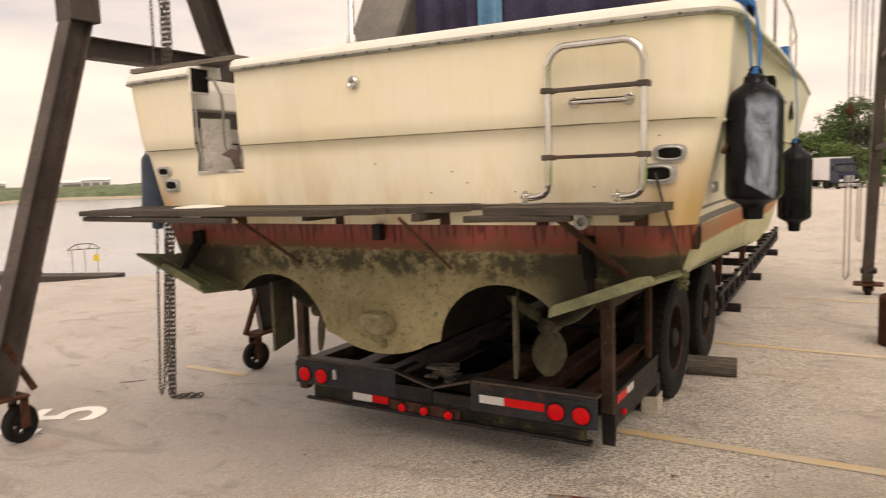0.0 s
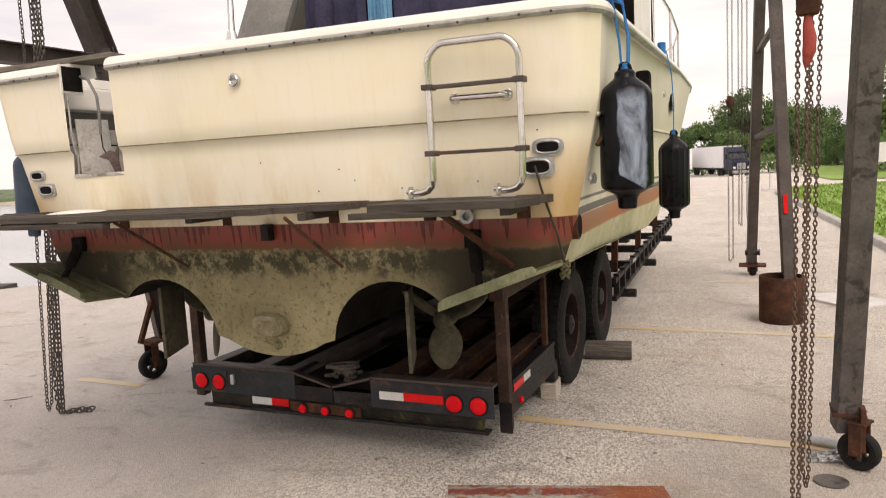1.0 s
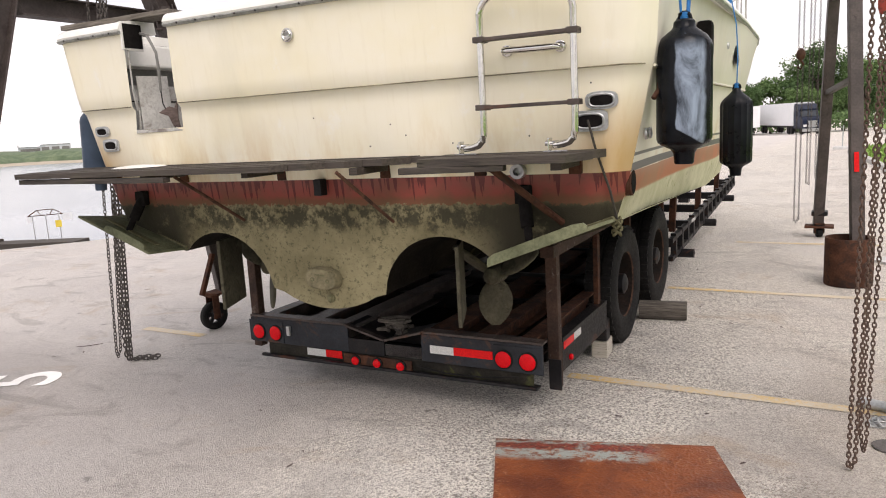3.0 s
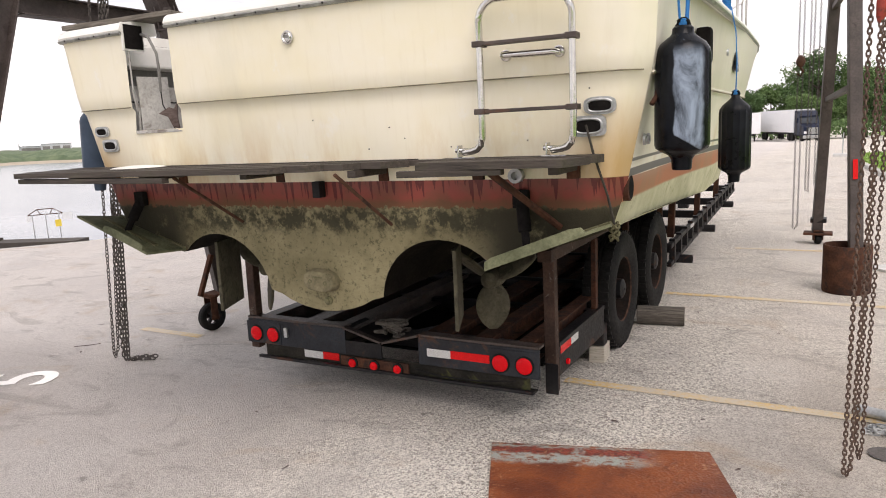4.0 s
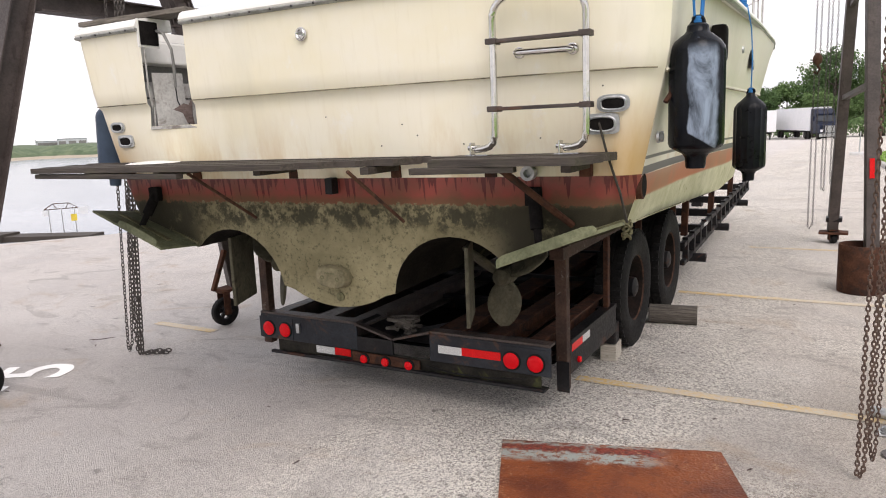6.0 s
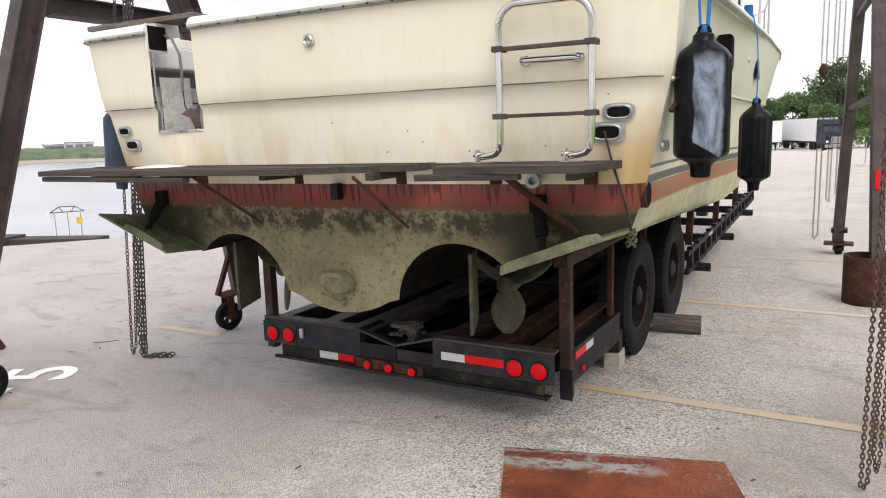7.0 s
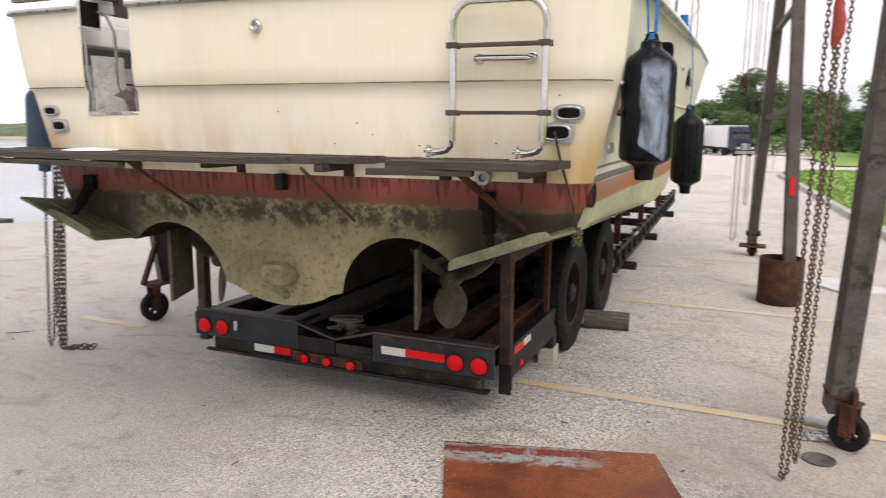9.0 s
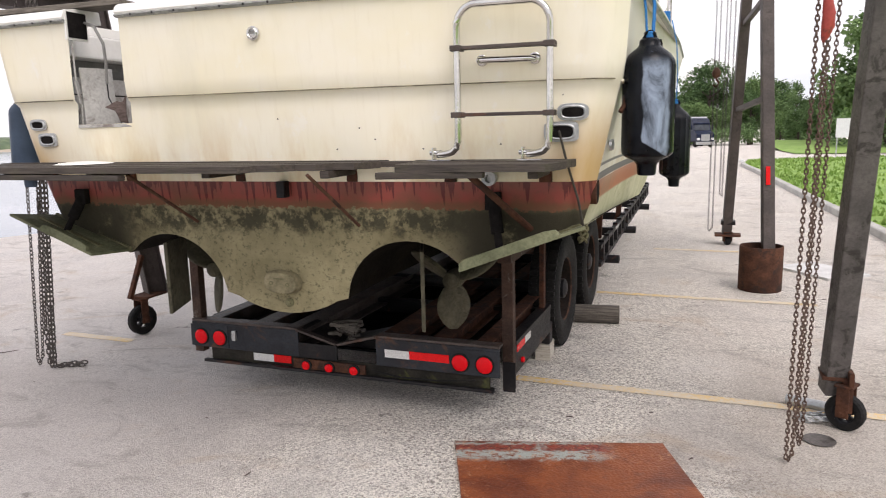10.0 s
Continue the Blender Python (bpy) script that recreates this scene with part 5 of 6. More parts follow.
# trim tabs with their rams
def trim_tab(s):
    e = thing("trim_tab", BOAT.matrix_world.copy(), "algae-coated trim tab with an upturned lip", "trim tab", "trim tabs")
    xi, xo, zi, zo = s * 1.05, s * 1.64, 1.095, 1.285
    yi = transom_y(1.07, 1.1)
    b = bmesh.new()
    pts = [(xi, yi + 0.0, zi + 0.015), (s * 1.655, yi + 0.05, 1.305), (s * 1.715, -0.29, 1.345), (s * 1.115, -0.30, 1.122)]
    v = [b.verts.new(p) for p in pts]
    b.faces.new(v)
    t = part("plate", b, TABTOP, e, "slimy flat tab plate")
    md = t.modifiers.new("thickness", "SOLIDIFY")
    md.thickness, md.offset = 0.014, 0.0
    inner, outer = Vector(pts[3]), Vector(pts[2])
    f0, f1 = (0.0, 0.80) if s > 0 else (0.06, 0.62)
    lip = bmesh.new()
    rows = []
    for f, h in ((f0, 0.030), (f0 + 0.05, 0.040), (f1 - 0.12, 0.042), (f1 - 0.03, 0.032), (f1, 0.012)):
        p = inner.lerp(outer, f) + Vector((0, 0.006, 0.005))
        rows.append([p + Vector((0, 0.016, 0)), p + Vector((0, 0.012, h)), p + Vector((0, -0.002, h)), p + Vector((0, -0.008, 0))])
    grid(rows, lip, close=True)
    lip.verts.ensure_lookup_table()
    lip.faces.new([lip.verts[k] for k in range(4)]), lip.faces.new([lip.verts[16 + k] for k in (3, 2, 1, 0)])
    part("lip", lip, TABTOP, e, "upturned mossy lip")
    part("stiffener", bar(Vector(pts[0]).lerp(inner, 0.55).lerp(Vector(pts[1]).lerp(outer, 0.55), 0.12) + Vector((0, 0, 0.012)), Vector(pts[0]).lerp(inner, 0.55).lerp(Vector(pts[1]).lerp(outer, 0.55), 0.9) + Vector((0, 0, 0.012)), 0.03, 0.014, 0.003), SLIME, e)
    part("hinge", bar(Vector(pts[0]) + Vector((0, -0.012, 0.01)), Vector(pts[1]) + Vector((0, -0.012, 0.01)), 0.02, 0.02, 0.004), SLIME, e)
    x = 1.24 if s > 0 else -1.34
    top = on_transom(x, 1.44, 0.02)
    foot = Vector((x + (0.05 if s > 0 else -0.08), yi - 0.13, 1.185 if s > 0 else 1.225))
    c = part("ram", tube([top, top.lerp(foot, 0.6)], 0.032, 12), DARK, e, "black actuator ram", True)
    part("rod", tube([top.lerp(foot, 0.55), foot], 0.02, 10), DARK, c, "", True)
    part("ram_mount", moved(box(-0.04, 0.04, -0.03, 0.015, -0.045, 0.045, 0.008), Matrix.Translation(top)), DARK, c)


trim_tab(1), trim_tab(-1)
solo("hose_end", moved(lathe([(0.034, 0), (0.036, 0.05), (0.02, 0.05), (0.02, 0.01)], 14, "y"), BOAT.matrix_world @ Matrix.Translation(on_transom(1.23, 1.555, 0.02)) @ Matrix.Rotation(radians(180), 4, "Z")), GALV, "pale round drain fitting under the platform", "drain fitting")
bm = BOAT.matrix_world
solo("mooring_line", tube([bm @ on_transom(1.565, 1.78, 0.016), bm @ on_transom(1.60, 1.64, 0.03), bm @ on_transom(1.65, 1.45, 0.03), bm @ Vector((1.675, -0.02, 1.30)), bm @ Vector((1.68, 0.01, 1.27))], 0.006, 6), ROPEDARK, "dark line tied from the hawse fitting to the chine", "rope", smooth=True)
kn = bmesh.new()
for k in range(7):
    a = k * 1.3
    tube([Vector((1.672 + 0.006 * math.sin(k * 2.1) + 0.017 * math.cos(a + t * 0.7), -0.02 + 0.017 * math.sin(a + t * 0.7), 1.31 - 0.011 * k + 0.010 * math.sin(t * 1.6 + k))) for t in range(9)], 0.007, 5, kn)
solo("rope_knot", kn, SLIME, "green knotted rope at the hull chine", "rope", m=BOAT.matrix_world.copy())


# rudders, shafts and propellers
def stern_gear(s):
    c = 0.85 if s > 0 else -0.82
    r = part("rudder", moved(box(-0.011, 0.011, -0.19, 0.17, 0.0, 0.45, 0.006), pose(c - 0.105, 0.20, 0.70, 0, 0, 20)), GROWTH, BOAT, "thin slimed rudder blade")
    part("rudder_stock", tube([(c, 0.28, 1.12), (c, 0.28, 1.3)], 0.022, 10), GROWTH, r, "", True)
    p = part("propeller", moved(lathe([(0.02, -0.09), (0.05, -0.07), (0.06, 0.03), (0.055, 0.09)], 14, "y"), Matrix.Translation((c - 0.015, 0.50, 0.90))), GROWTH, BOAT, "algae-covered propeller hub", True)
    for k in range(3):
        a = radians((-92 if s > 0 else -99) + 120 * k)
        b = bmesh.new()
        rows = []
        for i in range(9):
            f = i / 8
            rad, w = 0.04 + 0.27 * f, 0.088 * math.sin(math.pi * min(1, 0.10 + 0.87 * f)) ** 0.6
            rows.append([(rad, s * (j - 2) / 2 * w * (0.62 if s > 0 else 0.95), (j - 2) / 2 * w) for j in range(5)])
        grid(rows, b)
        m = Matrix.Translation((c - 0.015, 0.50, 0.90)) @ Matrix.Rotation(-a, 4, "Y")
        b.transform(m @ Matrix.Diagonal((1.0, 1.0, 1.0 if k == 0 else 0.55, 1.0)))
        q = part("blade", b, GROWTH, p, "", True)
        q.modifiers.new("thickness", "SOLIDIFY").thickness = 0.014
    part("shaft", tube([(c + 0.01, 0.50, 0.90), (c - 0.03 * s, 2.2, 0.98)], 0.024, 10), GROWTH, BOAT, "", True)
    part("shaft_strut", bar((c + 0.01, 0.62, 0.90), (c + 0.01, 0.68, 1.25), 0.025, 0.09), GROWTH, BOAT)


stern_gear(1), stern_gear(-1)


# ---- fenders ----
def boat_fender(name, at, r, h, ribbed, label, ropes):
    e = thing(name, at, label, "boat fender", "boat fenders")
    nk = r * 0.42
    prof = [(nk * 0.78, 0.0), (nk * 0.86, h * 0.012), (nk * 0.92, h * 0.075), (nk * 1.15, h * 0.105), (r * 0.80, h * 0.135), (r * 0.95, h * 0.155), (r, h * 0.18), (r, h * 0.5), (r, h * 0.80), (r * 0.96, h * 0.84), (r * 0.80, h * 0.885)]
    prof += [(r * 0.5, h * 0.93), (r * 0.30, h * 0.962), (r * 0.25, h * 0.985), (r * 0.18, h)] if ribbed else [(nk * 1.1, h * 0.935), (nk * 0.95, h * 0.95), (nk * 0.9, h * 0.985), (nk * 0.7, h)]
    b = bmesh.new()
    sides = 48
    rings = []
    for rr, z in prof:
        rings.append([b.verts.new(((rr + (r * 0.028 * math.cos(k * math.pi * 2 / 3) if ribbed and rr > r * 0.85 else 0)) * math.cos(2 * math.pi * k / sides), (rr + (r * 0.028 * math.cos(k * math.pi * 2 / 3) if ribbed and rr > r * 0.85 else 0)) * math.sin(2 * math.pi * k / sides), z)) for k in range(sides)])
    for A, B in zip(rings, rings[1:]):
        for k in range(sides):
            b.faces.new((A[k], A[(k + 1) % sides], B[(k + 1) % sides], B[k]))
    b.faces.new(rings[0][::-1]), b.faces.new(rings[-1])
    part("body", b, PLAINVINYL if ribbed else (BLUEVINYL if ribbed is None else VINYL), e, "", True)
    part("eye", moved(tube([(nk * 0.5 * math.cos(a * 0.628), 0, nk * 0.5 * math.sin(a * 0.628)) for a in range(10)], 0.010, 6, closed=True), Matrix.Translation((0, 0, h + 0.004))), VINYL, e, "", True)
    for pts in ropes:
        part("rope", tube(pts, 0.004 if ribbed else 0.0058, 7), ROPEBLUE, e, "bright blue rope", True)
    knot = bmesh.new()
    for k in range(5):
        a = k * 1.9
        tube([(0.011 * math.cos(a + t * 0.75), 0.011 * math.sin(a + t * 0.75), h - 0.002 + k * 0.007) for t in range(9)], 0.006, 6, knot)
    part("knot", knot, ROPEBLUE, e, "blue rope knot", True)
    return e


boat_fender("boat_fender", pose(2.005, -0.335, 1.555, 0, 0, 20), 0.123, 0.645, False, "large black vinyl fender with chalk and a painted reflection", [[(-0.012, 0.0, 0.64), (-0.022, 0.0, 0.78), (-0.05, -0.01, 0.96)], [(0.012, 0.0, 0.64), (0.022, 0.02, 0.80), (0.0, 0.03, 0.97)], [(0.02, 0.01, 0.64), (0.03, 0.03, 0.80), (0.0, 0.05, 0.98)]])
boat_fender("boat_fender", pose(2.035, 1.45, 1.348, 0, 0, 0), 0.102, 0.585, True, "smaller ribbed black fender hanging on a blue cord", [[(0, 0, 0.58), (0.003, 0.01, 0.8), (-0.01, 0.03, 1.0), (-0.05, 0.10, 1.17)]])
boat_fender("boat_fender", pose(-1.945, -0.50, 1.475, 0, 3, 60), 0.105, 0.60, None, "blue-grey fender hanging on the port side", [[(0, 0, 0.60), (0.02, -0.04, 0.80), (0.03, -0.09, 1.0)]])
wrap = bmesh.new()
for k in range(6):
    tube([(1.93 - 0.07 * math.cos(t * 0.5), -0.37 + 0.018 * k + 0.01 * math.sin(t), 2.500 + 0.035 * math.sin(t * 0.5 + 0.2)) for t in range(7)], 0.006, 6, wrap)
solo("rope_wrap", wrap, ROPEBLUE, "bright blue rope wound over the gunwale", "rope", smooth=True)
wrap2 = bmesh.new()
for k in range(7):
    tube([(1.93 + 0.024 * math.cos(t * 0.8 + k), 1.75 + 0.024 * math.sin(t * 0.8 + k), 2.525 + 0.013 * k) for t in range(9)], 0.008, 6, wrap2)
solo("rope_wrap", wrap2, ROPEBLUE, "bright blue rope tied round the rail foot", "rope", smooth=True)


# ---- trailer ----
TR = thing("boat_trailer", pose(0, 0, 0), "rusty low steel boat trailer with red rear lamps", "trailer")


def round_lamp(x, z, r, y=-0.012):
    l = part("rear_lamp", moved(lathe([(r + 0.010, 0), (r + 0.010, 0.010), (r + 0.002, 0.014)], 22, "y"), Matrix.Translation((x, y + 0.012, z)) @ Matrix.Rotation(radians(180), 4, "Z")), RUBBER, TR, "round lamp in a black rubber ring", True)
    part("lens", moved(lathe([(r, 0.0), (r, 0.016), (r * 0.9, 0.021), (r * 0.5, 0.025), (0.004, 0.026)], 22, "y"), Matrix.Translation((x, y + 0.012, z)) @ Matrix.Rotation(radians(180), 4, "Z")), REDLENS, l, "red lens", True)


# rear cross member with a dropped middle
for x0, x1 in ((-1.14, -0.26), (0.32, 1.15)):
    part("rear_channel", box(x0, x1, 0.0, 0.014, 0.30, 0.482, 0.003), REARPAINT, TR, "blackened rear channel face")
    part("rear_channel_top", box(x0, x1, 0.0, 0.085, 0.484, 0.50, 0.003), FLANGE, TR, "dark upper flange")
part("rear_gusset", slab([(-0.26, 0.0), (-0.26, 0.016), (0.03, 0.016), (0.03, 0.0)], 0.30, 0.40), STEEL, TR)
for a, b in (((-0.27, 0.008, 0.492), (0.02, 0.03, 0.405)), ((0.33, 0.008, 0.492), (0.03, 0.03, 0.405))):
    part("winch_guide", bar(a, b, 0.05, 0.016, 0.003), FLANGE, TR)
    a2, b2 = Vector(a) + Vector((0, 0.26, 0)), Vector(b) + Vector((0, 0.26, 0))
    g = grid([[a, b], [tuple(a2), tuple(b2)]])
    part("winch_guide_plate", g, STEEL, TR)
part("lower_lip", box(-1.0, 1.08, 0.02, 0.028, 0.20, 0.30, 0.002), MOSSYSTEEL, TR, "mossy recessed strip")
lipm = grid([[(-1.02, -0.02, 0.205), (1.12, -0.02, 0.215)], [(-1.0, 0.22, 0.14), (1.05, 0.22, 0.14)]])
q = part("under_plate", lipm, MOSSYSTEEL, TR, "mossy bent plate under the rear channel")
q.modifiers.new("thickness", "SOLIDIFY").thickness = 0.012
part("lip_bar", bar((-1.03, -0.02, 0.212), (1.12, -0.02, 0.222), 0.03, 0.02, 0.004), STEEL, TR)
part("lamp_plate", box(-0.30, 0.245, -0.012, 0.0, 0.212, 0.292, 0.003), RUST, TR, "rusty centre plate for three lamps")
for s in (-1, 1):
    for x in (0.90, 1.057):
        round_lamp(s * x, 0.378, 0.052)
    part("lamp_box", box(s * 1.15, s * 0.83, -0.006, -0.0005, 0.305, 0.465, 0.003), REARPAINT, TR)
for x in (-0.195, -0.02, 0.165):
    round_lamp(x, 0.252, 0.030, -0.024)


def tape(x0, x1, z, y, red):
    part("reflective_tape", box(x0, x1, y - 0.003, y, z - 0.026, z + 0.026), REDTAPE if red else WHITETAPE, TR, "red reflective tape" if red else "white reflective tape")


tape(0.385, 0.555, 0.388, -0.0005, False), tape(0.556, 0.825, 0.390, -0.0005, True)
tape(-0.64, -0.475, 0.262, 0.019, False), tape(-0.474, -0.335, 0.264, 0.019, True)
part("latch", box(-0.79, -0.76, -0.02, 0.0, 0.37, 0.44, 0.004), GALV, TR)
part("wiring", tube([(0.30, -0.016, 0.27), (0.5, -0.02, 0.245), (0.75, -0.02, 0.25), (1.0, -0.02, 0.28)], 0.006, 6), RUBBER, TR, "loose black wire", True)

# deck frame
for x, w, h in ((-1.02, 0.10, 0.14), (-0.62, 0.13, 0.12), (-0.29, 0.20, 0.12), (0.40, 0.18, 0.12), (0.72, 0.12, 0.12), (1.02, 0.10, 0.14)):
    part("deck_beam", ibeam((x, 0.02, 0.42), (x, 4.0, 0.44), w, h, 0.014), RUST if x > 0.2 else FLANGE, TR, "rusty lengthwise beam" if x > 0.2 else "worn lengthwise beam")
for y in (0.30, 1.25, 2.2, 3.3, 4.0):
    part("cross_beam", box(-1.07, 1.07, y, y + 0.08, 0.30, 0.41, 0.006), STEEL, TR)
# Added sheet that makes the gaps between the beams read as black shade.
part("void_shade_sheet", box(-1.05, 1.05, 0.32, 4.2, 0.27, 0.285), DARK, TR, "near-black sheet added for the shade between the beams")
# Strip added along the beam's edge for its bright highlight line.
part("edge_highlight_strip", bar((-0.185, 0.28, 0.492), (-0.185, 3.9, 0.512), 0.012, 0.03, 0.002), FLANGE, TR, "thin strip added for the highlight along a beam edge")
jumble = bmesh.new()
for k in range(8):
    a = random.uniform(0, 6.28)
    tube([(0.03 + 0.10 * math.cos(a + t), 0.16 + 0.07 * math.sin(a * 2 + t), 0.43 + 0.012 * k) for t in range(6)], 0.014, 6, jumble)
tagged(part("winch_strap", jumble, DARKLOG, TR, "grey heap of old strap", True), kind="stuff")

# uprights and bunks
for s in (-1, 1):
    yp = 0.235 if s > 0 else 0.06
    part("corner_post", bar((s * (1.145 if s > 0 else 1.115), yp, 0.15 if s > 0 else 0.25), (s * (1.14 if s > 0 else 1.11), yp, 0.99), 0.066, 0.072, 0.006), WORNPOST, TR, "rusted square corner post", False)
    if s > 0:
        part("post_foot", slab([(1.115, 0.193), (1.195, 0.193), (1.195, 0.20), (1.115, 0.20)], 0.145, 0.34), STEEL, TR)
    part("rear_post", bar((s * 1.14, 1.16, 0.40), (s * 1.14, 1.16, 0.97), 0.035, 0.06, 0.004), RUST, TR)
    part("bunk", bar((s * 1.14, 0.14, 1.02), (s * 1.14, 3.9, 1.05), 0.09, 0.075, 0.008), WORNPOST, TR, "rusty bunk rail under the hull")
    for y in (2.42, 3.85):
        part("bunk_post", bar((s * 1.05, y, 0.45), (s * 1.05, y, 1.01), 0.05, 0.05), RUST, TR)
    part("side_plate", box(s * 1.165, s * 1.175, 0.28, 1.28, 0.235, 0.43, 0.002), STEEL, TR, "dark side plate")
    part("side_rail", box(s * 1.10, s * 1.18, 0.28, 1.28, 0.425, 0.455, 0.004), STEEL, TR)
    part("spring_hanger", box(s * 1.02, s * 1.17, 1.285, 1.385, 0.13, 0.30, 0.012), STEEL, TR, "dark spring hanger block")
part("side_tape", box(1.1755, 1.1785, 0.30, 0.50, 0.375, 0.425), REDTAPE, TR, "red reflective tape")
part("side_tape", box(1.1755, 1.1785, 0.505, 0.65, 0.377, 0.427), WHITETAPE, TR, "white reflective tape")
part("side_lamp", moved(lathe([(0.02, 0), (0.02, 0.015), (0.012, 0.02)], 12, "x"), Matrix.Translation((1.176, 0.42, 0.29))), REDLENS, TR, "small red side lamp", True)


def wheel(x, y):
    r, w = 0.465, 0.235
    prof = [(0.26, -w * 0.42), (0.29, -w * 0.47), (0.38, -w * 0.52), (0.435, -w * 0.48), (0.458, -w * 0.40), (0.465, -w * 0.30), (0.465, -w * 0.10), (0.455, -w * 0.09), (0.455, -w * 0.06), (0.465, -w * 0.05), (0.465, w * 0.05), (0.455, w * 0.06), (0.455, w * 0.09), (0.465, w * 0.10), (0.465, w * 0.30), (0.458, w * 0.40), (0.435, w * 0.48), (0.38, w * 0.52), (0.29, w * 0.47), (0.26, w * 0.42)]
    m = Matrix.Translation((x, y, 0.463))
    tyre = lathe(prof, 40, "x", caps=False)
    for k in range(44):
        for e in (-1, 1):
            c = box(e * w * 0.30 - 0.030, e * w * 0.30 + 0.030, -0.020, 0.020, 0.455, 0.472)
            c.transform(Matrix.Rotation(2 * math.pi * k / 44 + e * 0.03, 4, "X"))
            join(tyre, c)
    t = part("wheel", moved(tyre, m), RUBBER, TR, "worn black trailer tyre", True)
    s = 1 if x > 0 else -1
    rim = [(0.264, s * w * 0.43), (0.255, s * w * 0.38), (0.245, s * w * 0.20), (0.235, -s * w * 0.10), (0.20, -s * w * 0.22), (0.14, -s * w * 0.20), (0.10, -s * w * 0.05), (0.085, s * w * 0.15), (0.08, s * w * 0.38), (0.05, s * w * 0.45), (0.01, s * w * 0.46)]
    part("rim", moved(lathe(rim[:2], 28, "x", caps=False), m), RIMRUST, t, "rust-brown steel rim", True)
    part("wheel_disc", moved(lathe(rim[1:7], 28, "x", caps=False), m), RIM, t, "near-black wheel disc", True)
    part("hub", moved(lathe(rim[6:], 20, "x", caps=False), m), STEEL, t, "blackened wheel hub", True)
    b = bmesh.new()
    for k in range(6):
        a = k * math.pi / 3
        moved_b = lathe([(0.016, 0), (0.016, 0.04)], 6, "x")
        moved_b.transform(m @ Matrix.Translation((-s * w * 0.18, 0.155 * math.cos(a), 0.155 * math.sin(a))) @ (Matrix.Identity(4) if s > 0 else Matrix.Rotation(math.pi, 4, "Z")))
        join(b, moved_b)
    part("wheel_nuts", b, RUST, t)


for s in (-1, 1):
    for y in (1.80, 3.03):
        wheel(s * 1.09, y)
for y in (1.80, 3.03):
    part("axle", tube([(-1.0, y, 0.463), (1.0, y, 0.463)], 0.05, 12), STEEL, TR, "", True)

# forward ladder-like side frames
for s in (-1, 1):
    x = s * 1.13
    part("top_rail", bar((x, 3.95, 0.45), (x, 9.6, 0.69), 0.05, 0.05), STEEL, TR, "long dark side rail")
    part("lower_rail", bar((x, 3.95, 0.25), (x, 9.6, 0.53), 0.05, 0.05), STEEL, TR)
    for k in range(15):
        y = 4.1 + k * 0.38
        f = (y - 3.95) / 5.65
        part("stake", box(x - 0.03, x + 0.03, y, y + 0.07, 0.23 + 0.28 * f, 0.50 + 0.24 * f, 0.003), STEEL, TR)
    part("rail_tape", box(s * 1.158, s * 1.161, 5.1, 5.35, 0.485, 0.525), WHITETAPE, TR) if s > 0 else None
    for y, z in ((4.45, 0.23), (6.2, 0.33), (8.2, 0.43)):
        part("stabiliser_tube", moved(lathe([(0.050, 0), (0.050, 0.19), (0.03, 0.19), (0.03, 0.02)], 14, "x"), pose(s * 1.10, y, z) @ (Matrix.Identity(4) if s > 0 else Matrix.Rotation(math.pi, 4, "Z"))), STEEL, TR, "", True)
    for y in (4.6, 6.4, 8.2):
        part("hull_prop", bar((s * 1.02, y, 0.45), (s * 1.05, y, 1.10 + 0.02 * y), 0.07, 0.07), RUST, TR, "rusty hull prop")
    part("keel_side_pad", box(s * 0.86, s * 1.14, 4.3, 5.1, 1.03, 1.10, 0.006), PLANK, TR)
for y in (4.3, 5.4, 6.6, 7.8, 9.3):
    f = (y - 3.95) / 5.65
    part("cross_member", box(-1.1, 1.1, y, y + 0.09, 0.30 + 0.24 * f, 0.40 + 0.24 * f, 0.006), STEEL, TR)
part("spine", box(-0.12, 0.12, 4.0, 11.5, 0.36, 0.52, 0.01), STEEL, TR)
for y in (5.0, 8.6):
    part("keel_block", box(-0.2, 0.2, y, y + 0.3, 0.52, 0.72 + 0.01 * (y - 5), 0.01), SLEEPER, TR)
for y in (9.2,):
    for s in (-1, 1):
        part("front_prop", bar((s * 0.9, y, 0.6), (s * 0.72, y, 1.66), 0.06, 0.06), RUST, TR)
part("front_leg", box(-0.1, 0.1, 11.2, 11.4, 0.0, 0.37, 0.006), STEEL, TR)

# things on the ground beside it


def timber_log():
    """A split, rounded timber with a pale sawn end."""
    e = thing("timber_chock", pose(1.40, 2.50, 0, 0, 0, 8), "weathered dark log chock with a pale sawn end", "timber chock")
    rows = []
    for i in range(15):
        x = -0.26 + 0.40 * i / 14
        ring = []
        for k in range(22):
            a = 2 * math.pi * k / 22
            r = 0.080 * (1 + 0.035 * noise.noise((x * 2, math.cos(a) * 2, math.sin(a) * 2)) - (0.055 if k % 5 == 2 else 0))
            c, q = math.cos(a), math.sin(a)
            ring.append((x, r * 1.06 * math.copysign(abs(c) ** 0.75, c), 0.079 + r * math.copysign(abs(q) ** 0.75, q)))
        rows.append(ring)
    b = grid(rows, close=True)
    part("trunk", b, DARKLOG, e, "", True)
    for f, x in ((rows[-1], 0.002), (rows[0], -0.002)):
        d = bmesh.new()
        d.faces.new([d.verts.new((p[0] + x, p[1] * 0.97, 0.079 + (p[2] - 0.079) * 0.97)) for p in f])
        part("sawn_end", d, PALEWOOD, e, "pale sawn end grain")


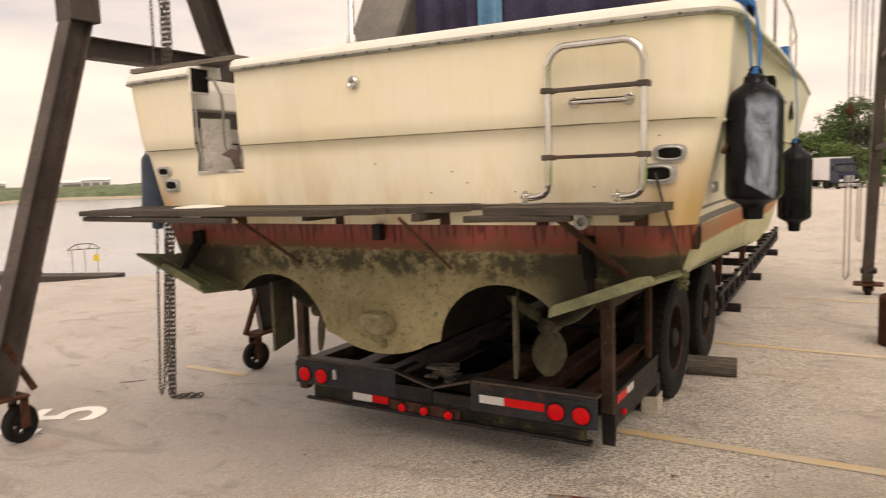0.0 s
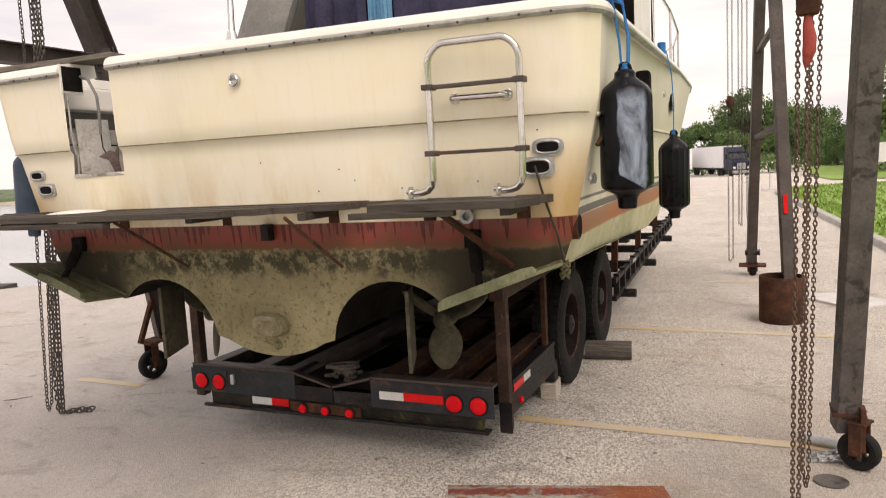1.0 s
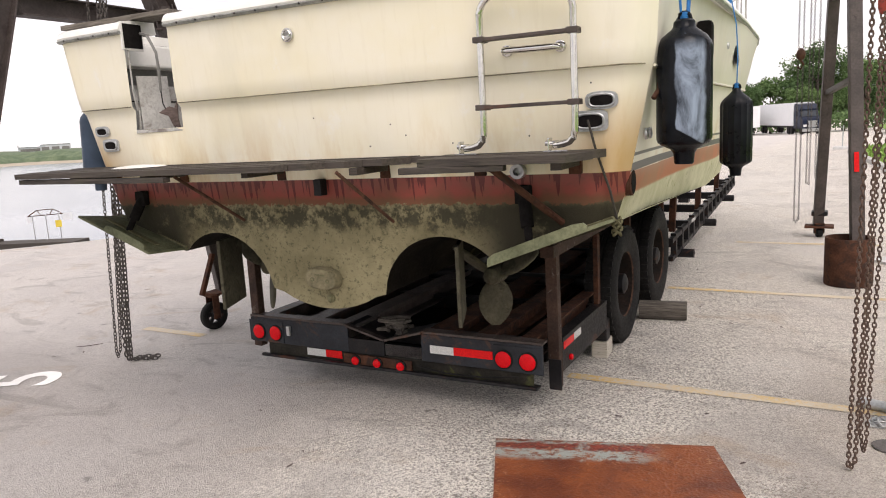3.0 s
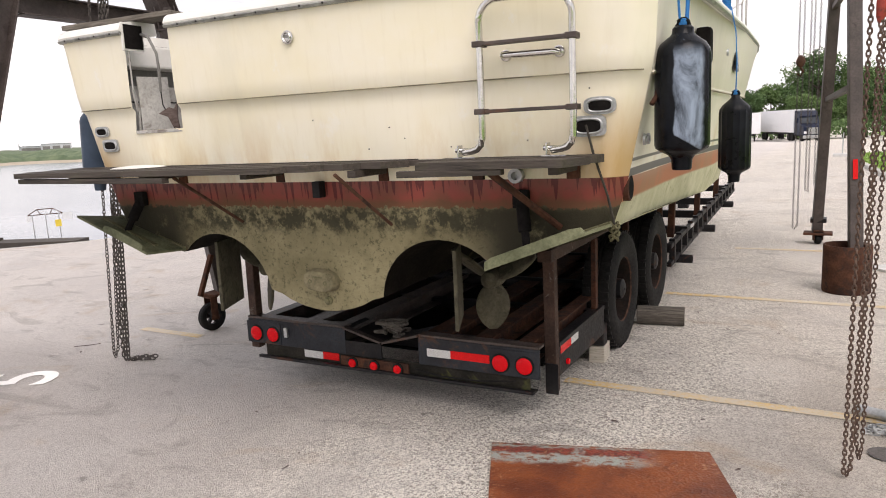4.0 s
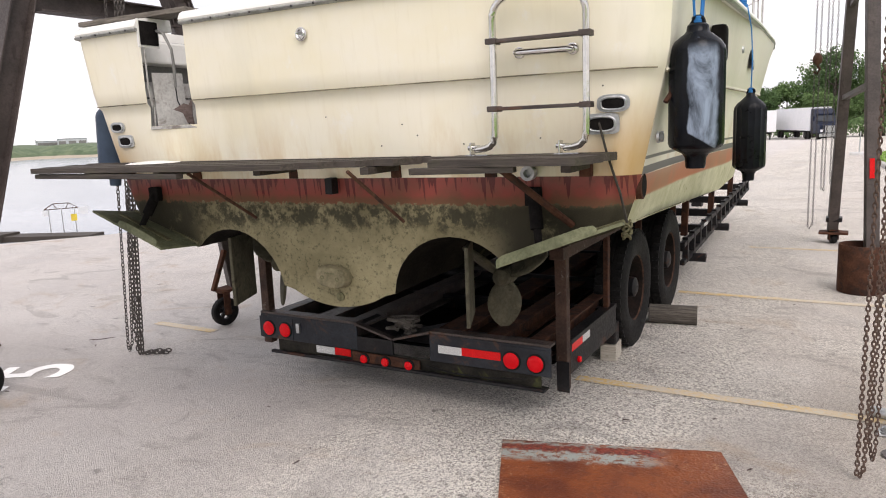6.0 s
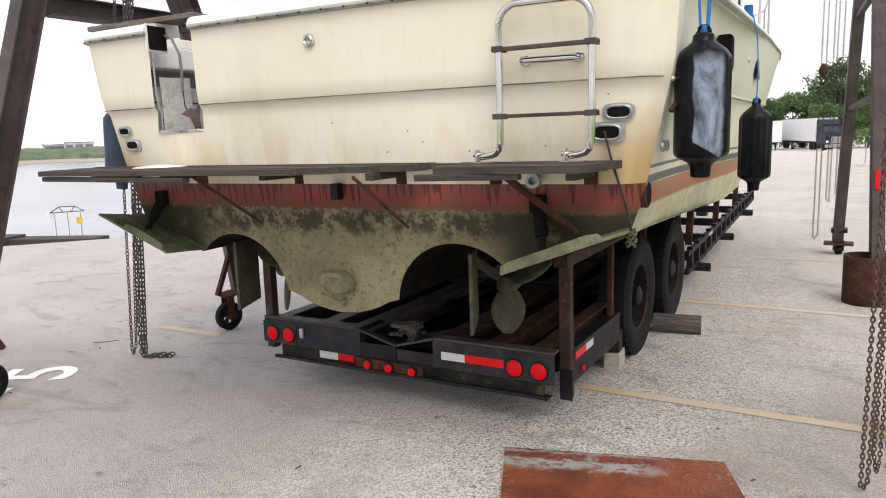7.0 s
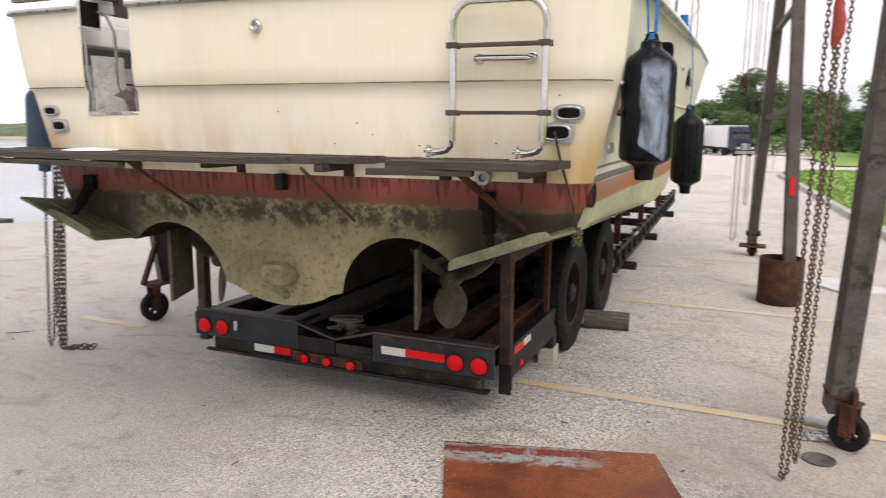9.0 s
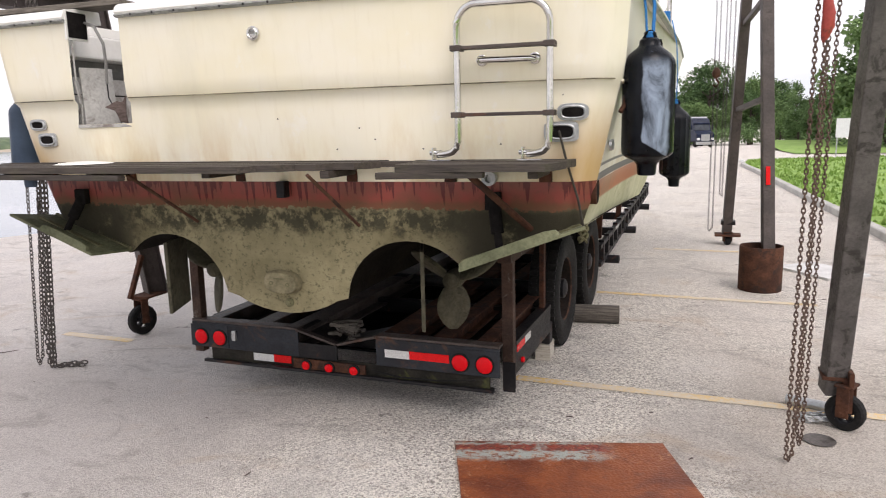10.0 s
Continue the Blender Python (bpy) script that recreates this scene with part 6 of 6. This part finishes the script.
timber_log()
solo("timber_chock", moved(box(-0.05, 0.07, -0.10, 0.10, 0, 0.125, 0.008), pose(1.10, 1.37, 0, 0, 0, 4)), PALEWOOD, "pale sawn block under the spring hanger", "wood block")
pe = slab([(0.145, -1.35), (1.325, -1.35), (1.18, 0.0), (0, 0)], 0, 0.012)
steel_plate = solo("steel_plate", pe, PLATE, "rusty steel sheet with flaking grey paint", "steel plate", m=pose(0.970, -0.312, 0.001, 0, 0, 16.7))
solo("pale_board", moved(box(-0.42, 0.42, -0.30, 0.30, 0, 0.03, 0.003), pose(3.52, 5.42, 0, 0, 0, -52)), CONCRETE, "pale flat sheet lying on the paving", "sheet")


def rusty_drum():
    b = lathe([(0.216, 0.0), (0.220, 0.01), (0.220, 0.47), (0.216, 0.48), (0.206, 0.48), (0.206, 0.012)], 36, caps=False)
    b.transform(pose(2.80, 4.28, 0.002))
    solo("rusty_drum", b, RUST, "open rusty steel pipe section round a gantry foot", "drum", smooth=True)


rusty_drum()


# ---- gantries ----
def caster(parent, x, y, ztop, turn=0.0, r=0.135):
    m = pose(x, y, 0, 0, 0, turn)
    w = part("caster_wheel", moved(lathe([(r * 0.62, -0.03), (r * 0.9, -0.034), (r, -0.022), (r, 0.022), (r * 0.9, 0.034), (r * 0.62, 0.03)], 30, "x", caps=False), m @ Matrix.Translation((0, 0, r))), RUBBER, parent, "black caster tyre", True)
    spokes = lathe([(r * 0.64, -0.026), (r * 0.52, -0.02), (r * 0.52, 0.02), (r * 0.64, 0.026)], 26, "x", caps=False)
    lathe([(0.03, -0.04), (0.03, 0.04)], 12, "x", spokes)
    for k in range(5):
        c = box(-0.012, 0.012, -0.016, 0.016, 0.02, r * 0.56)
        c.transform(Matrix.Rotation(2 * math.pi * k / 5, 4, "X"))
        join(spokes, c)
    spokes.transform(m @ Matrix.Translation((0, 0, r)))
    part("spoked_hub", spokes, STEEL, w)
    fk = box(-0.062, -0.050, -0.035, 0.035, r * 0.8, r * 2 + 0.05, 0.004)
    box(0.050, 0.062, -0.035, 0.035, r * 0.8, r * 2 + 0.05, 0.004, fk)
    box(-0.062, 0.062, -0.05, 0.05, r * 2 + 0.05, r * 2 + 0.065, 0.004, fk)
    box(-0.07, 0.07, -0.012, 0.012, r - 0.012, r + 0.012, 0.004, fk)
    fk.transform(m)
    part("caster_fork", fk, RUST, parent, "rusty caster fork")
    if ztop > r * 2 + 0.07:
        part("caster_stem", tube([(x, y, r * 2 + 0.06), (x, y, ztop)], 0.03, 10), RUST, parent, "", True)


def side_frame(e, x, y0, y1, top, apex_y, mat, w, beam_z=2.84, x1=None):
    """One end of a gantry: two legs that lean together, a cross beam and casters."""
    x1 = x if x1 is None else x1
    part("leg", ibeam((x, y0 - 0.155, 0.33), (x, apex_y - 0.055, top), w * 0.9, 0.18, 0.014), mat, e, "leaning rust-brown steel leg")
    part("leg", ibeam((x1, y1 + 0.20, 0.33), (x, 0.86, 2.98), w * 0.9, 0.18, 0.014), mat, e, "leaning rust-brown steel leg")
    part("leg_head", ibeam((x, 0.90, 2.86), (x, apex_y + 0.14, top), w, 0.20, 0.014), mat, e)
    for x2, y, s in ((x, y0, 1), (x1, y1, -1)):
        part("foot_plate", box(x2 - 0.10, x2 + 0.10, y - 0.13 - 0.1 * s, y + 0.13 - 0.1 * s, 0.335, 0.355, 0.004), RUST, e)
        part("foot_brace", bar((x2, y + s * 0.12, 0.355), (x2, y - s * 0.06, 0.72), 0.04, 0.04), RUST, e)
        caster(e, x2, y, 0.335, 12 * s)
    zb = beam_z
    a, b = -0.46, 0.80
    part("cross_beam", ibeam((x, a, zb), (x, b, zb), w * 0.9, 0.155, 0.012), mat, e, "level cross beam")
    part("head_plate", box(x - 0.12, x + 0.12, apex_y - 0.3, apex_y + 0.3, top, top + 0.02), mat, e)


NEAR = thing("gantry_crane", pose(0, 0, 0), "rust-brown steel rolling gantry crane straddling the boat", "gantry crane", "gantry cranes")
side_frame(NEAR, -2.68, -1.20, 0.935, 4.7, 0.05, GANTRY, 0.17, x1=-2.53)
part("splice_plate", box(-2.775, -2.585, -0.62, -0.38, 3.02, 3.5, 0.006), GANTRY, NEAR)
part("leg_tape", box(-2.68, -2.62, -1.325, -1.32, 0.98, 1.03), REDTAPE, NEAR, "red reflective tape")
# the right-hand end: one caster leg in the view, its twin nearer
for y, yt, s in ((0.66, 0.07, -1), (-1.85, -0.20, 1)):
    part("leg", bar((3.02, y, 0.20 if s < 0 else 0.33), (3.135, yt, 4.7), 0.122, 0.135, 0.008), GREYLEG, NEAR, "flaking grey steel leg")
    part("foot_plate", box(2.95, 3.12, y - 0.10, y + 0.10, 0.295, 0.315, 0.004), RUST, NEAR)
    part("foot_bracket", slab([(3.085, y - 0.14), (3.11, y - 0.14), (3.11, y - 0.04), (3.085, y - 0.04)], 0.12, 0.36), RUST, NEAR)
    caster(NEAR, 3.085, y - 0.08, 0.30, 62, 0.108)
part("head_plate", box(3.04, 3.28, -0.35, 0.25, 4.7, 4.72), GREYLEG, NEAR)
part("top_beam", ibeam((-2.85, -0.02, 4.87), (3.35, -0.02, 4.87), 0.2, 0.28, 0.016), GANTRY, NEAR, "long overhead beam")

FAR = thing("gantry_crane", pose(0, 0, 0), "dark steel gantry crane standing farther along the trailer", "gantry crane", "gantry cranes")
part("leg", bar((2.485, 7.25, 0.16), (2.67, 5.85, 5.9), 0.125, 0.14, 0.006), GANTRY, FAR, "dark leaning steel leg")
part("leg", bar((2.885, 4.29, 0.04), (2.645, 5.56, 5.9), 0.12, 0.12, 0.006), GANTRY, FAR, "dark steel leg with a red reflector")
part("leg_tape", moved(box(-0.022, 0.022, -0.071, -0.068, -0.10, 0.10), pose(2.838, 4.533, 1.20, -12, -2.3, 0)), REDTAPE, FAR, "red reflective tape")
part("foot_plate", box(2.32, 2.68, 7.12, 7.38, 0.13, 0.16, 0.006), RUST, FAR)
part("foot_collar", box(2.40, 2.60, 7.14, 7.36, 0.30, 0.36, 0.01), STEEL, FAR)
caster(FAR, 2.50, 7.2, 0.16, 20, 0.065)
for z in (1.95, 3.05):
    f1, f2 = (z - 0.16) / 5.74, (z + 0.1 - 0.06) / 5.84
    part("cross_tie", bar((2.485 + 0.185 * f1, 7.25 - 1.40 * f1, z), (2.885 - 0.24 * f2, 4.29 + 1.27 * f2, z + 0.1), 0.06, 0.06), GANTRY, FAR)
part("head_plate", box(2.6, 2.9, 5.45, 6.0, 5.9, 5.93), GANTRY, FAR)
for y, yt in ((7.25, 5.85), (4.33, 5.6)):
    part("leg", bar((-2.75, y, 0.0), (-2.75, yt, 5.9), 0.14, 0.14, 0.006), GANTRY, FAR)
part("top_beam", ibeam((-2.9, 5.72, 6.06), (2.95, 5.72, 6.06), 0.18, 0.26, 0.016), GANTRY, FAR)


# ---- chains and hoists ----
LINKS = {}


def link_mesh(link, wire, mat):
    key = (link, wire, mat.name)
    if key not in LINKS:
        oval = [((link * 0.27) * math.cos(2 * math.pi * k / 10), 0.0, link * 0.5 * math.copysign(abs(math.sin(2 * math.pi * k / 10)) ** 0.8, math.sin(2 * math.pi * k / 10))) for k in range(10)]
        LINKS[key] = finish(tube(oval, wire, 5, closed=True), "link", mat, True)
    return LINKS[key]


def hanging(name, strands, link, wire, mat, label, group, top=3.0):
    """A hoist chain: each link below the given height is a piece of its own, the rest is joined."""
    e = thing(name, pose(*strands[0][0]), label, "chain", group)
    back = e.matrix_world.inverted()
    upper = bmesh.new()
    me = link_mesh(link, wire, mat)
    for pts in strands:
        pts = [Vector(p) for p in pts]
        seg = [(q - p).length for p, q in zip(pts, pts[1:])]
        total = sum(seg)
        count = int(total / (link * 0.76))
        for i in range(count):
            s, j = (i + 0.5) * total / count, 0
            while j < len(seg) - 1 and s > seg[j]:
                s, j = s - seg[j], j + 1
            p = pts[j].lerp(pts[j + 1], s / seg[j])
            f = along(p, p + (pts[j + 1] - pts[j]))
            f = back @ f @ Matrix.Rotation(radians(90 * (i % 2) + random.uniform(-14, 14)), 4, "Z")
            if p.z < top:
                ob = new("link", me)
                ob.parent, ob.matrix_basis = e, f
            else:
                n0 = len(upper.verts)
                upper.from_mesh(me)
                upper.verts.ensure_lookup_table()
                for v in upper.verts[n0:]:
                    v.co = f @ v.co
    if len(upper.verts):
        tagged(part("upper_chain", upper, mat, e), kind="stuff")
    else:
        upper.free()
    return e


hanging("hoist_chain", [[(-2.40, -0.05, 4.75), (-2.43, -0.05, 2.9), (-2.66, -0.05, 0.06), (-2.63, -0.06, 0.03), (-2.60, -0.05, 0.10), (-2.45, -0.05, 1.35)]], 0.040, 0.0042, DARKCHAIN, "thin dark hand-chain loop of the hoist", "hoist chains")
hanging("load_chain", [[(-2.26, -0.05, 4.75), (-2.27, -0.05, 2.9), (-2.50, -0.06, 0.02), (-2.42, 0.0, 0.014), (-2.30, 0.06, 0.014)], [(-2.23, -0.04, 4.75), (-2.24, -0.04, 2.9), (-2.48, -0.05, 0.02), (-2.40, 0.03, 0.03), (-2.29, 0.08, 0.03)], [(-2.285, -0.06, 4.75), (-2.295, -0.06, 2.9), (-2.51, -0.07, 0.30), (-2.50, -0.075, 0.05)]], 0.050, 0.0062, DARKCHAIN, "heavy dark load chain trailing on the paving", "hoist chains")
hanging("hoist_chain", [[(2.76, 0.0, 4.75), (2.745, 0.0, 2.4), (2.728, 0.0, 0.03), (2.74, 0.02, 0.015), (2.755, 0.0, 0.06), (2.775, 0.0, 1.2), (2.785, 0.0, 2.22)]], 0.032, 0.0044, CHAINMAT, "rusty brown hoist chain with looped end", "hoist chains")
hanging("hand_chain", [[(2.855, 0.03, 4.75), (2.84, 0.03, 2.4), (2.80, 0.03, 0.16), (2.79, 0.04, 0.10), (2.775, 0.03, 0.20), (2.80, 0.03, 1.9), (2.82, 0.03, 4.75)]], 0.030, 0.0036, CHAINMAT, "rusty hand chain beside the gantry leg", "hoist chains")


def hoist_hook():
    e = thing("hoist_hook", pose(2.785, 0.0, 2.24), "red-painted hoist hook block on rusty chain", "hoist hook")
    part("block", box(-0.05, 0.05, -0.035, 0.035, 0.16, 0.36, 0.02), RUST, e, "", True)
    part("hook", tube([(0, 0, 0.17), (0.0, 0, 0.12), (0.008, 0, 0.06), (0.006, 0, 0.0), (-0.004, 0, -0.05), (-0.008, 0, -0.075)], [0.016, 0.022, 0.030, 0.030, 0.018, 0.006], 10), REDHOOK, e, "faded red hook", True)
    part("stem", tube([(0, 0, 0.36), (0, 0, 0.42)], 0.018, 8), RUST, e, "", True)


hoist_hook()
hanging("hoist_chain", [[(2.24, 5.7, 5.9), (2.24, 5.7, 0.45), (2.26, 5.7, 0.42), (2.29, 5.7, 0.47), (2.29, 5.7, 5.9)], [(2.36, 5.7, 5.9), (2.36, 5.7, 0.9), (2.39, 5.7, 0.87), (2.41, 5.7, 5.9)], [(2.46, 5.72, 5.9), (2.45, 5.72, 0.95)]], 0.034, 0.0030, DARKCHAIN, "long thin chains of the farther hoist", "hoist chains")
hk = thing("hoist_hook", pose(2.265, 5.7, 2.32), "small dark hook block of the farther hoist", "hoist hook")
part("block", lathe([(0.012, 0.0), (0.045, 0.03), (0.052, 0.07), (0.040, 0.11), (0.012, 0.14)], 10), RIMRUST, hk, "", True)
part("hook", tube([(0, 0, 0.0), (0.03, 0, -0.05), (0.0, 0, -0.10), (-0.03, 0, -0.07)], 0.014, 8), RUST, hk, "", True)

# bits at the foot of the right-hand leg
# pipe shape stands in for bright glass-like shards
solo("shard_pipe", moved(lathe([(0.032, 0), (0.032, 0.26), (0.026, 0.26), (0.026, 0.01)], 18, "x"), pose(2.80, 0.90, 0.033, 0, 0, -18)), GALV, "short bright pipe shape for shards on the paving", "pipe", smooth=True)
solo("metal_dish", moved(lathe([(0.11, 0.0), (0.125, 0.012), (0.10, 0.016), (0.02, 0.012)], 24), pose(2.93, 0.36, 0.001) @ Matrix.Diagonal((0.7, 0.7, 0.6, 1))), GREYLEG, "flat round dark metal lid on the paving", "metal lid", smooth=True)
heap = bmesh.new()
for k in range(4):
    a0 = k * 1.4
    chain_links([(2.93 + 0.10 * math.cos(a0 + t * 0.9) + 0.02 * k, 0.66 + 0.06 * math.sin(a0 + t * 1.1), 0.012 + 0.010 * k) for t in range(6)], 0.045, 0.005, heap)
solo("chain_heap", heap, GALV, "small heap of bright chain on the paving", "chain")

# ---- paint on the paving ----
for y, xs in ((0.715, ((-3.25, -2.45),)), (0.835, ((1.02, 3.9),)), (3.68, ((1.15, 3.3),)), (6.6, ((1.5, 3.2),))):
    for k, (x0, x1) in enumerate(xs):
        n = 24
        rows = [[(x0 + (x1 - x0) * i / n, y + s * 0.05 * (1 + 0.12 * noise.noise((x0 + i * 0.8, s, y))), 0.0045) for s in (-1, 1)] for i in range(n + 1)]
        solo("parking_line", grid(rows), YELLOW, "worn yellow parking line on the paving", "parking line", kind="structure")


def stall_number(txt, x, y, turn, size):
    c = bpy.data.curves.new("stall_number", "FONT")
    c.body, c.size, c.align_x, c.align_y, c.offset = txt, size, "CENTER", "CENTER", 0.012
    ob = new("stall_number", c)
    ob.matrix_world = pose(x, y, 0.005, 0, 0, turn)
    c.materials.append(WHITEPAINT)
    tagged(ob, "worn white painted stall digit on the paving", "painted digit", kind="structure")


stall_number("5", -2.92, -0.67, 122, 0.80)
stall_number("1", -2.98, -1.16, 122, 0.80)


# ---- shelter and landing at the river ----
def river_shelter():
    e = thing("river_shelter", pose(-42.0, 24.1, -4.0, 0, 0, 58), "bare steel shelter frame with signs by the river", "shelter")
    for x in (-0.75, 0.0, 0.75):
        part("post", box(x - 0.03, x + 0.03, -0.03, 0.03, 0, 1.62), GALV, e)
    part("roof_frame", tube([(-1.0, 0, 1.60), (-0.45, 0, 1.95), (0.45, 0, 1.95), (1.0, 0, 1.60), (-1.0, 0, 1.60)], 0.03, 6), RUST, e, "rusty peaked roof frame")
    part("roof_frame", tube([(-0.45, 0, 1.95), (-0.25, 0, 1.60)], 0.025, 6), RUST, e)
    part("roof_frame", tube([(0.45, 0, 1.95), (0.25, 0, 1.60)], 0.025, 6), RUST, e)
    part("sign", box(0.95, 1.55, -0.02, 0.02, 1.15, 1.62), SIGNWHITE, e, "blank white sign")
    part("sign", box(0.50, 0.86, -0.06, -0.035, 0.75, 1.20), SIGNYELLOW, e, "yellow notice")
    part("sign", box(-1.05, -0.75, -0.02, 0.02, 1.2, 1.55), SIGNWHITE, e)


river_shelter()
solo("floating_dock", moved(box(-3.6, 3.6, -0.8, 0.8, -0.3, 0.14, 0.02), pose(-41.6, 22.5, -4.0, 0, 0, 22)), TEAK, "low dark floating dock on the river", "dock")
solo("floating_dock", moved(box(-2.2, 2.2, -1.0, 1.0, -0.3, 0.30, 0.02), pose(-45.6, 20.6, -4.0, 0, 0, 20)), TEAK, "low dark floating dock on the river", "dock")


# ---- signs by the lane ----
def lane_sign(x, y, w, h, z0, label):
    e = thing("lane_sign", pose(x, y, fall(y) + (0.1 if x > 4.5 else 0), 0, 0, -12), label, "sign")
    part("sign_face", box(-w / 2, w / 2, -0.02, 0.0, z0, z0 + h, 0.004), SIGNWHITE, e)
    for s in (-1, 1):
        part("sign_post", box(s * w * 0.42 - 0.03, s * w * 0.42 + 0.03, 0.001, 0.06, 0, z0 + h), GALV, e)


lane_sign(8.2, 36.8, 0.85, 0.95, 0.95, "white board sign on two posts by the lane")
mp = thing("marker_post", pose(3.05, 31.0, fall(31)), "thin metal post on a pale square base", "marker post")
part("post", tube([(0, 0, 0.1), (0.02, 0, 1.0)], 0.025, 8), GALV, mp)
part("base", box(-0.35, 0.35, -0.25, 0.25, 0, 0.12, 0.02), CONCRETE, mp)

# ---- litter ----
rng = random.Random(21)
for k in range(26):
    x, y = rng.uniform(-4.5, 3.2), rng.uniform(-1.4, 6.5)
    if abs(x) < 1.3 and y > -0.2:
        x += 2.6
    a, s = rng.uniform(0, 6.28), rng.uniform(0.008, 0.020)
    b = tube([(x, y, 0.006), (x + s * math.cos(a), y + s * math.sin(a), 0.012), (x + 2 * s * math.cos(a + 0.4), y + 2 * s * math.sin(a + 0.4), 0.006)], [0.003, s * 0.28, 0.002], 5)
    solo("dead_leaf", b, PLANK, "small dry brown leaf on the paving", "dead leaf", "leaf litter")
for x, y, a, L in ((-3.35, 0.05, 0.5, 0.22), (0.05, -1.05, 1.2, 0.05)):
    solo("twig", tube([(x, y, 0.006), (x + L * 0.5 * math.cos(a), y + L * 0.5 * math.sin(a), 0.010), (x + L * math.cos(a + 0.3), y + L * math.sin(a + 0.3), 0.006)], [0.003, 0.004, 0.002], 6), PLANK, "thin dark twig on the paving", "twig", "twigs")
